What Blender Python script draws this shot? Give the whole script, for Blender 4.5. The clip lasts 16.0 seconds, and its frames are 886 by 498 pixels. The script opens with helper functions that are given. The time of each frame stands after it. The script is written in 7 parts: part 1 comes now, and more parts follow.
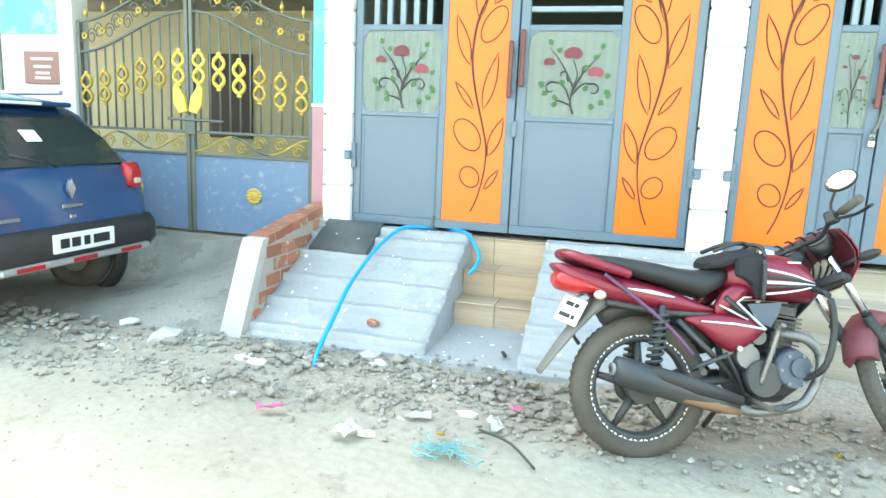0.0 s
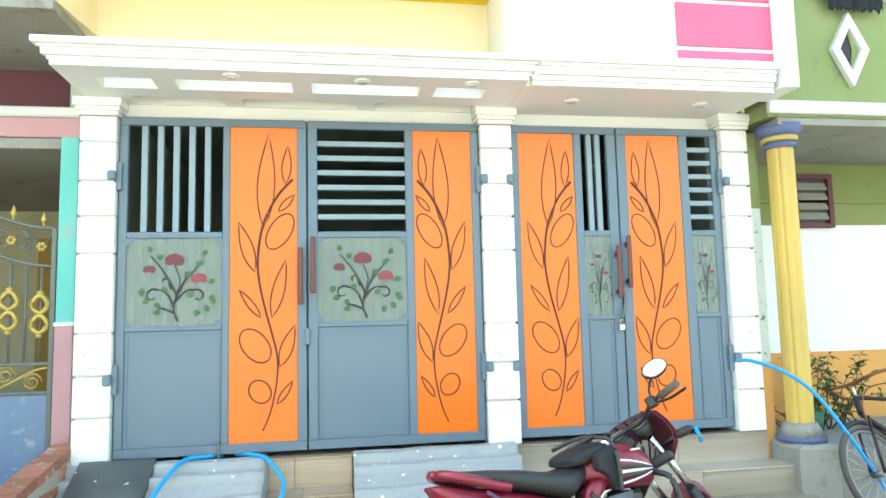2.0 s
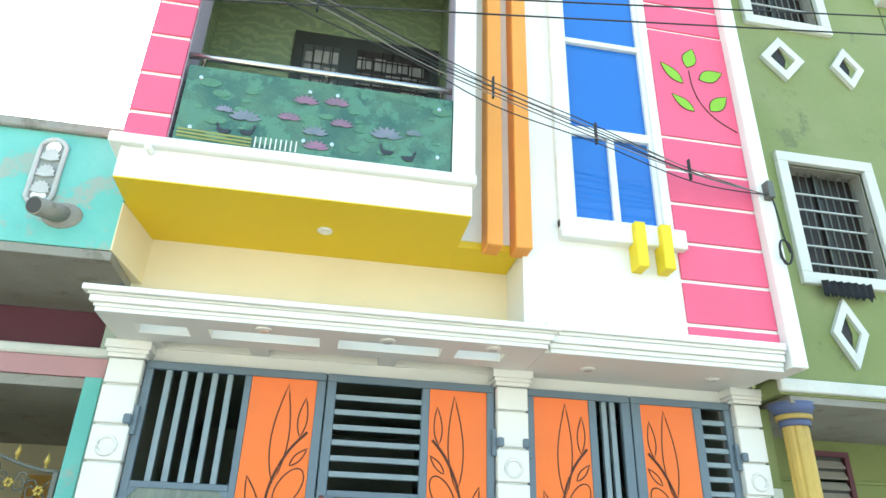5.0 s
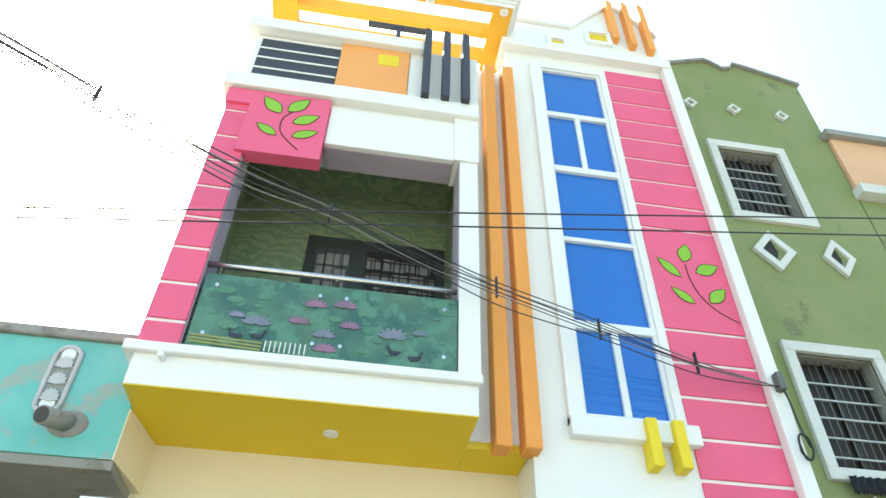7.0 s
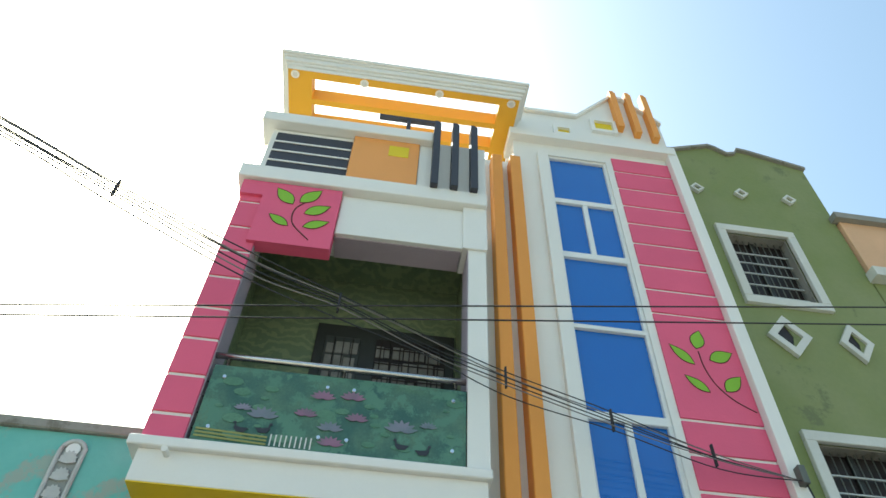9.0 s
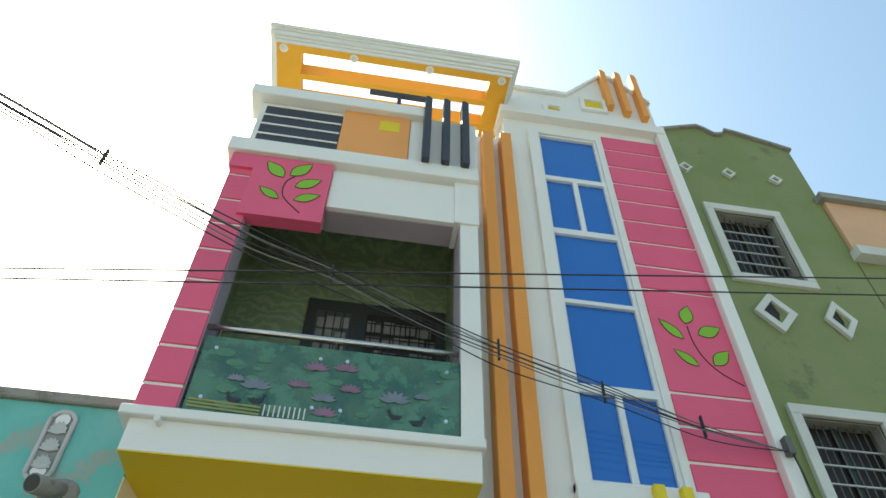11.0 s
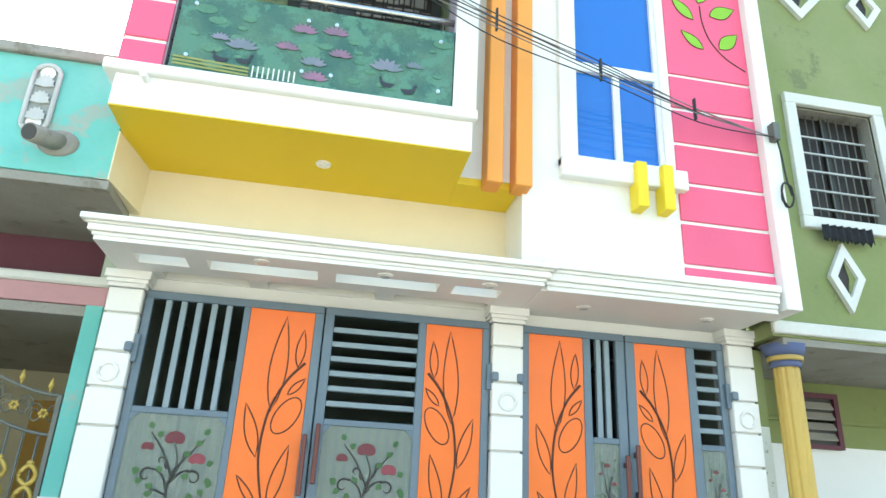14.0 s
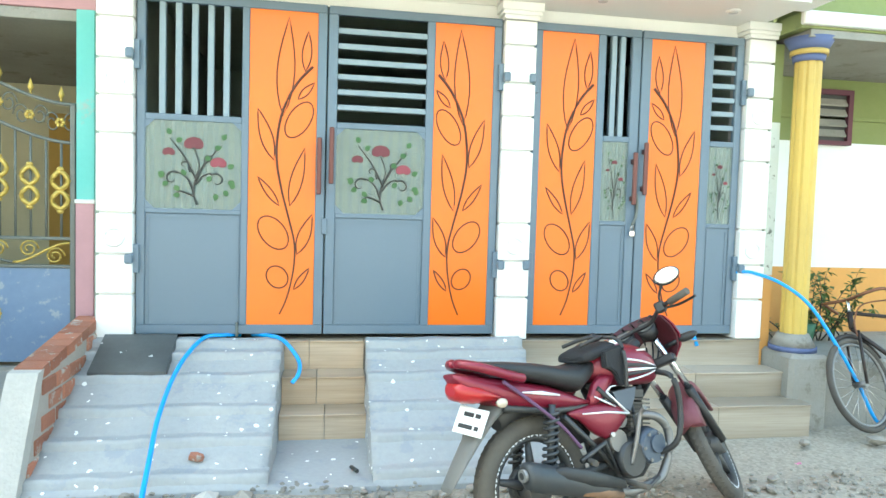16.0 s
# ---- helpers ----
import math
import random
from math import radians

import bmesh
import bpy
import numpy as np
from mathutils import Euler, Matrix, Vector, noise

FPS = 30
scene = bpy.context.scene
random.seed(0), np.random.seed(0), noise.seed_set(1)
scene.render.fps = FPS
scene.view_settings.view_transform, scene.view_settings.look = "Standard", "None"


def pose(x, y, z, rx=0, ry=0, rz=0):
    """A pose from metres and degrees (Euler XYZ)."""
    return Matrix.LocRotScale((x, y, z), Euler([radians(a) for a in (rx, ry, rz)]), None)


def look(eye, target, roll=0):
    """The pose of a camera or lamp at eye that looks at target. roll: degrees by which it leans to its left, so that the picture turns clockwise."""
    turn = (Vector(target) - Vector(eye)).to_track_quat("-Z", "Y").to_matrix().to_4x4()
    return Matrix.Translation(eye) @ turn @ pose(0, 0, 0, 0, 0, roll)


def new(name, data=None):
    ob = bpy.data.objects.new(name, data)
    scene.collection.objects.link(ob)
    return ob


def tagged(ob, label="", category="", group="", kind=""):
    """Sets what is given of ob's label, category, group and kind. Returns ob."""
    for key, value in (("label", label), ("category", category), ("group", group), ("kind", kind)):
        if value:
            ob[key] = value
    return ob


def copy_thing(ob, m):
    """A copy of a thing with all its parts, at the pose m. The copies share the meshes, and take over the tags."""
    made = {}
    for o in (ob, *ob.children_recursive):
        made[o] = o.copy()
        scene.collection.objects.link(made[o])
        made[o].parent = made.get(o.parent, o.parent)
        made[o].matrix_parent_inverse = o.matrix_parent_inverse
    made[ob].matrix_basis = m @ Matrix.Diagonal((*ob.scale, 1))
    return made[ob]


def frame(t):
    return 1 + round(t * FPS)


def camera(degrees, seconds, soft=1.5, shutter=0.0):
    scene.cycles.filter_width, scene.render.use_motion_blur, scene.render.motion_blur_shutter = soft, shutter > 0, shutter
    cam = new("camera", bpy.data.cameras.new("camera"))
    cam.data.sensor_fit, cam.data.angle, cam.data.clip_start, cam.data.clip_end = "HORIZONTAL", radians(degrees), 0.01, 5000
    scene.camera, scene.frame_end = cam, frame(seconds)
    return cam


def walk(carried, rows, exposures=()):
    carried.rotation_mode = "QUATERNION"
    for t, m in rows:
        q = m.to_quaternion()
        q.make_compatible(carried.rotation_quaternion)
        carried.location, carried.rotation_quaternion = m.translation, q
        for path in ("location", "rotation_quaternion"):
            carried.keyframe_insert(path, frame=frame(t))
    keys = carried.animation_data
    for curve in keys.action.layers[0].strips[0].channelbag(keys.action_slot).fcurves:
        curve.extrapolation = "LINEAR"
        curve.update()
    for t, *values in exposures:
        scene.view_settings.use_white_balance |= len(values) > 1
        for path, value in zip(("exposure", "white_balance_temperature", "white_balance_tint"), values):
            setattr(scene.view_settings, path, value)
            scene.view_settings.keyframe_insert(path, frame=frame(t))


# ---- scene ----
cam = camera(66.6, 16.0)
PATH = [
    (0, (2.053, -4.797, 1.337), (1.531, -2.898, 0.988), 2.5),
    (0.5, (1.871, -4.684, 1.345), (1.616, -2.718, 1.081), -0.2),
    (1, (1.685, -4.726, 1.362), (1.774, -2.736, 1.178), -0.1),
    (1.5, (1.536, -4.75, 1.413), (1.75, -2.762, 1.37), 1.1),
    (2, (1.389, -4.664, 1.465), (1.712, -2.701, 1.666), -1.4),
    (2.5, (1.255, -4.661, 1.471), (1.584, -2.711, 1.772), 2.5),
    (3, (1.238, -4.699, 1.512), (1.591, -2.775, 1.929), 1.9),
    (3.5, (1.229, -4.72, 1.537), (1.595, -2.826, 2.064), 1.1),
    (4, (1.23, -4.735, 1.536), (1.55, -2.874, 2.195), 1.7),
    (4.5, (1.221, -4.752, 1.556), (1.517, -2.928, 2.322), 1.5),
    (5, (1.217, -4.757, 1.578), (1.515, -2.983, 2.451), 1.8),
    (5.2, (1.209, -4.761, 1.599), (1.513, -3.021, 2.538), 2.2),
    (7.3, (1.238, -4.93, 1.638), (1.411, -3.492, 3.017), 1.5),
    (7.5, (1.246, -4.954, 1.637), (1.398, -3.554, 3.057), 1.4),
    (8, (1.233, -4.938, 1.626), (1.399, -3.587, 3.09), 2.3),
    (8.5, (1.239, -4.938, 1.683), (1.387, -3.597, 3.159), 2.3),
    (8.7, (1.266, -4.959, 1.682), (1.4, -3.626, 3.167), 2.8),
    (10.8, (1.189, -4.86, 1.629), (1.375, -3.53, 3.11), 1.3),
    (11, (1.199, -4.862, 1.621), (1.39, -3.505, 3.078), 1.4),
    (11.5, (1.209, -4.839, 1.608), (1.416, -3.42, 3.003), 1.4),
    (12, (1.226, -4.829, 1.6), (1.439, -3.286, 2.854), 1.5),
    (12.5, (1.221, -4.806, 1.576), (1.439, -3.19, 2.733), 1.6),
    (13, (1.233, -4.79, 1.576), (1.474, -3.096, 2.611), 1.2),
    (13.5, (1.237, -4.762, 1.551), (1.485, -2.991, 2.447), 2.6),
    (14, (1.252, -4.739, 1.544), (1.56, -2.897, 2.26), 2.9),
    (14.5, (1.249, -4.735, 1.525), (1.61, -2.853, 2.099), 1.8),
    (15, (1.278, -4.723, 1.523), (1.623, -2.784, 1.87), 1.6),
    (15.5, (1.253, -4.741, 1.535), (1.597, -2.773, 1.627), 1.5),
    (16, (1.254, -4.699, 1.476), (1.587, -2.73, 1.368), 1.7),
]
ROWS = [(t, look(eye, target, roll)) for t, eye, target, roll in PATH]
EXPOSURES = [(0.0, 3.28, 6650, -9), (1.5, 3.0, 6640, -8), (2.5, 2.66, 6540, -7), (3.5, 2.49, 6400, -7), (5.2, 2.25, 6270, -6), (7.5, 1.6, 6350, -4), (8.5, 1.04, 6350, -6), (11.0, 0.86, 6380, -6), (12.0, 1.55, 6270, 0), (13.0, 1.87, 6270, -1), (14.0, 2.25, 6300, -4), (15.0, 2.4, 6370, -5), (16.0, 2.89, 6600, -7)]
walk(cam, ROWS, EXPOSURES)

# ---- daylight: high sun behind the house, from the left; the street front lies in open shade ----
world = bpy.data.worlds.new("sky")
scene.world = world
world.use_nodes = True
SUN_UP, SUN_TURN = 48, -38
sky = world.node_tree.nodes.new("ShaderNodeTexSky")
sky.sky_type, sky.sun_disc = "NISHITA", False
sky.sun_elevation, sky.sun_rotation = radians(SUN_UP), radians(SUN_TURN)
sky.air_density, sky.dust_density, sky.ozone_density = 1.5, 4.5, 1.5
world.node_tree.links.new(sky.outputs[0], world.node_tree.nodes["Background"].inputs[0])
world.node_tree.nodes["Background"].inputs[1].default_value = 0.15
sun = new("sun", bpy.data.lights.new("sun", "SUN"))
sun.data.energy, sun.data.angle, sun.data.color = 2.7, radians(0.6), (1.0, 0.97, 0.92)
way = Vector((math.sin(radians(SUN_TURN)) * math.cos(radians(SUN_UP)), math.cos(radians(SUN_TURN)) * math.cos(radians(SUN_UP)), math.sin(radians(SUN_UP))))
sun.matrix_world = look(way * 60, (0, 0, 0))
scene.view_settings.exposure = 0.0

# ---- materials ----
def material(name, colour, rough=0.6, metal=0.0, grain=0.06, stain=0.12, scale=30.0, bump=0.1, tint=None, coat=0.0, random_tone=0.0, spot=None, fleck=None):
    """Base colour with fine grain, broad stains and relief, all in metres."""
    m = bpy.data.materials.new(name)
    m.use_nodes = True
    n, l = m.node_tree.nodes, m.node_tree.links
    b = n["Principled BSDF"]
    b.inputs["Roughness"].default_value, b.inputs["Metallic"].default_value = rough, metal
    b.inputs["Coat Weight"].default_value = coat
    tc = n.new("ShaderNodeTexCoord")
    fine, broad = n.new("ShaderNodeTexNoise"), n.new("ShaderNodeTexNoise")
    fine.inputs["Scale"].default_value, fine.inputs["Detail"].default_value = scale, 6
    broad.inputs["Scale"].default_value, broad.inputs["Detail"].default_value = max(scale / 18, 0.8), 5
    for t in (fine, broad):
        l.new(tc.outputs["Object"], t.inputs["Vector"])
    ramp = n.new("ShaderNodeValToRGB")
    ramp.color_ramp.elements[0].position, ramp.color_ramp.elements[1].position = 0.38, 0.72
    l.new(broad.outputs[0], ramp.inputs[0])
    other = tint or [c * 0.6 for c in colour]
    mix1, mix2 = n.new("ShaderNodeMix"), n.new("ShaderNodeMix")
    for k in (mix1, mix2):
        k.data_type = "RGBA"
    mul = n.new("ShaderNodeMath")
    mul.operation = "MULTIPLY"
    mul.inputs[1].default_value = stain
    l.new(ramp.outputs[0], mul.inputs[0])
    l.new(mul.outputs[0], mix1.inputs["Factor"])
    mix1.inputs["A"].default_value, mix1.inputs["B"].default_value = (*colour, 1), (*other, 1)
    mul2 = n.new("ShaderNodeMath")
    mul2.operation = "MULTIPLY"
    mul2.inputs[1].default_value = grain * 2
    l.new(fine.outputs[0], mul2.inputs[0])
    l.new(mul2.outputs[0], mix2.inputs["Factor"])
    l.new(mix1.outputs["Result"], mix2.inputs["A"])
    mix2.inputs["B"].default_value = (*[c * 0.45 for c in colour], 1)
    out = mix2.outputs["Result"]
    if spot:
        colour2, size, cover = spot
        v = n.new("ShaderNodeTexNoise")
        v.inputs["Scale"].default_value, v.inputs["Detail"].default_value, v.inputs["Roughness"].default_value = size, 8, 0.7
        l.new(tc.outputs["Object"], v.inputs["Vector"])
        r = n.new("ShaderNodeValToRGB")
        r.color_ramp.elements[0].position, r.color_ramp.elements[1].position = 1 - cover, min(1 - cover + 0.06, 1)
        l.new(v.outputs[0], r.inputs[0])
        mix3 = n.new("ShaderNodeMix")
        mix3.data_type = "RGBA"
        l.new(r.outputs[0], mix3.inputs["Factor"])
        l.new(out, mix3.inputs["A"])
        mix3.inputs["B"].default_value = (*colour2, 1)
        out = mix3.outputs["Result"]
    if fleck:
        colour3, size, reach = fleck
        cell, warp, shift = n.new("ShaderNodeTexVoronoi"), n.new("ShaderNodeTexNoise"), n.new("ShaderNodeMix")
        cell.inputs["Scale"].default_value, warp.inputs["Scale"].default_value = size, size * 2.5
        l.new(tc.outputs["Object"], warp.inputs["Vector"])
        shift.data_type = "VECTOR"
        shift.inputs["Factor"].default_value = 0.03
        l.new(tc.outputs["Object"], shift.inputs["A"])
        l.new(warp.outputs["Color"], shift.inputs["B"])
        l.new(shift.outputs["Result"], cell.inputs["Vector"])
        some, near, both = n.new("ShaderNodeSeparateColor"), n.new("ShaderNodeMath"), n.new("ShaderNodeMath")
        l.new(cell.outputs["Color"], some.inputs[0])
        both.operation, near.operation = "MULTIPLY", "LESS_THAN"
        both.inputs[1].default_value = reach
        l.new(some.outputs[0], both.inputs[0])
        l.new(cell.outputs["Distance"], near.inputs[0])
        l.new(both.outputs[0], near.inputs[1])
        mix4 = n.new("ShaderNodeMix")
        mix4.data_type = "RGBA"
        l.new(near.outputs[0], mix4.inputs["Factor"])
        l.new(out, mix4.inputs["A"])
        mix4.inputs["B"].default_value = (*colour3, 1)
        out = mix4.outputs["Result"]
    if random_tone:
        info, hsv, mr = n.new("ShaderNodeObjectInfo"), n.new("ShaderNodeHueSaturation"), n.new("ShaderNodeMapRange")
        mr.inputs["To Min"].default_value, mr.inputs["To Max"].default_value = 1 - random_tone, 1 + random_tone
        l.new(info.outputs["Random"], mr.inputs["Value"])
        l.new(mr.outputs[0], hsv.inputs["Value"])
        l.new(out, hsv.inputs["Color"])
        out = hsv.outputs[0]
    l.new(out, b.inputs["Base Color"])
    if bump:
        bp = n.new("ShaderNodeBump")
        bp.inputs["Strength"].default_value, bp.inputs["Distance"].default_value = bump, 0.01
        l.new(fine.outputs[0], bp.inputs["Height"])
        l.new(bp.outputs[0], b.inputs["Normal"])
    return m


WHITE = material("white_paint", (0.8, 0.79, 0.76), 0.7, grain=0.03, stain=0.12, scale=60, bump=0.06, tint=(0.72, 0.70, 0.64))
CREAM = material("cream_paint", (0.82, 0.72, 0.5), 0.7, grain=0.03, stain=0.1, scale=60, bump=0.06)
SOFFIT_YELLOW = material("amber_yellow_paint", (0.78, 0.555, 0.008), 0.5, grain=0.03, stain=0.18, scale=30, bump=0.05, tint=(0.72, 0.47, 0.01))
YELLOW = material("yellow_paint", (0.78, 0.6, 0.02), 0.6, grain=0.03, stain=0.1, scale=50, bump=0.05)
AMBER = material("amber_paint", (0.8, 0.42, 0.03), 0.6, grain=0.03, stain=0.1, scale=50, bump=0.05)
ORANGE = material("orange_enamel", (0.85, 0.165, 0.006), 0.38, grain=0.03, stain=0.15, scale=40, bump=0.02, coat=0.15)
APRICOT = material("apricot_paint", (0.82, 0.36, 0.1), 0.6, grain=0.03, stain=0.1, scale=50)
BAR_ORANGE = material("orange_wall_paint", (0.8, 0.33, 0.06), 0.6, grain=0.03, stain=0.12, scale=50)
GROOVE = material("dark_groove", (0.1, 0.035, 0.02), 0.7)
STEEL_GREY = material("blue_grey_enamel", (0.125, 0.175, 0.225), 0.38, grain=0.04, stain=0.2, scale=40, bump=0.03, tint=(0.16, 0.2, 0.24))
BAR_GREY = material("pale_grey_enamel", (0.23, 0.29, 0.33), 0.4, grain=0.03)
HANDLE = material("maroon_bronze", (0.13, 0.05, 0.045), 0.35, metal=0.5)
PINK = material("pink_paint", (0.75, 0.11, 0.215), 0.6, grain=0.04, stain=0.12, scale=50, random_tone=0.04)
LIME = material("lime_paint", (0.26, 0.5, 0.03), 0.6)
DARK_GREY = material("charcoal_paint", (0.045, 0.047, 0.06), 0.6)
BLUE_GLASS = material("blue_film_glass", (0.015, 0.13, 0.5), 0.12, grain=0.02, stain=0.25, scale=20, bump=0.01, tint=(0.02, 0.17, 0.5), coat=0.5)
FRAME_WHITE = material("white_upvc", (0.78, 0.79, 0.78), 0.35, grain=0.01)
OLIVE = material("olive_green_paint", (0.21, 0.25, 0.085), 0.75, grain=0.1, stain=0.65, scale=24, bump=0.2, tint=(0.28, 0.3, 0.15), spot=((0.16, 0.18, 0.08), 2.2, 0.4))
TURQUOISE = material("turquoise_limewash", (0.15, 0.47, 0.42), 0.8, grain=0.08, stain=0.5, scale=30, bump=0.2, tint=(0.3, 0.62, 0.56), spot=((0.3, 0.38, 0.33), 3.5, 0.46))
MAROON = material("maroon_paint", (0.12, 0.035, 0.055), 0.7, stain=0.3)
LILAC = material("grey_lilac_faces", (0.42, 0.36, 0.42), 0.75, stain=0.3, grain=0.06)
MAUVE = material("mauve_pink_paint", (0.5, 0.28, 0.3), 0.75, stain=0.3, grain=0.08)
CONCRETE = material("grey_cement", (0.32, 0.31, 0.28), 0.9, grain=0.18, stain=0.6, scale=50, bump=0.35, tint=(0.23, 0.21, 0.17), spot=((0.2, 0.185, 0.155), 4, 0.42))
DRIVE = material("dirty_driveway_cement", (0.38, 0.36, 0.315), 0.9, grain=0.3, stain=0.8, scale=40, bump=0.6, tint=(0.2, 0.185, 0.155), spot=((0.22, 0.2, 0.17), 5, 0.46), fleck=((0.5, 0.48, 0.44), 22, 0.12))
DIRTY_WHITE = material("stained_whitewash", (0.68, 0.68, 0.64), 0.85, grain=0.1, stain=0.4, scale=30, bump=0.2, tint=(0.45, 0.45, 0.4))
PEELED = material("peeling_whitewash", (0.62, 0.66, 0.6), 0.85, grain=0.1, stain=0.3, scale=30, bump=0.3, spot=((0.16, 0.17, 0.14), 16, 0.42))
CLEAN_WHITE = material("whitewash", (0.8, 0.81, 0.8), 0.8, grain=0.03, stain=0.1, scale=20)
OCHRE = material("orange_limewash", (0.72, 0.36, 0.1), 0.85, grain=0.08, stain=0.4, scale=25, tint=(0.4, 0.24, 0.1))
GOLD = material("gold_paint", (0.5, 0.36, 0.08), 0.4, metal=0.2, stain=0.3)
# emblem yellow, also the lit copy of GOLD for the middle ornaments
BRIGHT_GOLD = material("lit_gold_and_emblem_yellow", (0.7, 0.57, 0.1), 0.45, stain=0.2)
IRON = material("weathered_iron", (0.16, 0.17, 0.15), 0.6, metal=0.3, stain=0.4)
# iron bars, and flat sheets whose dark colour stands for shade in openings
IRON_DARK = material("dark_iron_and_shaded_openings", (0.03, 0.022, 0.02), 0.5, metal=0.3)
# worn spots on blue; the colours are also paled to hold reflected glare
BLUE_SHEET = material("worn_blue_sheet_with_glare", (0.15, 0.22, 0.34), 0.55, grain=0.15, stain=0.7, scale=25, bump=0.1, tint=(0.23, 0.29, 0.37), spot=((0.27, 0.31, 0.35), 13, 0.42))
RAMP = material("blue_grey_ramp_cement", (0.37, 0.378, 0.375), 0.85, grain=0.16, stain=0.6, scale=35, bump=0.4, tint=(0.44, 0.435, 0.415), fleck=((0.85, 0.84, 0.8), 14, 0.2), spot=((0.31, 0.325, 0.34), 6, 0.44))
VENT = material("pale_cast_cement", (0.55, 0.57, 0.56), 0.85, grain=0.12, stain=0.4, scale=60, bump=0.3)
BRICK = material("red_brick", (0.4, 0.15, 0.085), 0.9, grain=0.18, stain=0.5, scale=60, bump=0.5, random_tone=0.22, tint=(0.33, 0.2, 0.15), spot=((0.4, 0.36, 0.31), 9, 0.44))
MORTAR = material("mortar", (0.42, 0.38, 0.33), 0.95, grain=0.15, stain=0.4, scale=60, bump=0.5)
PLASTER = material("rough_white_plaster", (0.52, 0.5, 0.46), 0.95, grain=0.2, stain=0.7, scale=50, bump=0.6, tint=(0.34, 0.32, 0.28))
GRANITE = material("dusty_black_granite", (0.07, 0.075, 0.075), 0.35, grain=0.2, stain=0.7, scale=50, bump=0.0, tint=(0.16, 0.17, 0.165), fleck=((0.6, 0.6, 0.57), 16, 0.2))
RUBBER = material("dusty_rubber", (0.07, 0.063, 0.055), 0.9, grain=0.15, stain=0.7, scale=60, bump=0.15, tint=(0.16, 0.14, 0.11))
BLACK = material("black_plastic", (0.02, 0.02, 0.021), 0.5, stain=0.3, tint=(0.08, 0.07, 0.06))
CHROME = material("chrome", (0.75, 0.75, 0.74), 0.15, metal=1.0, grain=0.02)
ALLOY = material("dull_alloy", (0.25, 0.25, 0.25), 0.5, metal=0.7, stain=0.5, tint=(0.18, 0.14, 0.1))
ENGINE = material("engine_black", (0.05, 0.055, 0.06), 0.5, metal=0.4, stain=0.5, tint=(0.14, 0.12, 0.1))
RED_PAINT = material("metallic_maroon_red", (0.19, 0.006, 0.025), 0.36, metal=0.2, coat=0.2, grain=0.05, stain=0.35, tint=(0.17, 0.03, 0.04))
DUST_GREY = material("dusty_grey_plastic", (0.13, 0.13, 0.125), 0.75, grain=0.12, stain=0.6, scale=40, tint=(0.22, 0.2, 0.17))
ENGINE_BLUE = material("blue_grey_engine_paint", (0.075, 0.1, 0.14), 0.45, metal=0.3, stain=0.4, tint=(0.12, 0.12, 0.12))
ENGINE_FIN = material("dusty_fins", (0.08, 0.08, 0.078), 0.6, metal=0.4, stain=0.5, tint=(0.16, 0.13, 0.1))
RUSTY = material("rusty_steel", (0.22, 0.12, 0.07), 0.7, metal=0.3, stain=0.6, tint=(0.3, 0.2, 0.12))
DUSTY_RED = material("dusty_maroon", (0.15, 0.025, 0.04), 0.55, grain=0.12, stain=0.6, tint=(0.22, 0.11, 0.11))
RED_LENS = material("red_lens", (0.36, 0.01, 0.014), 0.3, coat=0.2)
PALE_LENS = material("pale_lens", (0.5, 0.42, 0.34), 0.25)
DECAL_WHITE = material("white_decal", (0.75, 0.75, 0.76), 0.4)
SEAT = material("black_seat_vinyl", (0.018, 0.018, 0.019), 0.55, bump=0.2, scale=150)
CLOTH_BLACK = material("black_bag_cloth", (0.015, 0.015, 0.017), 0.8, bump=0.3, scale=80)
CAR_BLUE = material("blue_car_paint", (0.018, 0.06, 0.165), 0.25, metal=0.15, coat=0.7, grain=0.02, stain=0.2, tint=(0.025, 0.065, 0.16))
CAR_GLASS = material("dark_car_glass", (0.02, 0.03, 0.03), 0.06, grain=0.01)
SILVER = material("silver_trim", (0.5, 0.5, 0.5), 0.35, metal=0.6)
PLATE = material("white_plate", (0.75, 0.75, 0.72), 0.4)
INK = material("black_ink", (0.02, 0.02, 0.02), 0.6)
HOSE = material("bright_blue_hose", (0.02, 0.33, 0.8), 0.35, grain=0.02)
STAINLESS = material("stainless_steel", (0.6, 0.58, 0.55), 0.22, metal=1.0, grain=0.02)
CABLE = material("black_cable", (0.02, 0.02, 0.022), 0.6)
CABLE_GREY = material("grey_cable", (0.2, 0.18, 0.17), 0.6)
TIMBER = material("dark_door_timber", (0.032, 0.034, 0.03), 0.5, stain=0.4)
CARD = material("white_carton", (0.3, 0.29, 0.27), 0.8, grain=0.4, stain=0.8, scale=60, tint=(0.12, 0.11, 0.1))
LEAF = material("plant_leaf", (0.1, 0.16, 0.04), 0.55, stain=0.5, tint=(0.11, 0.14, 0.04))
ROPE = material("violet_rope", (0.16, 0.08, 0.16), 0.9, grain=0.4, scale=300)
ROCK = material("broken_stone", (0.36, 0.33, 0.28), 0.95, grain=0.25, stain=0.8, scale=40, bump=0.5, tint=(0.17, 0.155, 0.13), spot=((0.55, 0.52, 0.46), 7, 0.4))
PAPER = material("litter_paper", (0.7, 0.69, 0.66), 0.8)
LITTER_PINK = material("pink_wrapper", (0.75, 0.25, 0.42), 0.6)
SIGN_BROWN = material("brown_sign", (0.25, 0.12, 0.1), 0.5)
CURTAIN = material("ochre_curtain", (0.4, 0.24, 0.06), 0.9, stain=0.3)
INNER = material("dim_green_wall", (0.4, 0.46, 0.38), 0.8, stain=0.4)


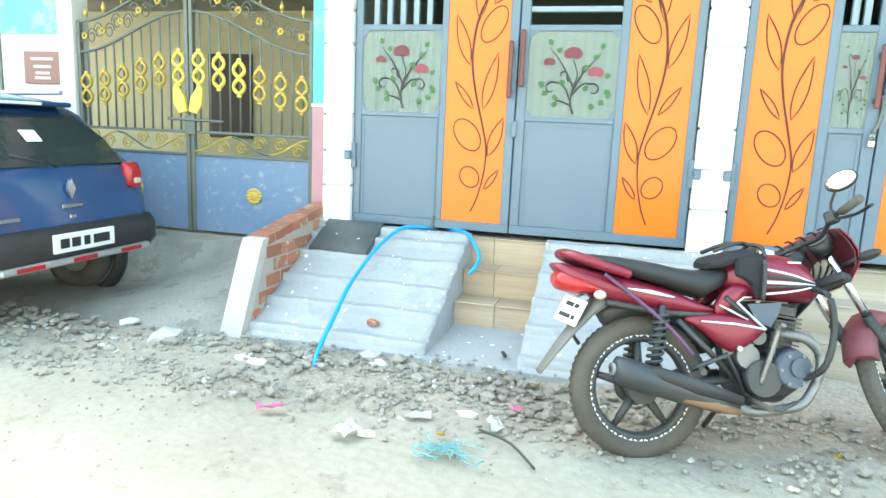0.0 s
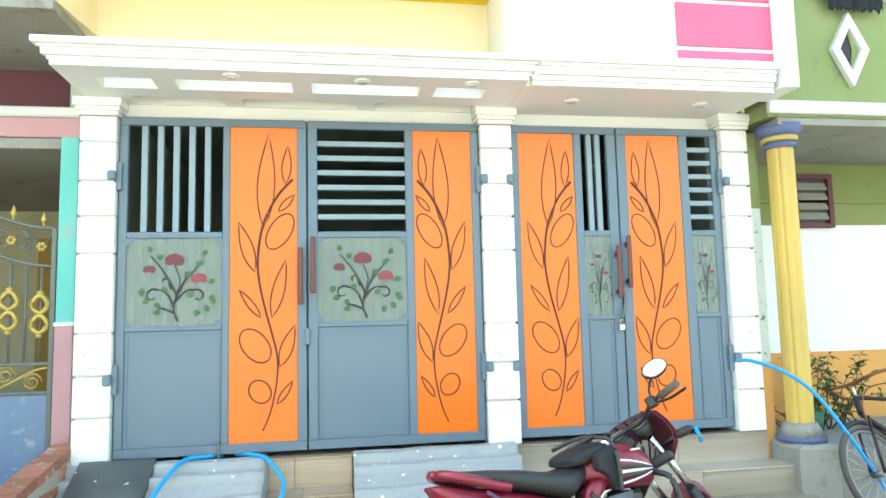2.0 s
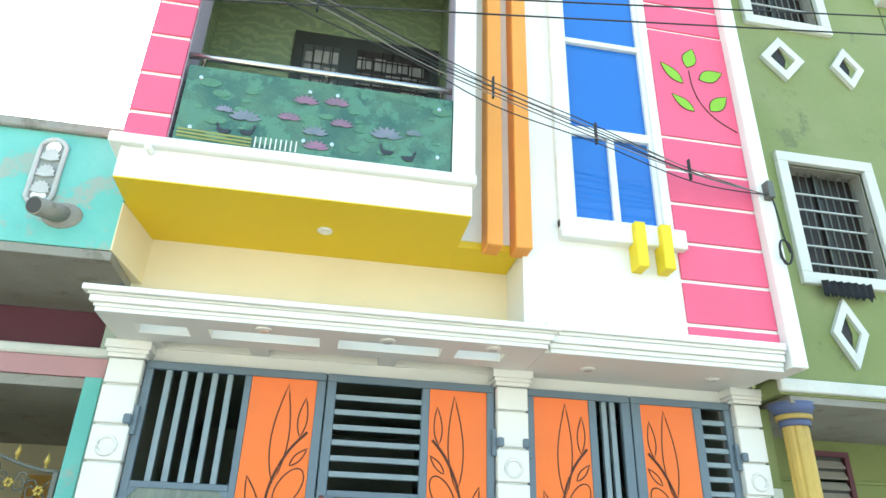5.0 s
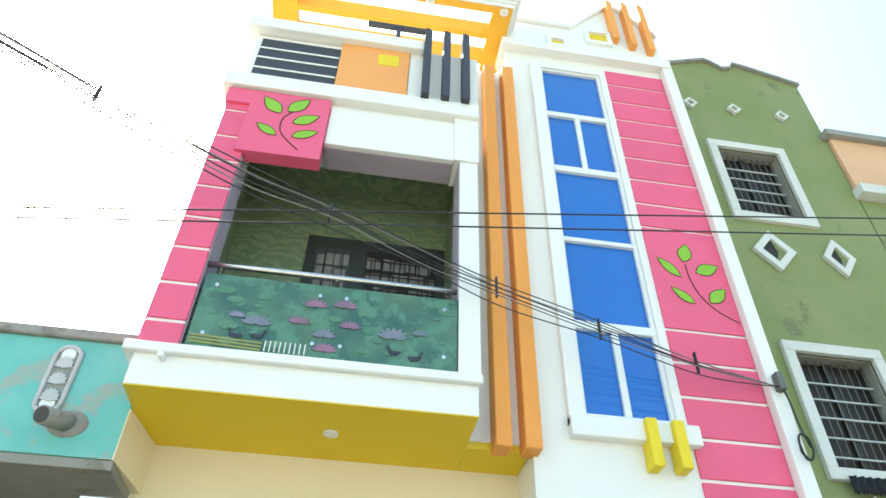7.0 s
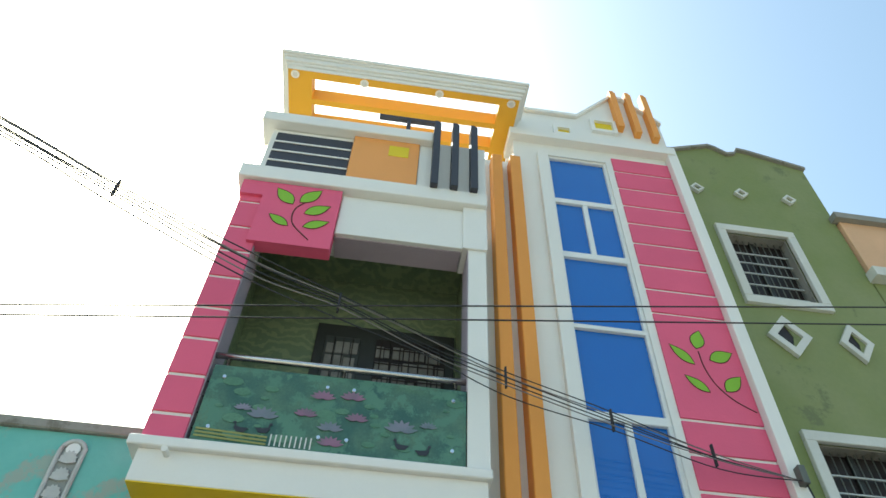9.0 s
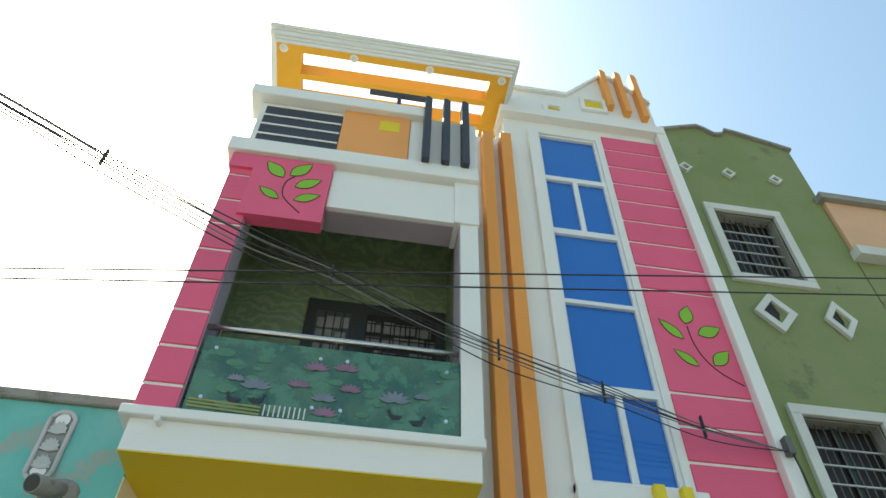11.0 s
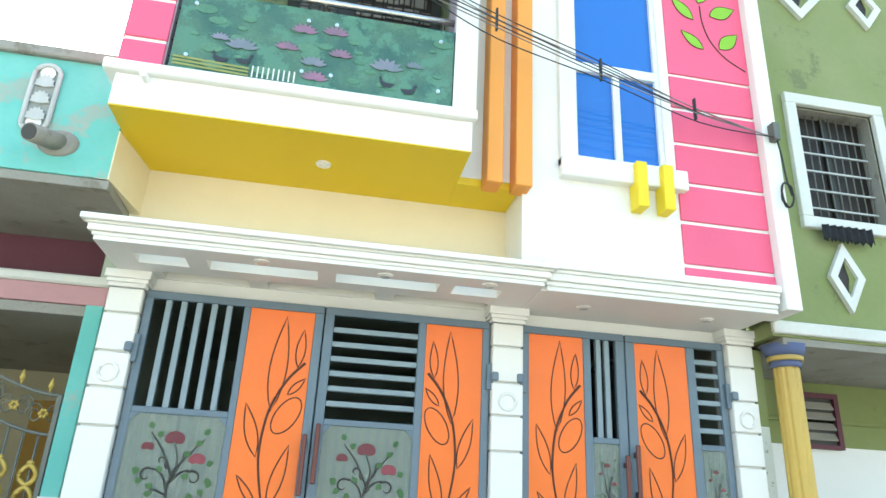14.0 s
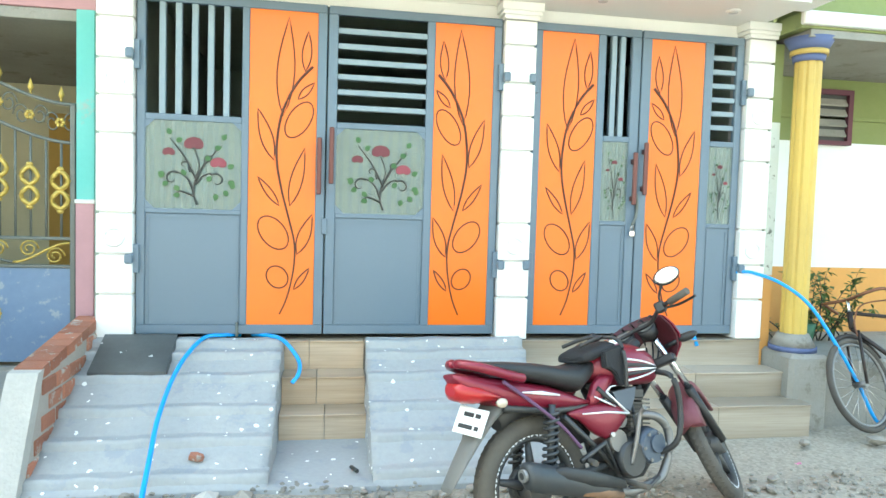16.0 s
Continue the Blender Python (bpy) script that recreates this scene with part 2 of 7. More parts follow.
def frond_wall():
    """Dark green wallpaper with a pale leafy damask, drawn by bent bands."""
    m = material("green_patterned_wall", (0.18, 0.235, 0.14), 0.55, grain=0.2, stain=0.5, scale=25, tint=(0.23, 0.28, 0.15), bump=0.1)
    n, l = m.node_tree.nodes, m.node_tree.links
    b = n["Principled BSDF"]
    last = b.inputs["Base Color"].links[0].from_socket
    tc = next(k for k in n if k.type == "TEX_COORD")
    wave, ramp, mx = n.new("ShaderNodeTexWave"), n.new("ShaderNodeValToRGB"), n.new("ShaderNodeMix")
    wave.wave_type, wave.rings_direction = "RINGS", "Y"
    wave.inputs["Scale"].default_value, wave.inputs["Distortion"].default_value = 3.2, 14
    wave.inputs["Detail"].default_value, wave.inputs["Detail Scale"].default_value = 3, 1.4
    l.new(tc.outputs["Object"], wave.inputs["Vector"])
    ramp.color_ramp.elements[0].position, ramp.color_ramp.elements[1].position = 0.55, 0.8
    l.new(wave.outputs["Fac"], ramp.inputs[0])
    mx.data_type = "RGBA"
    l.new(ramp.outputs[0], mx.inputs["Factor"])
    l.new(last, mx.inputs["A"])
    mx.inputs["B"].default_value = (0.225, 0.275, 0.155, 1)
    l.new(mx.outputs["Result"], b.inputs["Base Color"])
    return m


WALLPAPER = frond_wall()
# for the added wall opposite; its tone sets the bounce on the facade
OPPOSITE = material("pale_bounce_wall", (0.42, 0.43, 0.44), 0.9, stain=0.3)


def wood_tile():
    m = material("wood_grain_tile", (0.43, 0.31, 0.2), 0.35, grain=0.3, stain=1.0, scale=45, bump=0.0, random_tone=0.12, tint=(0.64, 0.52, 0.39))
    n, l = m.node_tree.nodes, m.node_tree.links
    for t in [k for k in n if k.type == "TEX_NOISE"]:
        mp = n.new("ShaderNodeMapping")
        mp.inputs["Scale"].default_value = (0.08, 1, 2.6)
        tc = next(k for k in n if k.type == "TEX_COORD")
        l.new(tc.outputs["Object"], mp.inputs[0])
        l.new(mp.outputs[0], t.inputs["Vector"])
    return m


TILE = wood_tile()
GREY_TILE = wood_tile()
for node in GREY_TILE.node_tree.nodes:
    if node.type == "MIX" and not node.inputs["A"].is_linked:
        node.inputs["A"].default_value, node.inputs["B"].default_value = (0.33, 0.285, 0.22, 1), (0.55, 0.5, 0.42, 1)


def pane_glass(name, colour, rough, through_part):
    m = bpy.data.materials.new(name)
    m.use_nodes = True
    b = m.node_tree.nodes["Principled BSDF"]
    b.inputs["Base Color"].default_value = (*colour, 1)
    b.inputs["Roughness"].default_value = rough
    b.inputs["Transmission Weight"].default_value = through_part
    b.inputs["IOR"].default_value = 1.45
    return m


GATE_GLASS = pane_glass("gate_glass", (0.44, 0.54, 0.49), 0.05, 0.72)
CLEAR_GLASS = pane_glass("lamp_glass", (0.9, 0.9, 0.88), 0.2, 0.3)


def mural_glass():
    """Printed balustrade glass: mottled pond greens, partly see-through."""
    m = material("printed_pond_glass", (0.06, 0.17, 0.12), 0.12, grain=0.35, stain=1.0, scale=60, bump=0.0, tint=(0.2, 0.36, 0.2), coat=0.3, spot=((0.12, 0.27, 0.17), 7, 0.5))
    m.node_tree.nodes["Principled BSDF"].inputs["Transmission Weight"].default_value = 0.25
    return m


POND = mural_glass()
LOTUS = material("lotus_print", (0.28, 0.14, 0.22), 0.3, stain=0.8, scale=120, tint=(0.12, 0.12, 0.14))
LOTUS_PALE = material("pale_lotus_print", (0.23, 0.22, 0.29), 0.3, stain=0.8, scale=120, tint=(0.1, 0.16, 0.16))
PAD = material("lily_pad_print", (0.1, 0.25, 0.15), 0.3, grain=0.5, stain=1.0, scale=70, tint=(0.17, 0.33, 0.2))
PRINT_DARK = material("dark_print", (0.03, 0.03, 0.035), 0.3)
PRINT_STRAW = material("straw_print", (0.3, 0.3, 0.08), 0.3)
ROSE = material("rose_print", (0.12, 0.008, 0.024), 0.3)
ROSE_PINK = material("pink_print", (0.22, 0.025, 0.05), 0.3)
STEM = material("stem_print", (0.05, 0.05, 0.045), 0.4)
SPRIG = material("sprig_print", (0.035, 0.12, 0.03), 0.4)


def ground_material():
    m = material("dusty_ground", (0.33, 0.3, 0.24), 0.95, grain=0.3, stain=0.75, scale=22, bump=0.8, tint=(0.44, 0.405, 0.335), spot=((0.24, 0.21, 0.17), 4, 0.42))
    n, l = m.node_tree.nodes, m.node_tree.links
    b = n["Principled BSDF"]
    last = b.inputs["Base Color"].links[0].from_socket
    tc = next(k for k in n if k.type == "TEX_COORD")
    sep, wob, add = n.new("ShaderNodeSeparateXYZ"), n.new("ShaderNodeTexNoise"), n.new("ShaderNodeMath")
    wob.inputs["Scale"].default_value, wob.inputs["Detail"].default_value = 1.6, 8
    l.new(tc.outputs["Object"], sep.inputs[0])
    l.new(tc.outputs["Object"], wob.inputs["Vector"])
    add.operation = "MULTIPLY_ADD"
    add.inputs[1].default_value = 1.6
    l.new(wob.outputs[0], add.inputs[0])
    l.new(sep.outputs["Y"], add.inputs[2])
    r = n.new("ShaderNodeValToRGB")
    r.color_ramp.elements[0].position, r.color_ramp.elements[1].position = 0.28, 0.52
    r.color_ramp.elements.new(0.9)
    for e, c in zip(r.color_ramp.elements, (0, 1, 1)):
        e.color = (c, c, c, 1)
    mr = n.new("ShaderNodeMapRange")
    mr.inputs["From Min"].default_value, mr.inputs["From Max"].default_value = -2.2, 0.6
    l.new(add.outputs[0], mr.inputs["Value"])
    l.new(mr.outputs[0], r.inputs[0])
    grit = n.new("ShaderNodeTexVoronoi")
    grit.inputs["Scale"].default_value = 55
    l.new(tc.outputs["Object"], grit.inputs["Vector"])
    gr = n.new("ShaderNodeValToRGB")
    gr.color_ramp.elements[0].color, gr.color_ramp.elements[1].color = (0.25, 0.22, 0.175, 1), (0.42, 0.375, 0.3, 1)
    l.new(grit.outputs["Color"], gr.inputs[0])
    mx = n.new("ShaderNodeMix")
    mx.data_type = "RGBA"
    l.new(r.outputs[0], mx.inputs["Factor"])
    l.new(last, mx.inputs["A"])
    l.new(gr.outputs[0], mx.inputs["B"])
    l.new(mx.outputs["Result"], b.inputs["Base Color"])
    return m


GROUND = ground_material()


# ---- mesh helpers ----
def box(bm, x0, x1, y0, y1, z0, z1, bevel=0.0):
    made = bmesh.ops.create_cube(bm, size=1)["verts"]
    for v in made:
        v.co = ((x0 + x1) / 2 + v.co.x * (x1 - x0), (y0 + y1) / 2 + v.co.y * (y1 - y0), (z0 + z1) / 2 + v.co.z * (z1 - z0))
    if bevel:
        edges = list({e for v in made for e in v.link_edges})
        bmesh.ops.bevel(bm, geom=edges, offset=bevel, segments=1, affect="EDGES")
    return bm


def cube(*a, bevel=0.004):
    return box(bmesh.new(), *a, bevel=bevel)


def tube(bm, pts, r, sides=6, closed=False):
    """A round bar along points; r may be one radius or one for each point."""
    pts = [Vector(p) for p in pts]
    n, rings = len(pts), []
    rs = r if isinstance(r, (list, tuple)) else [r] * n
    for i, p in enumerate(pts):
        a = pts[i - 1] if (i or closed) else p
        b = pts[(i + 1) % n] if (i < n - 1 or closed) else p
        d = (b - a).normalized() if (b - a).length > 1e-9 else Vector((0, 0, 1))
        up = Vector((0, 0, 1)) if abs(d.z) < 0.9 else Vector((0, 1, 0))
        s = d.cross(up).normalized()
        u = s.cross(d)
        rings.append([bm.verts.new(p + rs[i] * (math.cos(k * math.tau / sides) * s + math.sin(k * math.tau / sides) * u)) for k in range(sides)])
    for i in range(n if closed else n - 1):
        a, b = rings[i], rings[(i + 1) % n]
        for k in range(sides):
            f = bm.faces.new((a[k], a[(k + 1) % sides], b[(k + 1) % sides], b[k]))
            f.smooth = True
    if not closed:
        bm.faces.new(rings[0][::-1])
        bm.faces.new(rings[-1])
    return bm


def smooth_line(pts, steps=6, closed=False):
    """Catmull-Rom points through pts."""
    pts = [Vector(p) for p in pts]
    n, out = len(pts), []
    for i in range(n if closed else n - 1):
        p = [pts[(i + k) % n] if closed else pts[min(max(i + k, 0), n - 1)] for k in (-1, 0, 1, 2)]
        for s in range(steps):
            t = s / steps
            out.append(0.5 * (2 * p[1] + (p[2] - p[0]) * t + (2 * p[0] - 5 * p[1] + 4 * p[2] - p[3]) * t * t + (3 * p[1] - p[0] - 3 * p[2] + p[3]) * t ** 3))
    return out if closed else out + [pts[-1]]


def slab(bm, pts, y0, y1):
    """A prism: an outline in (x, z) from y0 to y1."""
    a = [bm.verts.new((x, y0, z)) for x, z in pts]
    b = [bm.verts.new((x, y1, z)) for x, z in pts]
    n = len(pts)
    bm.faces.new(a)
    bm.faces.new(b[::-1])
    for i in range(n):
        bm.faces.new((a[i], b[i], b[(i + 1) % n], a[(i + 1) % n]))
    bmesh.ops.recalc_face_normals(bm, faces=bm.faces)
    return bm


def prism(bm, pts, axis, lo, hi):
    """A prism of an outline across an axis: 'x' takes (y, z), 'z' takes (x, y)."""
    place = {"x": lambda p, t: (t, p[0], p[1]), "y": lambda p, t: (p[0], t, p[1]), "z": lambda p, t: (p[0], p[1], t)}[axis]
    a = [bm.verts.new(place(p, lo)) for p in pts]
    b = [bm.verts.new(place(p, hi)) for p in pts]
    n = len(pts)
    bm.faces.new(a)
    bm.faces.new(b[::-1])
    for i in range(n):
        bm.faces.new((a[i], b[i], b[(i + 1) % n], a[(i + 1) % n]))
    bmesh.ops.recalc_face_normals(bm, faces=bm.faces)
    return bm


def almond(x0, z0, x1, z1, wide, n=7):
    """Outline of a leaf from base to tip, in (x, z)."""
    d = Vector((x1 - x0, z1 - z0))
    s = Vector((-d.y, d.x)).normalized() * wide
    left = [Vector((x0, z0)) + d * t + s * math.sin(math.pi * t ** 0.85) for t in [k / n for k in range(n + 1)]]
    right = [Vector((x0, z0)) + d * t - s * math.sin(math.pi * t ** 0.85) for t in [k / n for k in range(n - 1, 0, -1)]]
    return [tuple(p) for p in left + right]


def ball(bm, c, rx, ry, rz, u=10, v=7):
    made = bmesh.ops.create_uvsphere(bm, u_segments=u, v_segments=v, radius=1)["verts"]
    for w in made:
        w.co = (c[0] + w.co.x * rx, c[1] + w.co.y * ry, c[2] + w.co.z * rz)
        for f in w.link_faces:
            f.smooth = True
    return bm


def drum(bm, c, r, y0, y1, axis="y", sides=20, r2=None):
    """A cylinder about an axis through c, from y0 to y1 along it."""
    p = {"x": (lambda t: (t, c[1], c[2])), "y": (lambda t: (c[0], t, c[2])), "z": (lambda t: (c[0], c[1], t))}[axis]
    return tube(bm, [p(y0), p(y1)], [r, r2 if r2 is not None else r], sides)


def part(name, bm, mat, parent=None, label=""):
    me = bpy.data.meshes.new(name)
    bm.to_mesh(me)
    bm.free()
    me.materials.append(mat)
    ob = new(name, me)
    if parent:
        ob.parent = parent
        if parent.type == "EMPTY":
            ob.matrix_parent_inverse = Matrix.Translation(-parent.location)
    if label:
        tagged(ob, label)
    return ob


def thing(name, at, label, category, group="", kind=""):
    ob = new(name)
    ob.location = at
    ob.empty_display_size = 0.1
    return tagged(ob, label, category, group, kind)


def structure(name, bm, mat, label=""):
    return tagged(part(name, bm, mat), label, "", "", "structure")


# ==== the site, drawn in units of 0.93 m and brought to metres further down ====
UNIT = 0.93

# ---- setting: ground, opposite side, inner walls ----
def ground_sheet():
    bm = bmesh.new()
    xs = [-900, -120, -30, -14] + [-9 + 0.25 * k for k in range(73)] + [14, 30, 120, 900]
    ys = [-900, -120, -30, -12] + [-7 + 0.2 * k for k in range(46)] + [6, 30, 120, 900]
    grid = []
    for y in ys:
        row = []
        for x in xs:
            z = 0.0
            if abs(x) < 12 and -8 < y < 2.4:
                z = 0.022 * noise.noise((x * 1.1, y * 1.1, 0)) + 0.012 * noise.noise((x * 3.7, y * 3.7, 3))
                if -1.4 > y > -2.4:
                    z += 0.03 * max(0, noise.noise((x * 1.7, y * 2.5, 7)))
                if y > -1.3:
                    z -= 0.03
            row.append(bm.verts.new((x, y, z)))
        grid.append(row)
    for j in range(len(ys) - 1):
        for i in range(len(xs) - 1):
            bm.faces.new((grid[j][i], grid[j][i + 1], grid[j + 1][i + 1], grid[j + 1][i])).smooth = True
    return structure("ground", bm, GROUND, "dusty unpaved street with a gravel verge")


ground_sheet()
# out of view, added to close the street and throw sunlight back
structure("wall_south", cube(-30, 30, -11.3, -11, -0.2, 5.5), OPPOSITE, "plain unseen wall added across the street to bounce sunlight")

# driveway apron of the left neighbour: steep beside the brick wall
bm = bmesh.new()
cols, rows = 14, 8
verts = []
for j in range(rows + 1):
    y = -1.35 + 1.52 * j / rows
    line = []
    for i in range(cols + 1):
        x = -7.0 + 6.64 * i / cols
        even = 0.4 * j / rows
        late = 0.4 * max(0.0, (y + 0.05) / 0.22) if y > -0.05 else 0.0
        k = min(max((x + 1.55) / 0.5, 0), 1)
        line.append(bm.verts.new((x, y, max(0.012, even * k + late * (1 - k)) - (0.06 if j == 0 else 0))))
    verts.append(line)
for j in range(rows):
    for i in range(cols):
        bm.faces.new((verts[j][i], verts[j][i + 1], verts[j + 1][i + 1], verts[j + 1][i])).smooth = True
structure("driveway", bm, DRIVE, "worn grey cement apron rising to a gate")

# porch floor and forecourt of the house
structure("floor", cube(-0.3, 4.85, 0.03, 6.0, -0.2, 0.617), GREY_TILE, "tiled porch floor behind the gates")
inner = bmesh.new()
box(inner, -0.38, -0.22, 0.12, 6.0, 0.62, 3.6)
box(inner, 4.75, 4.95, 0.12, 6.0, 0.62, 3.6)
box(inner, -0.22, 4.75, 4.6, 4.75, 0.62, 3.6)
# ceiling added out of sight to keep daylight off the porch walls
box(inner, -0.38, 4.95, 0.26, 4.75, 3.42, 3.6)
box(inner, 2.62, 2.76, 0.5, 4.6, 0.62, 3.3)
structure("wall_inner", inner, INNER, "dim green inner walls of the porch")

# ---- the house ----
house = thing("house", (2.3, 0.5, 0.0), "three-storey white row house with pink panels and an orange gated porch", "house")


def cornice(name, x0, x1, steps, back, left_out=1, right_out=1):
    """A stepped moulding: rows of (z0, z1, y front)."""
    bm = bmesh.new()
    base = steps[0][2]
    for k, (z0, z1, y) in enumerate(steps):
        d = base - y
        box(bm, x0 - d * left_out, x1 + d * right_out, y, back, z0, z1, bevel=0.005)
        if k == 0:
            first = part(name, bm, WHITE, house)
        else:
            part("moulding", bm, WHITE, first)
        bm = bmesh.new()
    return first


def pillar(x0, x1):
    bm = bmesh.new()
    box(bm, x0 + 0.012, x1 - 0.012, -0.03, 0.2, 0.6, 3.06)
    p = part("pillar", bm, WHITE, house)
    joints = [0.62, 0.95, 1.23, 1.52, 2.07, 2.33, 2.58, 2.86, 3.05]
    for i, (a, b) in enumerate(zip(joints, joints[1:])):
        blk = box(bmesh.new(), x0, x1, -0.066, 0.12, a + 0.008, b - 0.008, bevel=0.007)
        part("block", blk, WHITE, p)
        if (a, b) in ((1.23, 1.52), (2.33, 2.58)):
            cx, cz = (x0 + x1) / 2, (a + b) / 2 - 0.02
            arc = [(cx + 0.062 * math.cos(k * 0.4), -0.07, cz + 0.062 * math.sin(k * 0.4)) for k in range(16)]
            part("ring", tube(bmesh.new(), arc, 0.013, 8, closed=True), WHITE, p)
    cap = bmesh.new()
    for k, (z0, z1) in enumerate(((3.05, 3.08), (3.08, 3.11), (3.11, 3.172))):
        d = 0.012 + 0.014 * k
        box(cap, x0 - d, x1 + d, -0.066 - d, 0.2, z0, z1, bevel=0.004)
    part("capital", cap, WHITE, p)


for a, b in ((-0.245, -0.005), (2.62, 2.865), (4.63, 4.86)):
    pillar(a, b)

# lintel over the gates and canopy slab with light slots
part("lintel", cube(-0.25, 4.86, 0.07, 0.25, 3.07, 3.4), WHITE, house)
bm = bmesh.new()
slots = [(-0.02, 0.33, -0.5, -0.3), (0.47, 1.23, -0.5, -0.3), (1.36, 2.11, -0.5, -0.3), (2.22, 2.58, -0.5, -0.3)]
niches = [(0.1, 0.72, -0.13, 0.05), (0.86, 1.68, -0.13, 0.05), (1.82, 2.57, -0.13, 0.05)]


def slotted(bm, x0, x1, y0, y1, z0, z1, holes):
    """A slab with rectangular holes, made of strips round them (holes in one row of equal depth)."""
    if not holes:
        return box(bm, x0, x1, y0, y1, z0, z1)
    h0, h1 = holes[0][2], holes[0][3]
    box(bm, x0, x1, y0, h0, z0, z1)
    box(bm, x0, x1, h1, y1, z0, z1)
    edges = [x0] + [e for h in holes for e in h[:2]] + [x1]
    for a, b in zip(edges[::2], edges[1::2]):
        box(bm, a, b, h0, h1, z0, z1)
    return bm


slotted(bm, -0.21, 2.83, -0.7, -0.2, 3.172, 3.265, slots)
slotted(bm, -0.21, 2.83, -0.2, 0.07, 3.172, 3.265, niches)
part("canopy", bm, WHITE, house, "white canopy slab with rectangular light slots")
part("niche_lid", cube(0.05, 2.62, -0.14, 0.07, 3.267, 3.36), CREAM, house)
cornice("cornice", -0.21, 2.83, [(3.172, 3.2, -0.702), (3.2, 3.225, -0.715), (3.225, 3.27, -0.74), (3.27, 3.285, -0.755), (3.285, 3.325, -0.785)], -0.69)
part("canopy", cube(2.832, 4.75, -0.6, 0.07, 3.172, 3.4), WHITE, house)
cornice("cornice", 2.87, 4.72, [(3.165, 3.2, -0.635), (3.2, 3.235, -0.65), (3.235, 3.29, -0.675), (3.29, 3.315, -0.69), (3.315, 3.37, -0.715)], -0.6, left_out=0.6, right_out=0)


def downlight(x, y, z, parent=house):
    bm = drum(bmesh.new(), (x, y, 0), 0.055, z - 0.012, z, "z", 16)
    d = part("downlight", bm, WHITE, parent, "round white recessed ceiling light")
    part("lens", drum(bmesh.new(), (x, y, 0), 0.034, z - 0.018, z - 0.01, "z", 14), CLEAR_GLASS, d)


for x, y in ((0.85, -0.6), (1.7, -0.58), (3.28, -0.3), (4.32, -0.3), (2.45, -0.6)):
    downlight(x, y, 3.172)

# recessed cream wall, wing wall and yellow soffit
part("wall_panel", cube(-0.2, 2.7, -0.13, 0.07, 3.362, 4.25), CREAM, house, "cream painted wall above the canopy")
part("wing_wall", prism(bmesh.new(), [(-0.3, -0.698), (-0.205, -0.698), (-0.127, -0.125), (-0.3, -0.125)], "z", 3.6, 3.971), CREAM, house, "cream side wall under the balcony")
part("soffit", cube(2.19, 2.685, -0.55, -0.13, 3.972, 4.03, bevel=0), SOFFIT_YELLOW, house)
part("soffit", cube(-0.198, 2.188, -1.046, -0.13, 3.972, 3.98, bevel=0), SOFFIT_YELLOW, house, "glossy yellow painted balcony underside")
downlight(1.18, -0.6, 3.972)
part("fascia", cube(-0.2, 2.19, -1.05, -0.95, 3.98, 4.215), WHITE, house)
part("fascia", cube(-0.2, -0.1, -0.95, -0.13, 3.982, 4.215), WHITE, house)
part("sill", cube(-0.275, 2.215, -1.1, -0.13, 4.215, 4.29, bevel=0.008), WHITE, house)
part("drain_pipe", tube(bmesh.new(), [(0.0, -0.95, 4.19), (0.0, -1.15, 4.17)], 0.022, 8), WHITE, house)

# balcony room
room = bmesh.new()
box(room, -0.2, 2.68, 0.0, 0.15, 4.29, 7.3)
part("back_wall", room, WALLPAPER, house, "dark green patterned balcony wall")
part("balcony_ceiling", cube(-0.2, 2.19, -0.74, 0.0, 7.0, 7.2), WALLPAPER, house)
part("side_wall", cube(-0.21, -0.06, -0.72, 0.0, 4.29, 7.2), WALLPAPER, house)
part("side_wall", cube(2.08, 2.195, -0.72, 0.0, 4.29, 7.2), WALLPAPER, house)
# door and window on the balcony
door = part("door", cube(0.67, 2.06, -0.035, 0.02, 4.3, 6.36), TIMBER, house, "dark timber door frame with a window beside it")
part("door_leaf", cube(0.76, 1.12, -0.05, -0.03, 4.32, 6.2, bevel=0.01), material("worn_door_leaf", (0.05, 0.055, 0.05), 0.5, stain=0.5), door)
rng = random.Random(14)
for row in range(3):
    x = 0.79
    while x < 1.04:
        w = rng.uniform(0.07, 0.14)
        z0 = 5.64 + 0.17 * row + rng.uniform(-0.01, 0.01)
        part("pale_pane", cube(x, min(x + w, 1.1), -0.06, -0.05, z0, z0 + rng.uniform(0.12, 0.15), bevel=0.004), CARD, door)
        x += w + rng.uniform(0.006, 0.02)
for k in range(3):
    part("grille_bar", cube(0.86 + 0.09 * k, 0.868 + 0.09 * k, -0.072, -0.062, 5.5, 6.18), IRON_DARK, door)
# flat sheet, no depth: the shade behind the grille is its dark colour
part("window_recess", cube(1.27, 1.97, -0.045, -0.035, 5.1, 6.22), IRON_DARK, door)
rng = random.Random(4)
for row in range(3):
    x = 1.28
    while x < 1.9:
        w = rng.uniform(0.06, 0.15)
        z0 = 5.62 + 0.18 * row + rng.uniform(-0.01, 0.01)
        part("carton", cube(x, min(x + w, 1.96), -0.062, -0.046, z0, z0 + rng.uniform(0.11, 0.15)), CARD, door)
        x += w + rng.uniform(0.008, 0.025)
for k in range(7):
    part("grille_bar", cube(1.32 + 0.095 * k, 1.33 + 0.095 * k, -0.08, -0.066, 5.1, 6.2), IRON_DARK, door)
for z in (5.72, 5.9, 6.08):
    part("grille_bar", cube(1.28, 1.96, -0.078, -0.068, z - 0.006, z + 0.006), IRON_DARK, door)

# framing of the balcony opening
pinkcol = part("column", cube(-0.205, 0.06, -1.04, -0.72, 4.29, 7.2), WHITE, house, "pink panelled balcony column")
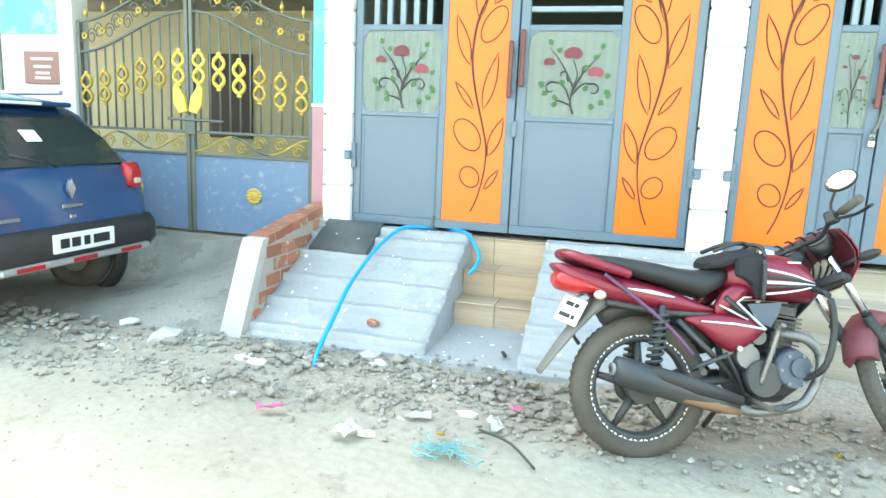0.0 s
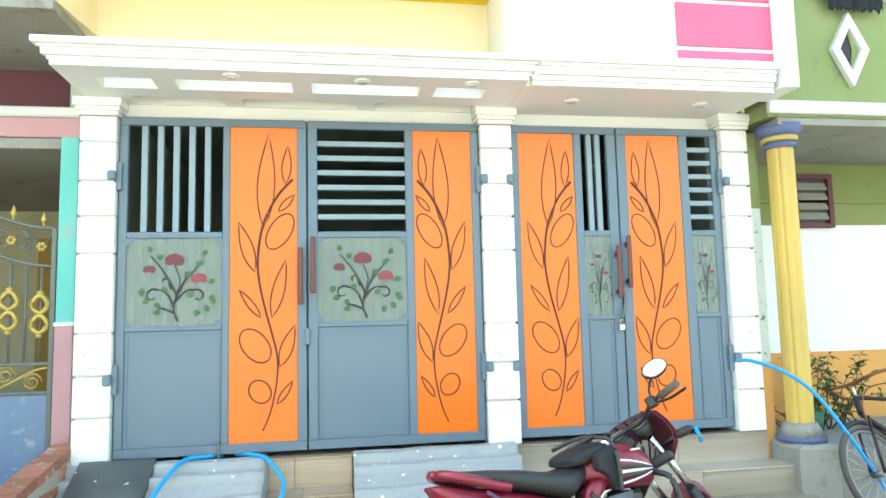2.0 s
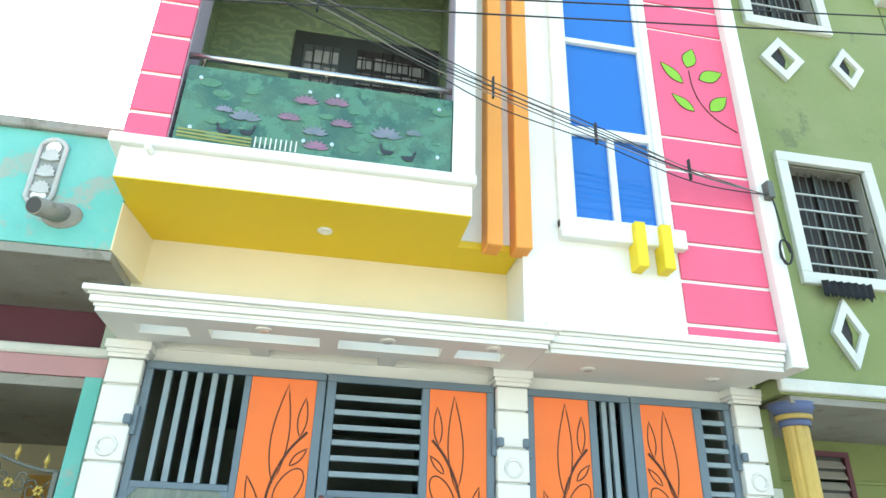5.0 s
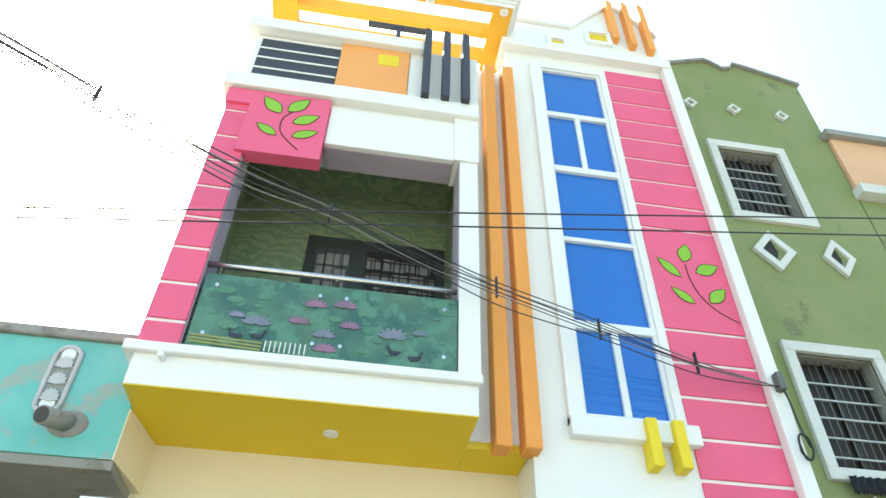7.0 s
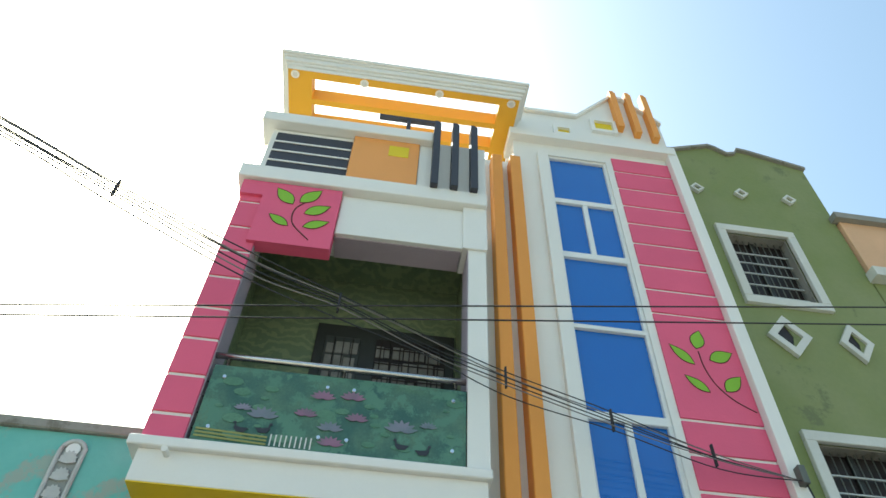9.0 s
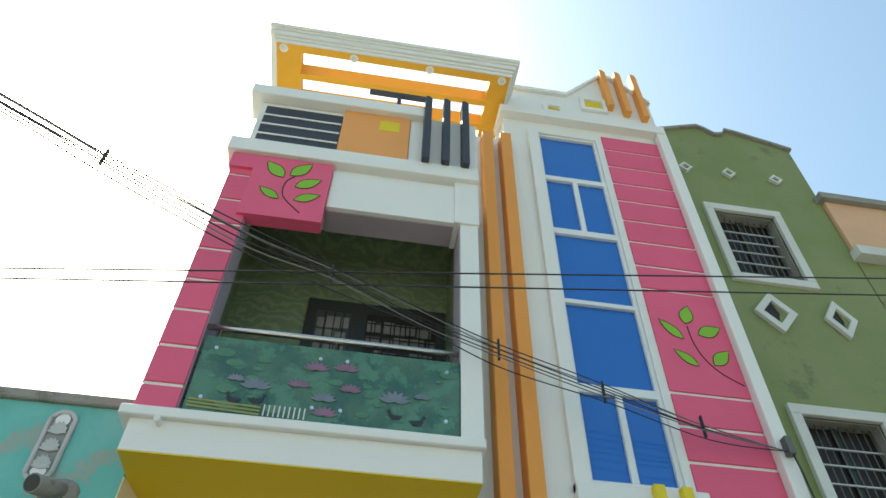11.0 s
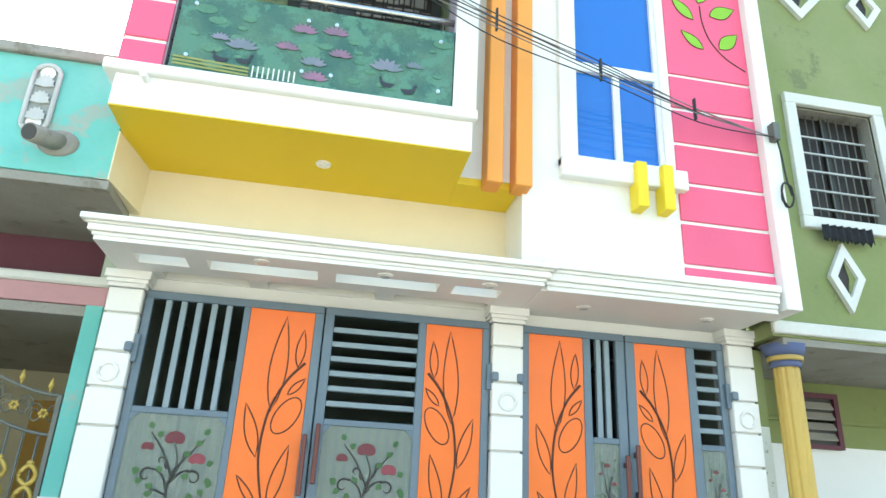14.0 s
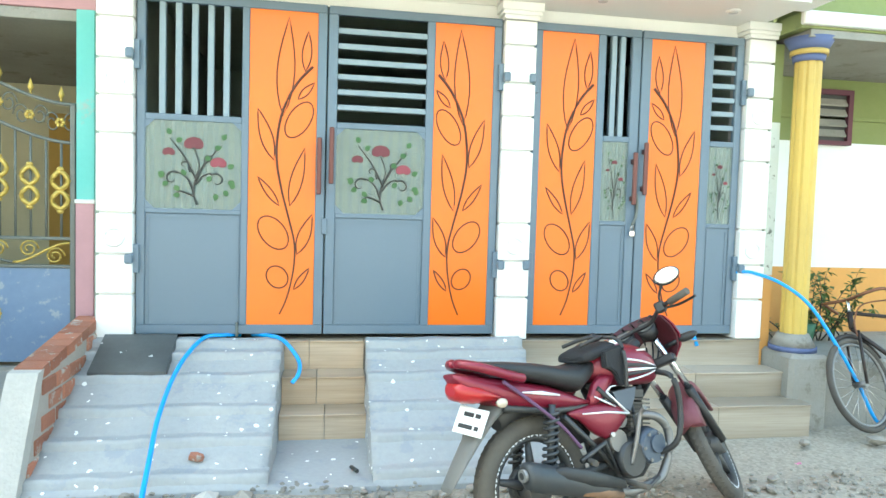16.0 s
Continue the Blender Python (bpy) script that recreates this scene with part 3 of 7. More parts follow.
lines = [4.29, 4.497, 4.835, 5.185, 5.51, 5.87, 6.2, 6.53, 6.9, 7.2]


def pink_panels(x0, x1, y0, edges, parent):
    for a, b in zip(edges, edges[1:]):
        part("panel", cube(x0, x1, y0 - 0.016, y0 + 0.02, a + 0.016, b - 0.016, bevel=0.004), PINK, parent)


pink_panels(-0.212, 0.066, -1.04, lines, pinkcol)
for a, b in zip(lines, lines[1:]):
    part("panel", cube(-0.222, -0.2, -1.03, -0.74, a + 0.016, b - 0.016), PINK, pinkcol)
part("column", cube(2.04, 2.21, -1.05, -0.72, 4.29, 6.63), WHITE, house)
# inner faces and beam underside are grey lilac, the fronts white
part("reveal", cube(2.032, 2.04, -1.035, -0.73, 4.3, 6.6, bevel=0), LILAC, house, "grey lilac inner face of the opening")
part("reveal", cube(0.066, 0.074, -1.03, -0.73, 4.3, 6.32, bevel=0), LILAC, house)
part("beam_soffit", cube(0.76, 1.97, -1.0, -0.74, 6.6, 6.629, bevel=0), LILAC, house)
part("beam", cube(-0.2, 2.05, -1.02, -0.72, 6.63, 7.22), WHITE, house)
part("beam_panel", cube(0.76, 1.98, -1.05, -1.0, 6.61, 7.16), WHITE, house)
part("beam_end", cube(1.98, 2.22, -1.075, -0.72, 6.6, 7.22), WHITE, house)
part("band", cube(-0.3, 2.22, -1.13, -0.7, 7.22, 7.42, bevel=0.008), WHITE, house)
MOTIF = [(0.31, 6.9, 0.12, 7.12, 0.07), (0.37, 6.94, 0.55, 7.16, 0.07), (0.44, 6.78, 0.67, 6.93, 0.065), (0.46, 6.59, 0.69, 6.7, 0.055), (0.32, 6.58, 0.12, 6.72, 0.05)]


def leaf_block(outline, leaves, y0, y1, stem, parent):
    """A pink board with lime leaves on it, dark rims painted as carved-edge shadow, and a dark stem groove."""
    board = part("motif_board", slab(bmesh.new(), outline, y0, y1), PINK, parent, "pink board with carved lime green leaves")
    for x0, z0, x1, z1, w in leaves:
        pts = almond(x0, z0, x1, z1, w)
        part("leaf", slab(bmesh.new(), pts, y0 - 0.005, y0 + 0.006), LIME, board)
        rim = [(px, y0 - 0.004, pz) for px, pz in pts]
        # dark tube gives the leaf the edge shadow of a carved recess
        part("leaf_rim", tube(bmesh.new(), rim, 0.005, 4, closed=True), GROOVE, board)
    part("stem", tube(bmesh.new(), smooth_line([(px, y0 - 0.001, pz) for px, pz in stem]), 0.007, 5), GROOVE, board)


leaf_block([(-0.23, 6.99), (-0.23, 7.2), (0.75, 7.2), (0.75, 6.33), (0.0, 6.33), (0.0, 6.99)], MOTIF, -1.09, -0.95, [(0.42, 6.95), (0.34, 6.82), (0.36, 6.62), (0.54, 6.42)], house)

# glass balustrade
rail = thing("balcony_railing", (1.07, -1.0, 4.29), "printed glass balcony railing with a steel handrail, lotus pond picture", "railing")
part("glass_pane", cube(0.1, 2.05, -1.035, -1.023, 4.31, 4.97, bevel=0.002), POND, rail, "green printed glass pane")
part("handrail", tube(bmesh.new(), [(0.07, -1.0, 5.08), (2.04, -1.0, 5.08)], 0.026, 12), STAINLESS, rail)
for x in (0.18, 1.07, 1.95):
    post = part("post", tube(bmesh.new(), [(x, -0.99, 4.29), (x, -0.99, 5.06)], 0.016, 8), STAINLESS, rail)
for z in (4.43, 4.56, 4.7, 4.83):
    part("rod", tube(bmesh.new(), [(0.08, -1.0, z), (2.04, -1.0, z)], 0.007, 6), STAINLESS, rail)
for x, z in ((0.2, 4.86), (0.2, 4.43), (0.97, 4.86), (1.17, 4.86), (0.97, 4.43), (1.17, 4.43), (1.93, 4.86), (1.93, 4.43)):
    part("stud", drum(bmesh.new(), (x, 0, z), 0.014, -1.05, -1.0, "y", 10), CHROME, rail)
pane_y = -1.0385


def flower(x, z, r, mat, parent, y, petals=7):
    bm = bmesh.new()
    for k in range(petals):
        a = math.pi * (k + 0.5) / petals
        slab(bm, almond(x, z, x + r * math.cos(a), z + 0.75 * r * math.sin(a), 0.16 * r, 5), y - 0.0005 * k - 0.002, y - 0.0004 * k)
    return part("flower", bm, mat, parent)


rng = random.Random(11)
for x, z, r, m in ((0.95, 4.76, 0.1, LOTUS), (1.17, 4.78, 0.1, LOTUS), (0.85, 4.6, 0.09, LOTUS), (1.22, 4.6, 0.09, LOTUS), (0.55, 4.55, 0.12, LOTUS_PALE), (1.55, 4.55, 0.13, LOTUS_PALE), (1.06, 4.38, 0.1, LOTUS), (1.75, 4.6, 0.07, LOTUS_PALE), (1.04, 4.5, 0.1, LOTUS_PALE), (0.4, 4.6, 0.07, LOTUS_PALE)):
    flower(x, z, r, m, rail, pane_y - 0.002)
for k in range(26):
    x, z, r = rng.uniform(0.2, 1.95), rng.uniform(4.36, 4.84), rng.uniform(0.025, 0.08)
    pts = [(x + r * math.cos(a * 0.6283), z + 0.5 * r * math.sin(a * 0.6283)) for a in range(10)]
    part("lily_pad", slab(bmesh.new(), pts, pane_y - 0.0005 - 0.00005 * k, pane_y), PAD, rail)
for x, z, f in ((0.58, 4.44, 1), (0.42, 4.43, -1), (1.56, 4.42, -1), (1.72, 4.39, 1)):
    duck = [(x + 0.06 * f * u, z + v) for u, v in ((-1.0, 0.02), (-0.5, -0.018), (0.4, -0.018), (0.75, 0.01), (0.72, 0.045), (1.0, 0.05), (0.85, 0.068), (0.6, 0.065), (0.5, 0.03), (0.1, 0.022), (-0.5, 0.02))]
    part("printed_bird", slab(bmesh.new(), duck[::f], pane_y - 0.004, pane_y - 0.003), PRINT_DARK, rail)
for k in range(3):
    part("jetty_board", slab(bmesh.new(), [(0.12, 4.42 - 0.028 * k), (0.62, 4.4 - 0.028 * k), (0.62, 4.386 - 0.028 * k), (0.12, 4.405 - 0.028 * k)], pane_y - 0.003, pane_y - 0.002), PRINT_STRAW, rail)
for k in range(9):
    part("picket", slab(bmesh.new(), [(0.64 + 0.035 * k, 4.33), (0.65 + 0.035 * k, 4.33), (0.65 + 0.035 * k, 4.42), (0.64 + 0.035 * k, 4.42)], pane_y - 0.003, pane_y - 0.002), PAPER, rail)

# infill with orange fins between balcony and tower
part("infill", cube(2.2, 2.7, -0.56, 0.1, 4.03, 8.9), WHITE, house)
for x0, x1, top in ((2.375, 2.5, 8.78), (2.6, 2.73, 8.8)):
    part("fin", cube(x0, x1, -0.74, -0.55, 3.93, top, bevel=0.008), BAR_ORANGE, house, "orange vertical fin")

# tower with the blue window strip
for a in ((2.69, 3.13, -0.6, -0.4, 3.38, 9.5), (3.91, 4.75, -0.6, -0.4, 3.38, 9.5), (3.13, 3.91, -0.6, -0.4, 3.38, 4.32), (3.13, 3.91, -0.6, -0.4, 9.13, 9.5), (2.69, 2.8, -0.4, 3.0, 3.38, 9.5), (4.7, 4.86, -0.4, 6.0, 3.38, 9.5)):
    part("tower_wall", cube(*a, bevel=0), WHITE, house, "white tower wall")
part("corner_strip", cube(4.755, 4.89, -0.7, -0.35, 3.19, 9.55, bevel=0.006), WHITE, house)
part("pilaster", cube(2.985, 3.12, -0.66, -0.59, 4.2, 9.1), WHITE, house)
part("window_sill", cube(2.985, 4.04, -0.69, -0.59, 4.1, 4.27, bevel=0.008), WHITE, house)
for x0 in (3.57, 3.79):
    part("bracket", cube(x0, x0 + 0.09, -0.75, -0.6, 3.88, 4.27, bevel=0.006), YELLOW, house, "yellow sill bracket")
window = part("window", cube(3.12, 3.92, -0.47, -0.42, 4.3, 9.14, bevel=0), FRAME_WHITE, house, "tall strip window with blue reflective panes")
fr = bmesh.new()
for z0, z1 in ((4.3, 4.35), (5.17, 5.26), (6.21, 6.265), (7.23, 7.32), (8.19, 8.27), (9.1, 9.15)):
    box(fr, 3.12, 3.92, -0.575, -0.47, z0, z1, bevel=0.005)
for x0, x1 in ((3.12, 3.165), (3.875, 3.92)):
    box(fr, x0, x1, -0.572, -0.47, 4.3, 9.14, bevel=0.005)
for z0, z1 in ((4.35, 5.17), (7.32, 8.19)):
    box(fr, 3.49, 3.55, -0.57, -0.47, z0, z1, bevel=0.005)
part("window_frame", fr, FRAME_WHITE, window)
for x0, x1, z0, z1 in ((3.165, 3.49, 4.35, 5.17), (3.55, 3.875, 4.35, 5.17), (3.165, 3.875, 5.26, 6.21), (3.165, 3.875, 6.265, 7.23), (3.165, 3.49, 7.32, 8.19), (3.55, 3.875, 7.32, 8.19), (3.165, 3.875, 8.27, 9.1)):
    part("pane", cube(x0, x1, -0.535, -0.525, z0, z1, bevel=0), BLUE_GLASS, window)

edges = [3.385, 3.49, 3.855, 4.195, 4.565, 4.9, 5.24]
pink_panels(3.99, 4.752, -0.6, edges, house)
pink_panels(3.99, 4.752, -0.6, [6.495, 6.835, 7.205, 7.56, 7.91, 8.24, 8.585, 8.94, 9.24], house)
leaf_block([(3.99, 5.256), (4.752, 5.256), (4.752, 6.479), (3.99, 6.479)], [(4.335, 6.07, 4.42, 6.31, 0.07), (4.27, 5.87, 4.07, 6.09, 0.055), (4.44, 5.945, 4.69, 6.06, 0.07), (4.34, 5.56, 4.14, 5.73, 0.05), (4.5, 5.59, 4.69, 5.78, 0.065)], -0.617, -0.58, [(4.35, 6.04), (4.36, 5.85), (4.42, 5.66), (4.55, 5.5), (4.73, 5.39)], house)

# tower head
part("tower_band", cube(2.63, 4.86, -0.72, -0.3, 9.36, 9.5, bevel=0.006), WHITE, house)
head = part("tower_parapet", slab(bmesh.new(), [(2.69, 9.5), (2.69, 10.12), (3.62, 10.12), (4.2, 10.8), (4.36, 10.8), (4.86, 10.22), (4.86, 9.5)], -0.6, -0.45), WHITE, house, "white parapet with a gable peak")
trim = bmesh.new()
for (xa, za), (xb, zb) in (((2.66, 10.13), (3.63, 10.13)), ((3.63, 10.13), (4.2, 10.8)), ((4.2, 10.8), (4.37, 10.8)), ((4.37, 10.8), (4.87, 10.23))):
    slab(trim, [(xa, za), (xb, zb), (xb, zb + 0.06), (xa, za + 0.06)], -0.65, -0.42)
part("coping", trim, WHITE, head)
for x0, x1, z0, z1 in ((3.26, 3.54, 9.6, 9.83), (3.81, 4.18, 9.82, 10.14)):
    bm = bmesh.new()
    d = 0.055
    for b in ((x0, x1, z0, z0 + d), (x0, x1, z1 - d, z1), (x0, x0 + d, z0 + d, z1 - d), (x1 - d, x1, z0 + d, z1 - d)):
        box(bm, b[0], b[1], -0.65, -0.59, b[2], b[3])
    part("square_frame", bm, WHITE, head)
    part("square_inset", cube(x0 + d, x1 - d, -0.608, -0.595, z0 + d, z1 - d, bevel=0), YELLOW, head)
for x, low in ((4.19, 9.93), (4.42, 9.83), (4.66, 9.76)):
    bm = slab(bmesh.new(), [(x, low), (x + 0.085, low), (x + 0.085, 10.84), (x + 0.05, 10.9), (x, 10.9)], -0.71, -0.6)
    part("parapet_fin", bm, BAR_ORANGE, head, "orange parapet fin")

# terrace parapet over the balcony
part("terrace_floor", cube(-0.2, 2.2, -0.7, 6.0, 7.2, 7.35), CONCRETE, house)
part("rear_wall", cube(-0.3, 4.86, 5.8, 6.0, 3.6, 9.5), WHITE, house)
part("rear_side_wall", cube(-0.3, -0.21, 0.1, 5.8, 3.6, 7.3), WHITE, house)
part("tower_roof", cube(2.8, 4.7, -0.4, 5.8, 9.3, 9.45), CONCRETE, house)
part("terrace_wall", cube(-0.16, 2.21, -1.03, -0.85, 7.42, 8.24), WHITE, house)
part("dark_panel", cube(-0.1, 0.73, -1.05, -1.02, 7.44, 8.16), DARK_GREY, house)
for z in (7.62, 7.8, 7.97):
    part("white_line", cube(-0.1, 0.73, -1.062, -1.05, z, z + 0.022, bevel=0.002), WHITE, house)
part("orange_panel", cube(0.74, 1.475, -1.075, -1.02, 7.43, 8.25), APRICOT, house, "apricot parapet panel")
part("yellow_inset", cube(1.14, 1.36, -1.082, -1.07, 7.95, 8.14, bevel=0.003), YELLOW, house)
part("terrace_coping", cube(-0.29, 1.62, -1.15, -0.78, 8.25, 8.42, bevel=0.01), WHITE, house)
part("terrace_end", cube(1.48, 2.22, -1.06, -0.85, 7.42, 8.33), WHITE, house)
for x in (1.62, 1.83, 2.04):
    bm = slab(bmesh.new(), [(x, 7.4), (x + 0.075, 7.4), (x + 0.075, 8.56), (x + 0.04, 8.6), (x, 8.6)], -1.2, -1.05)
    part("terrace_fin", bm, DARK_GREY, house, "charcoal fin")
line = thing("clothesline_post", (1.32, -0.95, 8.4), "dark metal T-shaped clothesline post on the parapet", "post")
part("post", cube(1.295, 1.345, -1.0, -0.95, 8.4, 8.86), DARK_GREY, line)
part("crossbar", cube(0.96, 1.67, -1.005, -0.945, 8.86, 8.91), DARK_GREY, line)

# yellow pergola roof
bm = bmesh.new()
slotted(bm, -0.28, 2.7, -1.05, -0.62, 9.6, 9.86, [(0.02, 2.45, -0.95, -0.66)])
slotted(bm, -0.28, 2.7, -0.62, -0.24, 9.6, 9.86, [(0.02, 2.45, -0.58, -0.29)])
slotted(bm, -0.28, 2.7, -0.24, 0.5, 9.6, 9.86, [(0.02, 2.45, -0.2, 0.09)])
part("pergola", bm, AMBER, house, "amber yellow pergola roof with long slots")
for z0, z1, d in ((9.6, 9.66, 0.02), (9.66, 9.71, 0.04), (9.71, 9.79, 0.07), (9.79, 9.83, 0.09), (9.83, 9.88, 0.12)):
    part("pergola_cornice", cube(-0.28 - d, 2.7 + d, -1.05 - d, -1.05, z0, z1, bevel=0.005), WHITE, house)
    part("pergola_cornice", cube(-0.28 - d, -0.28, -1.05, 0.5, z0, z1, bevel=0.005), WHITE, house)
    part("pergola_cornice", cube(2.7, 2.7 + d, -1.05, -0.62, z0, z1, bevel=0.005), WHITE, house)
part("pergola_post", cube(2.45, 2.69, 0.2, 0.5, 7.35, 9.6), AMBER, house)
part("pergola_post", cube(-0.2, 0.05, 0.25, 0.5, 7.35, 9.6), AMBER, house)
for x in (-0.19, 0.69, 1.66, 2.6):
    downlight(x, -0.99, 9.6)

# ---- gate leaves ----
def panel_design(x0, x1, y, z0, z1, flip, parent):
    """Orange sheet with a routed branch of leaves."""
    sheet = part("orange_panel", cube(x0, x1, y, y + 0.03, z0, z1, bevel=0.003), ORANGE, parent, "glossy orange sheet with routed leaf lines")
    w, h = x1 - x0, z1 - z0

    def at(u, v):
        u = 1 - u if flip else u
        return (x0 + u * w, z1 - v * h)

    leaves = [(0.5, 0.33, 0.57, 0.02, 0.13), (0.82, 0.185, 0.86, 0.06, 0.07), (0.72, 0.275, 0.96, 0.22, 0.05), (0.58, 0.395, 0.9, 0.285, 0.15),
              (0.37, 0.47, 0.13, 0.31, 0.09), (0.62, 0.615, 0.83, 0.43, 0.09), (0.46, 0.615, 0.14, 0.525, 0.05), (0.56, 0.75, 0.2, 0.655, 0.17),
              (0.74, 0.77, 0.96, 0.64, 0.09), (0.56, 0.875, 0.34, 0.815, 0.14), (0.7, 0.885, 0.93, 0.815, 0.045)]
    for ua, va, ub, vb, wide in leaves:
        a, b = at(ua, va), at(ub, vb)
        if (ua, va) in ((0.58, 0.395), (0.56, 0.75), (0.56, 0.875)):
            along, mid = (Vector(b) - Vector(a)) / 2, (Vector(a) + Vector(b)) / 2
            side = Vector((-along.y, along.x)).normalized() * wide * w * 1.08
            ring = [mid + along * math.cos(q * math.tau / 22) + side * math.sin(q * math.tau / 22) for q in range(22)]
        else:
            ring = almond(*a, *b, wide * w, 9)
        pts = [(p[0], y - 0.0005, p[1]) for p in ring]
        part("leaf_groove", tube(bmesh.new(), pts, 0.005, 4, closed=True), GROOVE, sheet)
    stem = [at(*p) for p in ((0.93, 0.17), (0.7, 0.225), (0.5, 0.31), (0.42, 0.4), (0.42, 0.48), (0.5, 0.57), (0.62, 0.665), (0.7, 0.74), (0.69, 0.82), (0.6, 0.91), (0.49, 0.965))]
    pts = smooth_line([(px, y - 0.001, pz) for px, pz in stem], 4)
    n = len(pts)
    part("stem_groove", tube(bmesh.new(), pts, [0.011 - 0.006 * k / n for k in range(n)], 5), GROOVE, sheet)


def glass_design(x0, x1, y, z0, z1, parent):
    """A pane with a printed rose bush."""
    pane = part("glass_pane", cube(x0, x1, y, y + 0.008, z0, z1, bevel=0), GATE_GLASS, parent, "pale frosted glass pane printed with a rose branch")
    w, h = x1 - x0, z1 - z0
    f = y - 0.004

    def at(u, v):
        return (x0 + u * w, f, z1 - v * h)

    s = min(w, h)
    def curl(u, v, r, turn, start):
        return [(u + r * (1 - 0.1 * q) * math.cos(start + turn * q * 0.62), v + r * (1 - 0.1 * q) * math.sin(start + turn * q * 0.62)) for q in range(9)]

    stems = [((0.54, 0.95), (0.5, 0.82), (0.52, 0.65), (0.56, 0.5), (0.5, 0.3)), ((0.52, 0.68), (0.62, 0.48), (0.8, 0.25)), ((0.53, 0.66), (0.4, 0.4), (0.25, 0.2)), ((0.5, 0.8), (0.44, 0.66), (0.34, 0.58)), ((0.52, 0.72), (0.6, 0.62), (0.68, 0.58)), ((0.5, 0.85), (0.36, 0.8), (0.3, 0.86))]
    stems += [((0.34, 0.58), *curl(0.28, 0.66, 0.09, -1, -0.9)), ((0.68, 0.58), *curl(0.74, 0.67, 0.09, 1, -2.2)), ((0.47, 0.58), *curl(0.4, 0.5, 0.06, -1, 0.6)), ((0.58, 0.55), *curl(0.66, 0.42, 0.05, 1, 2.4))]
    for pts in stems:
        line = smooth_line([at(*p) for p in pts], 4)
        part("printed_stem", tube(bmesh.new(), line, [(0.0085 - 0.0055 * q / len(line)) * s / 0.6 for q in range(len(line))], 4), STEM, pane)
    for k, (u, v, r, m) in enumerate(((0.5, 0.26, 0.12, ROSE), (0.76, 0.47, 0.1, ROSE_PINK), (0.24, 0.36, 0.075, ROSE))):
        bm = bmesh.new()
        c = at(u, v)
        for q in range(7):
            a = radians(-15 + 35 * q)
            cx, cz = c[0] + 0.42 * r * s * math.cos(a), c[2] + 0.34 * r * s * math.sin(a)
            pet = [(cx + 0.5 * r * s * math.cos(e), cz + 0.36 * r * s * math.sin(e)) for e in [g * math.tau / 10 for g in range(10)]]
            slab(bm, pet, f - 0.003 - 0.0004 * q, f - 0.001)
        part("printed_rose", bm, m, pane)
    for k, (u, v, a) in enumerate(((0.26, 0.16, 2.0), (0.8, 0.2, 1.0), (0.2, 0.62, 2.8), (0.24, 0.7, 3.6), (0.86, 0.7, 0.3), (0.82, 0.78, 5.4), (0.42, 0.62, 2.2), (0.64, 0.68, 0.9), (0.86, 0.52, 0.5), (0.36, 0.84, 3.3), (0.16, 0.66, 1.4), (0.3, 0.74, 5.5), (0.9, 0.76, 1.2), (0.74, 0.82, 4.6), (0.72, 0.3, 0.2), (0.32, 0.24, 0.6), (0.62, 0.4, 5.8))):
        c = at(u, v)
        r = 0.08 * s
        part("printed_leaf", slab(bmesh.new(), almond(c[0], c[2], c[0] + r * math.cos(a), c[2] + r * math.sin(a), 0.4 * r, 4), f - 0.002 - 0.0003 * k, f + 0.0002 * k), SPRIG, pane)


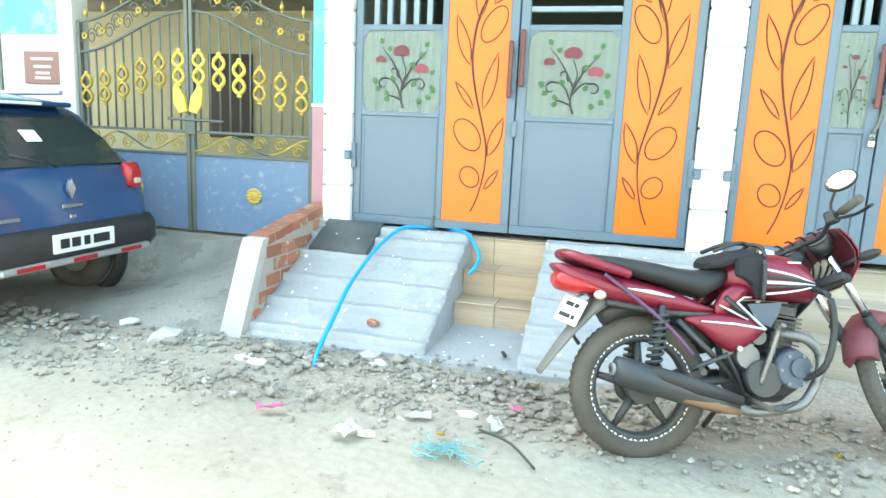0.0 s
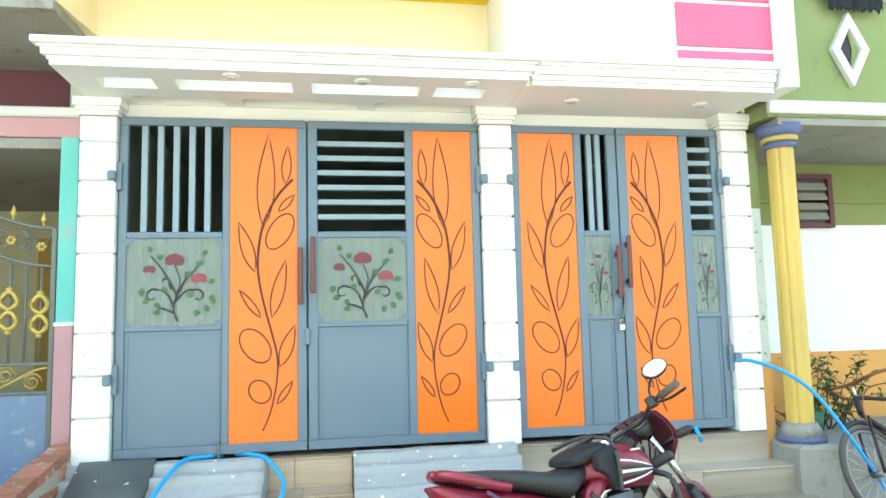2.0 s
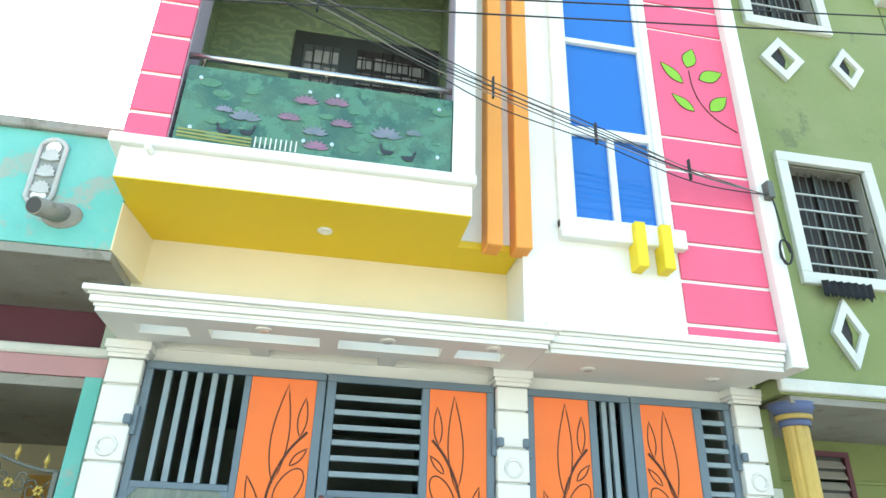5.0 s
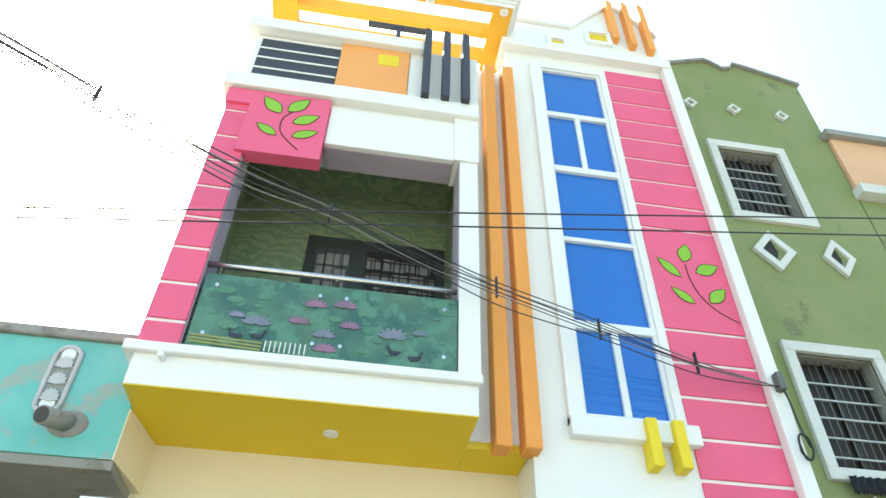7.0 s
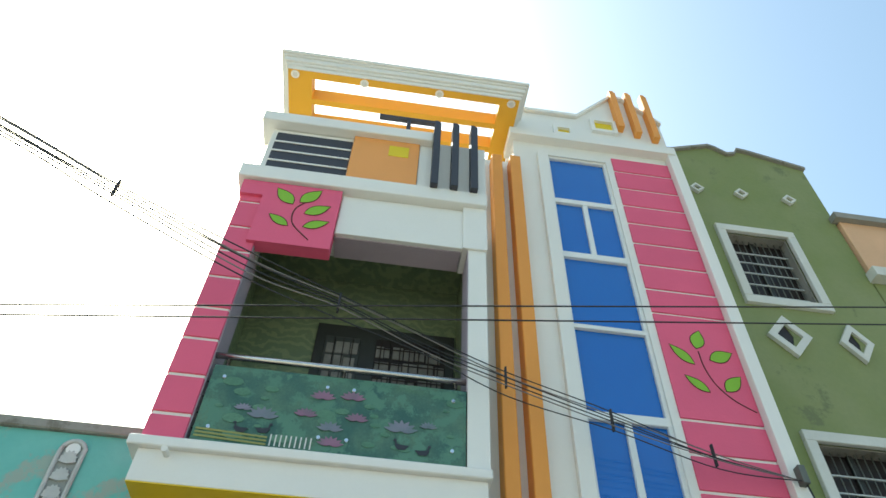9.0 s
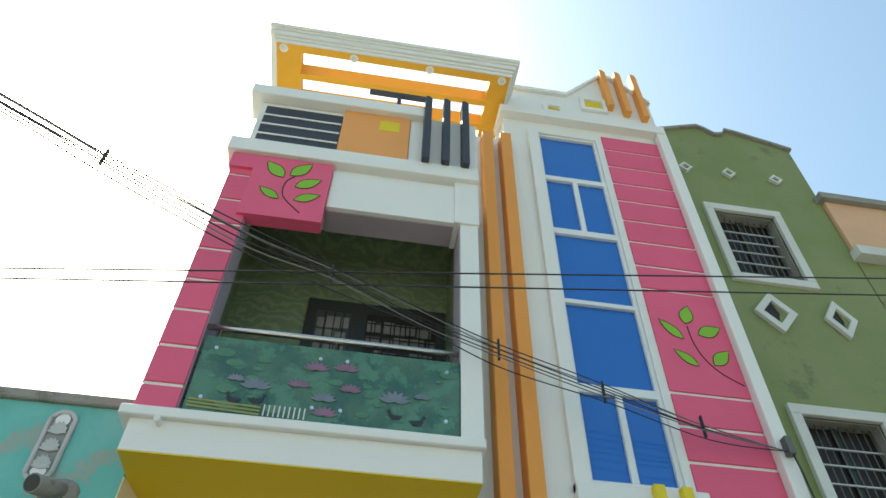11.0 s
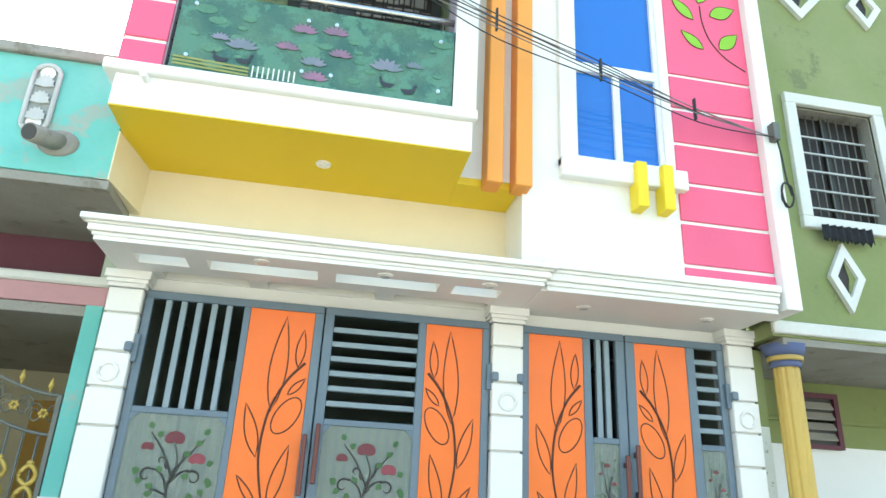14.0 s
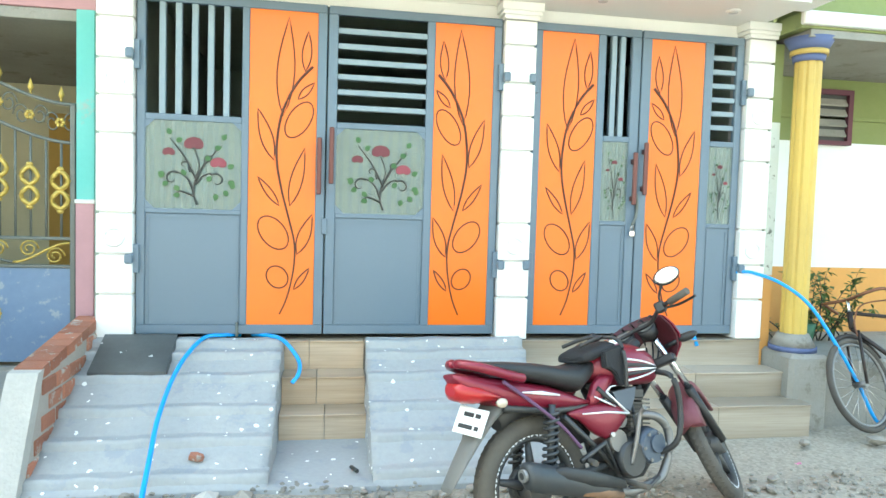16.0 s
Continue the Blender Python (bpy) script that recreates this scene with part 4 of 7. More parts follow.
def gate_leaf(x0, x1, orange, plain, hinge_right, upright, group):
    """One sheet-metal leaf. orange, plain: x ranges of the orange panel and of the barred and glazed side."""
    g = thing("gate_leaf", ((x0 + x1) / 2, 0.02, 0.66), "blue-grey sheet metal gate leaf with an orange leaf panel", "gate", group)
    a, b = x0 + 0.004, x1 - 0.004
    lo, hi = 0.66, 3.06
    fr = bmesh.new()
    for p in ((a, b, lo, lo + 0.068), (a, b, hi - 0.06, hi)):
        box(fr, p[0], p[1], -0.012, 0.035, p[2], p[3], bevel=0.005)
    xs = sorted([a, b, *orange, *plain])
    for p in ((xs[0], xs[1]), (xs[2], xs[3]), (xs[4], xs[5])):
        box(fr, p[0], p[1], -0.012, 0.035, lo + 0.068, hi - 0.06, bevel=0.005)
    box(fr, plain[0], plain[1], -0.01, 0.033, 2.18, 2.225, bevel=0.004)
    box(fr, plain[0], plain[1], -0.01, 0.033, 1.525, 1.56, bevel=0.004)
    part("frame", fr, STEEL_GREY, g)
    part("lower_sheet", cube(plain[0] - 0.001, plain[1] + 0.001, 0.0, 0.012, lo + 0.068, 1.526), STEEL_GREY, g)
    bead = bmesh.new()
    u0, u1 = plain[0] + 0.012, plain[1] - 0.012
    for p in ((u0, u1, 1.495, 1.512), (u0, u1, lo + 0.072, lo + 0.085), (u0, u0 + 0.014, lo + 0.085, 1.495), (u1 - 0.014, u1, lo + 0.085, 1.495)):
        box(bead, p[0], p[1], -0.006, 0.002, p[2], p[3])
    part("bead", bead, STEEL_GREY, g)
    panel_design(orange[0], orange[1], -0.004, lo + 0.068, hi - 0.06, hinge_right, g)
    glass_design(plain[0], plain[1], 0.0, 1.56, 2.18, g)
    for k in range(9 if plain[1] - plain[0] > 0.4 else 4):
        step = (plain[1] - plain[0]) / (9 if plain[1] - plain[0] > 0.4 else 4)
        part("rear_bar", cube(plain[0] + step * (k + 0.3), plain[0] + step * (k + 0.7), 0.03, 0.036, 1.56, 2.18, bevel=0), BAR_GREY, g)
    for cx, cz, sx, sz in ((plain[0], 2.18, 1, -1), (plain[1], 2.18, -1, -1), (plain[0], 1.56, 1, 1), (plain[1], 1.56, -1, 1)):
        if plain[1] - plain[0] > 0.4:
            part("corner_plate", slab(bmesh.new(), [(cx, cz), (cx + 0.06 * sx, cz), (cx, cz + 0.06 * sz)], -0.008, -0.002), STEEL_GREY, g)
    w = plain[1] - plain[0]
    if upright:
        n = 5 if w > 0.4 else 2
        for k in range(n):
            x = plain[0] + w * (k + 1) / (n + 1)
            part("bar", cube(x - 0.021, x + 0.021, 0.0, 0.042, 2.225, hi - 0.06, bevel=0.003), BAR_GREY, g)
    else:
        for k in range(6):
            z = 2.225 + 0.775 * (k + 1) / 7
            part("bar", cube(plain[0], plain[1], 0.0, 0.042, z - 0.02, z + 0.02, bevel=0.003), BAR_GREY, g)
    hx, s = (x1, 1) if hinge_right else (x0, -1)
    for z in (1.2, 2.62):
        bm = cube(min(hx - 0.03 * s, hx + 0.02 * s), max(hx - 0.03 * s, hx + 0.02 * s), -0.045, -0.01, z - 0.1, z + 0.1)
        h = part("hinge", bm, STEEL_GREY, g)
        part("pin", cube(min(hx, hx + 0.055 * s), max(hx, hx + 0.055 * s), -0.085, -0.045, z - 0.035, z + 0.035, bevel=0.01), STEEL_GREY, h)
    ex = x0 + 0.04 if hinge_right else x1 - 0.045
    dz = 0.06 if hinge_right else -0.02
    hd = part("handle", cube(ex - 0.017, ex + 0.017, -0.085, -0.06, 1.71 + dz, 2.12 + dz, bevel=0.006), HANDLE, g, "maroon bronze pull handle")
    for z in (1.76 + dz, 2.05 + dz):
        part("stub", cube(ex - 0.012, ex + 0.012, -0.06, -0.012, z - 0.02, z + 0.02), HANDLE, hd)
    return g


gate_leaf(0.0, 1.31, (0.762, 1.24), (0.062, 0.712), False, True, "garage gate leaves")
gate_leaf(1.312, 2.614, (2.1, 2.55), (1.385, 2.04), True, False, "garage gate leaves")
gate_leaf(2.87, 3.74, (2.93, 3.382), (3.445, 3.66), False, True, "entrance gate leaves")
gate_leaf(3.742, 4.625, (3.825, 4.28), (4.355, 4.56), True, False, "entrance gate leaves")
part("drop_bolt", tube(bmesh.new(), [(0.7, -0.02, 0.75), (0.7, -0.02, 0.585)], 0.01, 6), IRON, next(o for o in scene.objects if o.name == "gate_leaf"))
lock = thing("padlock", (3.7, -0.05, 1.5), "small steel padlock hanging from a chain on the gate", "padlock")
part("body", box(bmesh.new(), 3.678, 3.722, -0.07, -0.04, 1.44, 1.49, bevel=0.008), CHROME, lock)
part("shackle", tube(bmesh.new(), [(3.688, -0.055, 1.49), (3.69, -0.055, 1.525), (3.71, -0.055, 1.525), (3.712, -0.055, 1.49)], 0.006, 6), STAINLESS, lock)
part("chain", tube(bmesh.new(), smooth_line([(3.7, -0.05, 1.53), (3.73, -0.045, 1.6), (3.745, -0.03, 1.7), (3.73, -0.03, 1.78)]), 0.012, 6), IRON, lock)
part("latch", box(bmesh.new(), 1.29, 1.33, -0.035, -0.01, 1.4, 1.52, bevel=0.006), STEEL_GREY, next(o for o in scene.objects if o.name == "gate_leaf"))

# ---- forecourt: ramps, steps, brick side wall ----
def ramp_piece(x0, x1, name):
    """A cement car ramp with raised anti-slip ridges."""
    bm = bmesh.new()
    top = []
    y = -0.04
    def level(y):
        z = 0.625 + 0.53 * (y + 0.1)
        return min(z, 0.652)
    ys = [-0.062 - 0.012 * k for k in range(101)]
    nx = 18
    grid = []
    for yy in ys:
        row = []
        for i in range(nx + 1):
            x = x0 + (x1 - x0) * i / nx
            wob = 0.012 * noise.noise((x * 2, yy * 2, 1)) + 0.006 * noise.noise((x * 9, yy * 9, 5))
            edge = 0.012 * noise.noise((yy * 6, x0, 2)) if i in (0, nx) else 0
            row.append(bm.verts.new((x + edge, yy, max(level(yy + 0.012 * noise.noise((x * 3, 0, yy))) + wob, -0.04))))
        grid.append(row)
    for j in range(len(ys) - 1):
        for i in range(nx):
            bm.faces.new((grid[j][i], grid[j][i + 1], grid[j + 1][i + 1], grid[j + 1][i])).smooth = True
    for i, flip in ((0, False), (nx, True)):
        low = [bm.verts.new((r[i].co.x + (0.02 if flip else -0.02), r[i].co.y, -0.06)) for r in grid]
        for j in range(len(ys) - 1):
            f = (grid[j][i], grid[j + 1][i], low[j + 1], low[j])
            bm.faces.new(f if not flip else f[::-1])
    low = [bm.verts.new((v.co.x, v.co.y - 0.01, -0.08)) for v in grid[-1]]
    for i in range(nx):
        bm.faces.new((grid[-1][i], grid[-1][i + 1], low[i + 1], low[i]))
    ramp = tagged(part(name, bm, RAMP), "blue-grey ridged cement car ramp with paint specks", "ramp", "car ramps")
    for r in (-0.13, -0.246, -0.45, -0.71, -0.94, -1.18):
        ridge, rings = bmesh.new(), []
        for i in range(25):
            x = x0 - 0.004 + (x1 - x0 + 0.008) * i / 24
            yy = r + 0.014 * noise.noise((x * 2.5, r * 9, 0)) + 0.006 * noise.noise((x * 11, r * 9, 4))
            h = 0.042 + 0.01 * noise.noise((x * 7, r * 5, 8))
            row = []
            for dy, dz in ((0.07, -0.012), (0.03, 0.3), (0.0, 0.85), (-0.016, 1.0), (-0.03, 0.8), (-0.036, -0.6)):
                wob = 0.012 * noise.noise((x * 2, (yy + dy) * 2, 1))
                row.append(ridge.verts.new((x, yy + dy, level(yy + dy) + wob + h * dz)))
            rings.append(row)
        for a, b in zip(rings, rings[1:]):
            for q in range(5):
                ridge.faces.new((a[q], a[q + 1], b[q + 1], b[q])).smooth = True
        ridge.faces.new(rings[0])
        ridge.faces.new(rings[-1][::-1])
        bmesh.ops.recalc_face_normals(ridge, faces=ridge.faces)
        part("ridge", ridge, RAMP, ramp)
    return ramp


ramp_piece(-0.26, 1.03, "ramp")
ramp_piece(1.63, 2.8, "ramp")
granite = tagged(part("stone_slab", prism(bmesh.new(), [(-0.1, 0.61), (-0.1, 0.676), (-0.455, 0.492), (-0.455, 0.43)], "x", -0.17, 0.31), GRANITE), "polished black granite slab set in the ramp", "slab")


def flight(x0, x1, joints, mat, last, label, right=0.0):
    s = thing("steps", ((x0 + x1) / 2, -0.3, 0), label, "steps")
    rows = [(-0.06, 0.62, 0.41), (-0.3, 0.41, 0.215), (-0.54, 0.215, last)]
    for k, (y, z1, z0) in enumerate(rows):
        xr = x1 + right * k
        part("core", cube(x0, xr, y + 0.012, 0.0, z0 - 0.08, z1 - 0.014, bevel=0), MORTAR, s)
        cuts = [x0] + [j + 0.06 * k for j in joints if x0 < j + 0.06 * k < xr] + [xr]
        nexty = rows[k - 1][0] if k else 0.02
        for a, b in zip(cuts, cuts[1:]):
            part("riser_tile", cube(a + 0.002, b - 0.002, y, y + 0.012, z0 - (0.05 if k == 2 else 0), z1 - 0.012, bevel=0.001), mat, s)
            part("tread_tile", cube(a + 0.002, b - 0.002, y - 0.012, nexty, z1 - 0.012, z1 + 0.001, bevel=0.003), mat, s)
    return s


flight(1.04, 1.62, (1.22,), TILE, -0.02, "three wood-look tiled steps between the ramps")
flight(2.81, 4.86, (3.3, 4.1), GREY_TILE, -0.04, "grey wood-look tiled steps under the entrance gate", right=0.06)
part("landing", prism(bmesh.new(), [(-0.5, -0.1), (-0.5, 0.045), (-1.27, 0.015), (-1.3, -0.1)], "x", 1.0, 1.66), RAMP, None).name = "landing"
tagged(scene.objects["landing"], "smooth cement landing between the ramps", "landing")

wall = thing("brick_wall", (-0.31, -0.6, 0), "low sloping brick side wall with a plastered end", "wall")
core = [(-1.3, -0.06), (-0.98, 0.61), (0.05, 0.77), (0.05, -0.06)]
part("mortar", prism(bmesh.new(), core, "x", -0.39, -0.245), MORTAR, wall)
part("plaster_end", prism(bmesh.new(), [(-1.34, -0.06), (-1.05, 0.56), (-1.01, 0.625), (-0.93, 0.632), (-1.08, 0.3), (-1.25, -0.06)], "x", -0.4, -0.238), PLASTER, wall)
part("plaster_side", prism(bmesh.new(), [(-1.29, -0.06), (-0.97, 0.6), (0.05, 0.76), (0.05, -0.06)], "x", -0.402, -0.388), PLASTER, wall)
rng = random.Random(2)
for row in range(7):
    z0 = 0.06 + 0.105 * row
    for k in range(7):
        y0 = -1.16 + 0.205 * k + (0.1 if row % 2 else 0) + rng.uniform(-0.006, 0.006)
        y1 = min(y0 + 0.19, 0.04)
        top = 0.61 + 0.144 * (y0 + 1.06)
        front = -1.23 + 0.47 * (z0 + 0.06)
        if z0 + 0.085 > top - 0.03 or y0 < front or y1 - y0 < 0.05 or z0 + 0.08 < 0.58 + 0.53 * y0:
            continue
        part("brick", box(bmesh.new(), -0.3, -0.236 + rng.uniform(-0.003, 0.003), y0, y1, z0, z0 + 0.088, bevel=0.006), BRICK, wall)
for k in range(8):
    y0 = -0.95 + 0.125 * k
    z = 0.61 + 0.144 * (y0 + 1.06)
    part("brick", prism(bmesh.new(), [(y0, z - 0.05), (y0, z + 0.014), (y0 + 0.115, z + 0.03), (y0 + 0.115, z - 0.04)], "x", -0.39, -0.24 + rng.uniform(-0.004, 0.004)), BRICK, wall)

# ---- left neighbour ----
left = thing("neighbour_house", (-2.5, 1.0, 0), "low turquoise house with a maroon band and an iron gate", "house")
part("upper_wall", cube(-9, -0.212, -0.7, -0.3, 3.6, 4.47), TURQUOISE, left, "peeling turquoise parapet wall")
part("parapet_coping", cube(-9, -0.224, -0.74, -0.26, 4.47, 4.55, bevel=0.01), CONCRETE, left)
part("slab", cube(-9, -0.2, -0.69, -0.13, 3.53, 3.598), CONCRETE, left)
part("slab", cube(-9, -0.31, -0.13, 0.5, 3.53, 3.598), CONCRETE, left)
part("band_wall", cube(-9, -0.31, 0.42, 0.6, 2.9, 3.53), MAROON, left)
part("ledge", cube(-9, -0.29, 0.08, 0.42, 3.075, 3.15, bevel=0.015), DIRTY_WHITE, left)
part("fascia", cube(-9, -0.3, 0.11, 0.42, 2.93, 3.075), MAUVE, left)
part("ceiling_slab", cube(-9, -0.3, 0.13, 3.2, 2.85, 2.928), CONCRETE, left)
part("back_wall", cube(-9, -0.3, 3.0, 3.2, 0.3, 2.9), material("beige_porch_wall", (0.52, 0.48, 0.33), 0.8, stain=0.4), left)
part("side_wall", cube(-0.42, -0.3, 0.3, 3.1, 0.3, 2.9), material("beige_side_wall", (0.5, 0.46, 0.3), 0.8, stain=0.4), left)
part("porch_floor", cube(-9, -0.42, 0.14, 3.1, 0.1, 0.4), CONCRETE, left)
part("dark_window", cube(-3.4, -2.75, 2.96, 3.0, 1.2, 2.3), IRON_DARK, left)
part("dark_door", cube(-1.15, -0.75, 2.95, 3.0, 0.4, 2.4), TIMBER, left)
part("curtain", cube(-1.55, -1.2, 2.6, 2.66, 0.6, 2.5), CURTAIN, left)
part("post_lower", cube(-0.43, -0.31, 0.1, 0.3, 0.2, 1.58), MAUVE, left)
part("post_upper", cube(-0.425, -0.305, 0.1, 0.3, 1.6, 2.93), TURQUOISE, left)
part("post_band", cube(-0.435, -0.3, 0.09, 0.3, 1.575, 1.605), DIRTY_WHITE, left)
part("gate_post", cube(-3.02, -2.85, 0.1, 0.3, 0.0, 2.93), DIRTY_WHITE, left)
part("street_wall", cube(-4.0, -3.02, 0.16, 0.3, 0.0, 2.16), CLEAN_WHITE, left)
part("street_wall_top", cube(-4.0, -3.02, 0.15, 0.3, 2.16, 2.93), TURQUOISE, left)
signboard = thing("wall_sign", (-3.25, 0.15, 1.85), "small brown sign plate on the white wall", "sign")
part("plate", cube(-3.47, -3.04, 0.135, 0.158, 1.7, 2.0), SIGN_BROWN, signboard)
for k, (w, z) in enumerate(((0.26, 1.93), (0.2, 1.86), (0.16, 1.8), (0.18, 1.755))):
    part("text_bar", cube(-3.25 - w / 2, -3.25 + w / 2, 0.131, 0.136, z - 0.012, z + 0.012, bevel=0), DIRTY_WHITE, signboard)

# cast vent ornament and rain spout on the parapet
orn = thing("vent_ornament", (-0.75, -0.71, 4.13), "grey cast cement vent with scrolled shell work", "vent")
oval = [(-0.75 + 0.085 * math.cos(a) , 4.14 + (0.175 if math.sin(a) > 0 else -0.175) + 0.085 * math.sin(a)) for a in [k * math.tau / 20 for k in range(20)]]
part("rim", tube(bmesh.new(), [(x, -0.715, z) for x, z in oval], 0.018, 6, closed=True), VENT, orn)
part("plate", slab(bmesh.new(), oval, -0.708, -0.698), material("dark_vent_back", (0.3, 0.32, 0.31), 0.9), orn)
for k, z in enumerate((4.01, 4.14, 4.27)):
    rim = [(-0.75, z - 0.05)] + [(-0.75 + (0.066 - 0.012 * (q % 2)) * math.cos(math.pi * q / 14), z - 0.035 + (0.088 - 0.016 * (q % 2)) * math.sin(math.pi * q / 14)) for q in range(15)]
    shell = slab(bmesh.new(), rim, -0.728, -0.708)
    part("shell", shell, VENT, orn)
for z in (3.945, 4.335):
    part("opening", slab(bmesh.new(), [(-0.75 + 0.05 * math.cos(k * 0.63), z + 0.05 * math.sin(k * 0.63)) for k in range(10)], -0.718, -0.71), CLEAN_WHITE, orn)
spout = thing("rain_spout", (-0.61, -0.83, 3.78), "grey plastic rain spout sticking out of the wall", "pipe")
bm = bmesh.new()
tube(bm, [(-0.57, -0.69, 3.83), (-0.65, -0.94, 3.76)], 0.062, 14)
part("pipe", bm, CONCRETE, spout)
# the spout is solid: a black disc paints its shaded hollow
part("bore", tube(bmesh.new(), [(-0.649, -0.935, 3.761), (-0.6515, -0.944, 3.7588)], 0.053, 14), BLACK, spout)
part("cement_patch", ball(bmesh.new(), (-0.57, -0.7, 3.82), 0.14, 0.02, 0.1), CONCRETE, spout)

# iron gate of the left neighbour
GX0, GXM, GX1 = -2.84, -1.645, -0.44


def arch(x, lower=False):
    t = 1 - abs((x - GXM) / (GX1 - GXM))
    return (2.0 if lower else 2.27) + 0.36 * (0.5 - 0.5 * math.cos(math.pi * max(0, min(1, t))))


def iron_gate(x0, x1, y, flip):
    g = thing("iron_gate", ((x0 + x1) / 2, y, 0.42), "ornate iron gate leaf with gold ornaments over a worn blue sheet", "gate", "iron gate leaves")
    part("sheet", cube(x0 + 0.015, x1 - 0.015, y, y + 0.02, 0.43, 1.12), BLUE_SHEET, g, "scuffed blue sheet metal")
    for x in (x0 + 0.02, x1 - 0.02):
        part("stile", cube(x - 0.018, x + 0.018, y - 0.02, y + 0.03, 0.42, arch(x)), IRON, g)
    for z in (1.12, 1.32):
        part("rail", cube(x0, x1, y - 0.012, y + 0.02, z - 0.012, z + 0.012), IRON, g)
    xs = [x0 + (x1 - x0) * k / 16 for k in range(17)]
    part("arch_rail", tube(bmesh.new(), [(x, y, arch(x)) for x in xs], 0.014, 6), IRON, g)
    part("arch_rail", tube(bmesh.new(), [(x, y, arch(x, True)) for x in xs], 0.014, 6), IRON, g)
    n = 6
    for k in range(n):
        x = x0 + (x1 - x0) * (k + 0.5) / n
        for d in (0.0, 0.5):
            xb = x + d * (x1 - x0) / n
            if xb < x1 - 0.03:
                part("bar", tube(bmesh.new(), [(xb, y, 1.32), (xb, y, arch(xb, True))], 0.009, 6), IRON, g)
        zc = 1.66 + 0.22 * (0.5 - 0.5 * math.cos(math.pi * max(0, 1 - abs((x - GXM) / 1.2))))
        o = bmesh.new()
        for dz in (0.07, -0.07):
            ring = [(x + 0.043 * math.cos(a) * (1 + 0.25 * math.cos(2 * a)), y - 0.02, zc + dz + 0.062 * math.sin(a)) for a in [q * math.tau / 14 for q in range(14)]]
            tube(o, ring, 0.017, 6, closed=True)
        for dz in (0.15, 0.0, -0.15):
            ball(o, (x, y - 0.02, zc + dz), 0.026, 0.014, 0.018, 8, 5)
        # light put into colour: brighter gold by the meeting stiles, duller gold elsewhere
        part("ornament", o, BRIGHT_GOLD if (flip and k < 3) or (not flip and k == 5) else GOLD, g, "gold double-ring ornament")
        zm = (arch(x) + arch(x, True)) / 2
        fl = bmesh.new()
        for q in range(6):
            a = q * math.tau / 6
            ball(fl, (x + 0.022 * math.cos(a), y - 0.02, zm + 0.022 * math.sin(a)), 0.015, 0.01, 0.015, 6, 4)
        part("rosette", fl, GOLD, g)
        for sgn in (1, -1):
            sp = [(x + sgn * (0.1 - 0.07 * q / 16) * math.cos(q * 0.55) * 0.55 + sgn * 0.06, y, zm + (0.1 - 0.07 * q / 16) * math.sin(q * 0.55) * 0.8) for q in range(17)]
            part("scroll", tube(bmesh.new(), sp, 0.006, 5), IRON, g)
        sp = bmesh.new()
        tube(sp, [(x, y, arch(x)), (x, y, arch(x) + 0.05)], 0.008, 5)
        tube(sp, [(x, y, arch(x) + 0.03), (x, y, arch(x) + 0.06), (x, y, arch(x) + 0.12)], [0.006, 0.022, 0.002], 6)
        part("finial", sp, GOLD, g)
    m = 3
    for k in range(m):
        xa, xb = x0 + 0.04 + (x1 - x0 - 0.08) * k / m, x0 + 0.04 + (x1 - x0 - 0.08) * (k + 1) / m
        up = 1 if k % 2 else -1
        wave = [(xa + (xb - xa) * q / 12, y - 0.006, 1.22 + up * 0.07 * math.cos(math.pi * q / 12)) for q in range(13)]
        part("scroll", tube(bmesh.new(), wave, 0.009, 5), GOLD if k != 1 else IRON, g)
        for sgn, cx in ((1, xa + 0.1), (-1, xb - 0.1)):
            cz = 1.22 - sgn * up * 0.025
            sp = [(cx + (0.065 - 0.05 * q / 18) * math.cos(q * 0.6), y - 0.004, cz + (0.065 - 0.05 * q / 18) * math.sin(q * 0.6)) for q in range(19)]
            part("scroll", tube(bmesh.new(), sp, 0.007, 5), GOLD, g)
    fx = (x0 + x1) / 2 + (0.03 if flip else 0)
    fl = bmesh.new()
    for q in range(12):
        a = q * math.tau / 12
        ball(fl, (fx + 0.055 * math.cos(a), y - 0.006, 0.78 + 0.055 * math.sin(a)), 0.028, 0.012, 0.02, 8, 5)
    ball(fl, (fx, y - 0.008, 0.78), 0.05, 0.012, 0.05, 10, 6)
    part("medallion", fl, GOLD, g, "round gold flower medallion")
    return g


ga = iron_gate(GX0, GXM - 0.004, 0.15, False)
gb = iron_gate(GXM + 0.004, GX1, 0.15, True)
bm = bmesh.new()
for s in (1, -1):
    slab(bm, [(GXM + s * 0.01, 1.5), (GXM + s * 0.03, 1.62), (GXM + s * 0.12, 1.74), (GXM + s * 0.15, 1.7), (GXM + s * 0.14, 1.56), (GXM + s * 0.09, 1.48)][::s], 0.105, 0.13)
part("emblem", bm, BRIGHT_GOLD, gb, "bright yellow winged emblem at the meeting stiles")
bolt = bmesh.new()
tube(bolt, [(GXM - 0.2, 0.1, 1.43), (GXM + 0.36, 0.1, 1.42)], 0.012, 8)
box(bolt, GXM - 0.03, GXM + 0.07, 0.1, 0.14, 1.3, 1.46)
part("bolt", bolt, IRON, gb)
copy_thing(ga, pose(ga.location.x - 2.1, 0.16, 0.42))

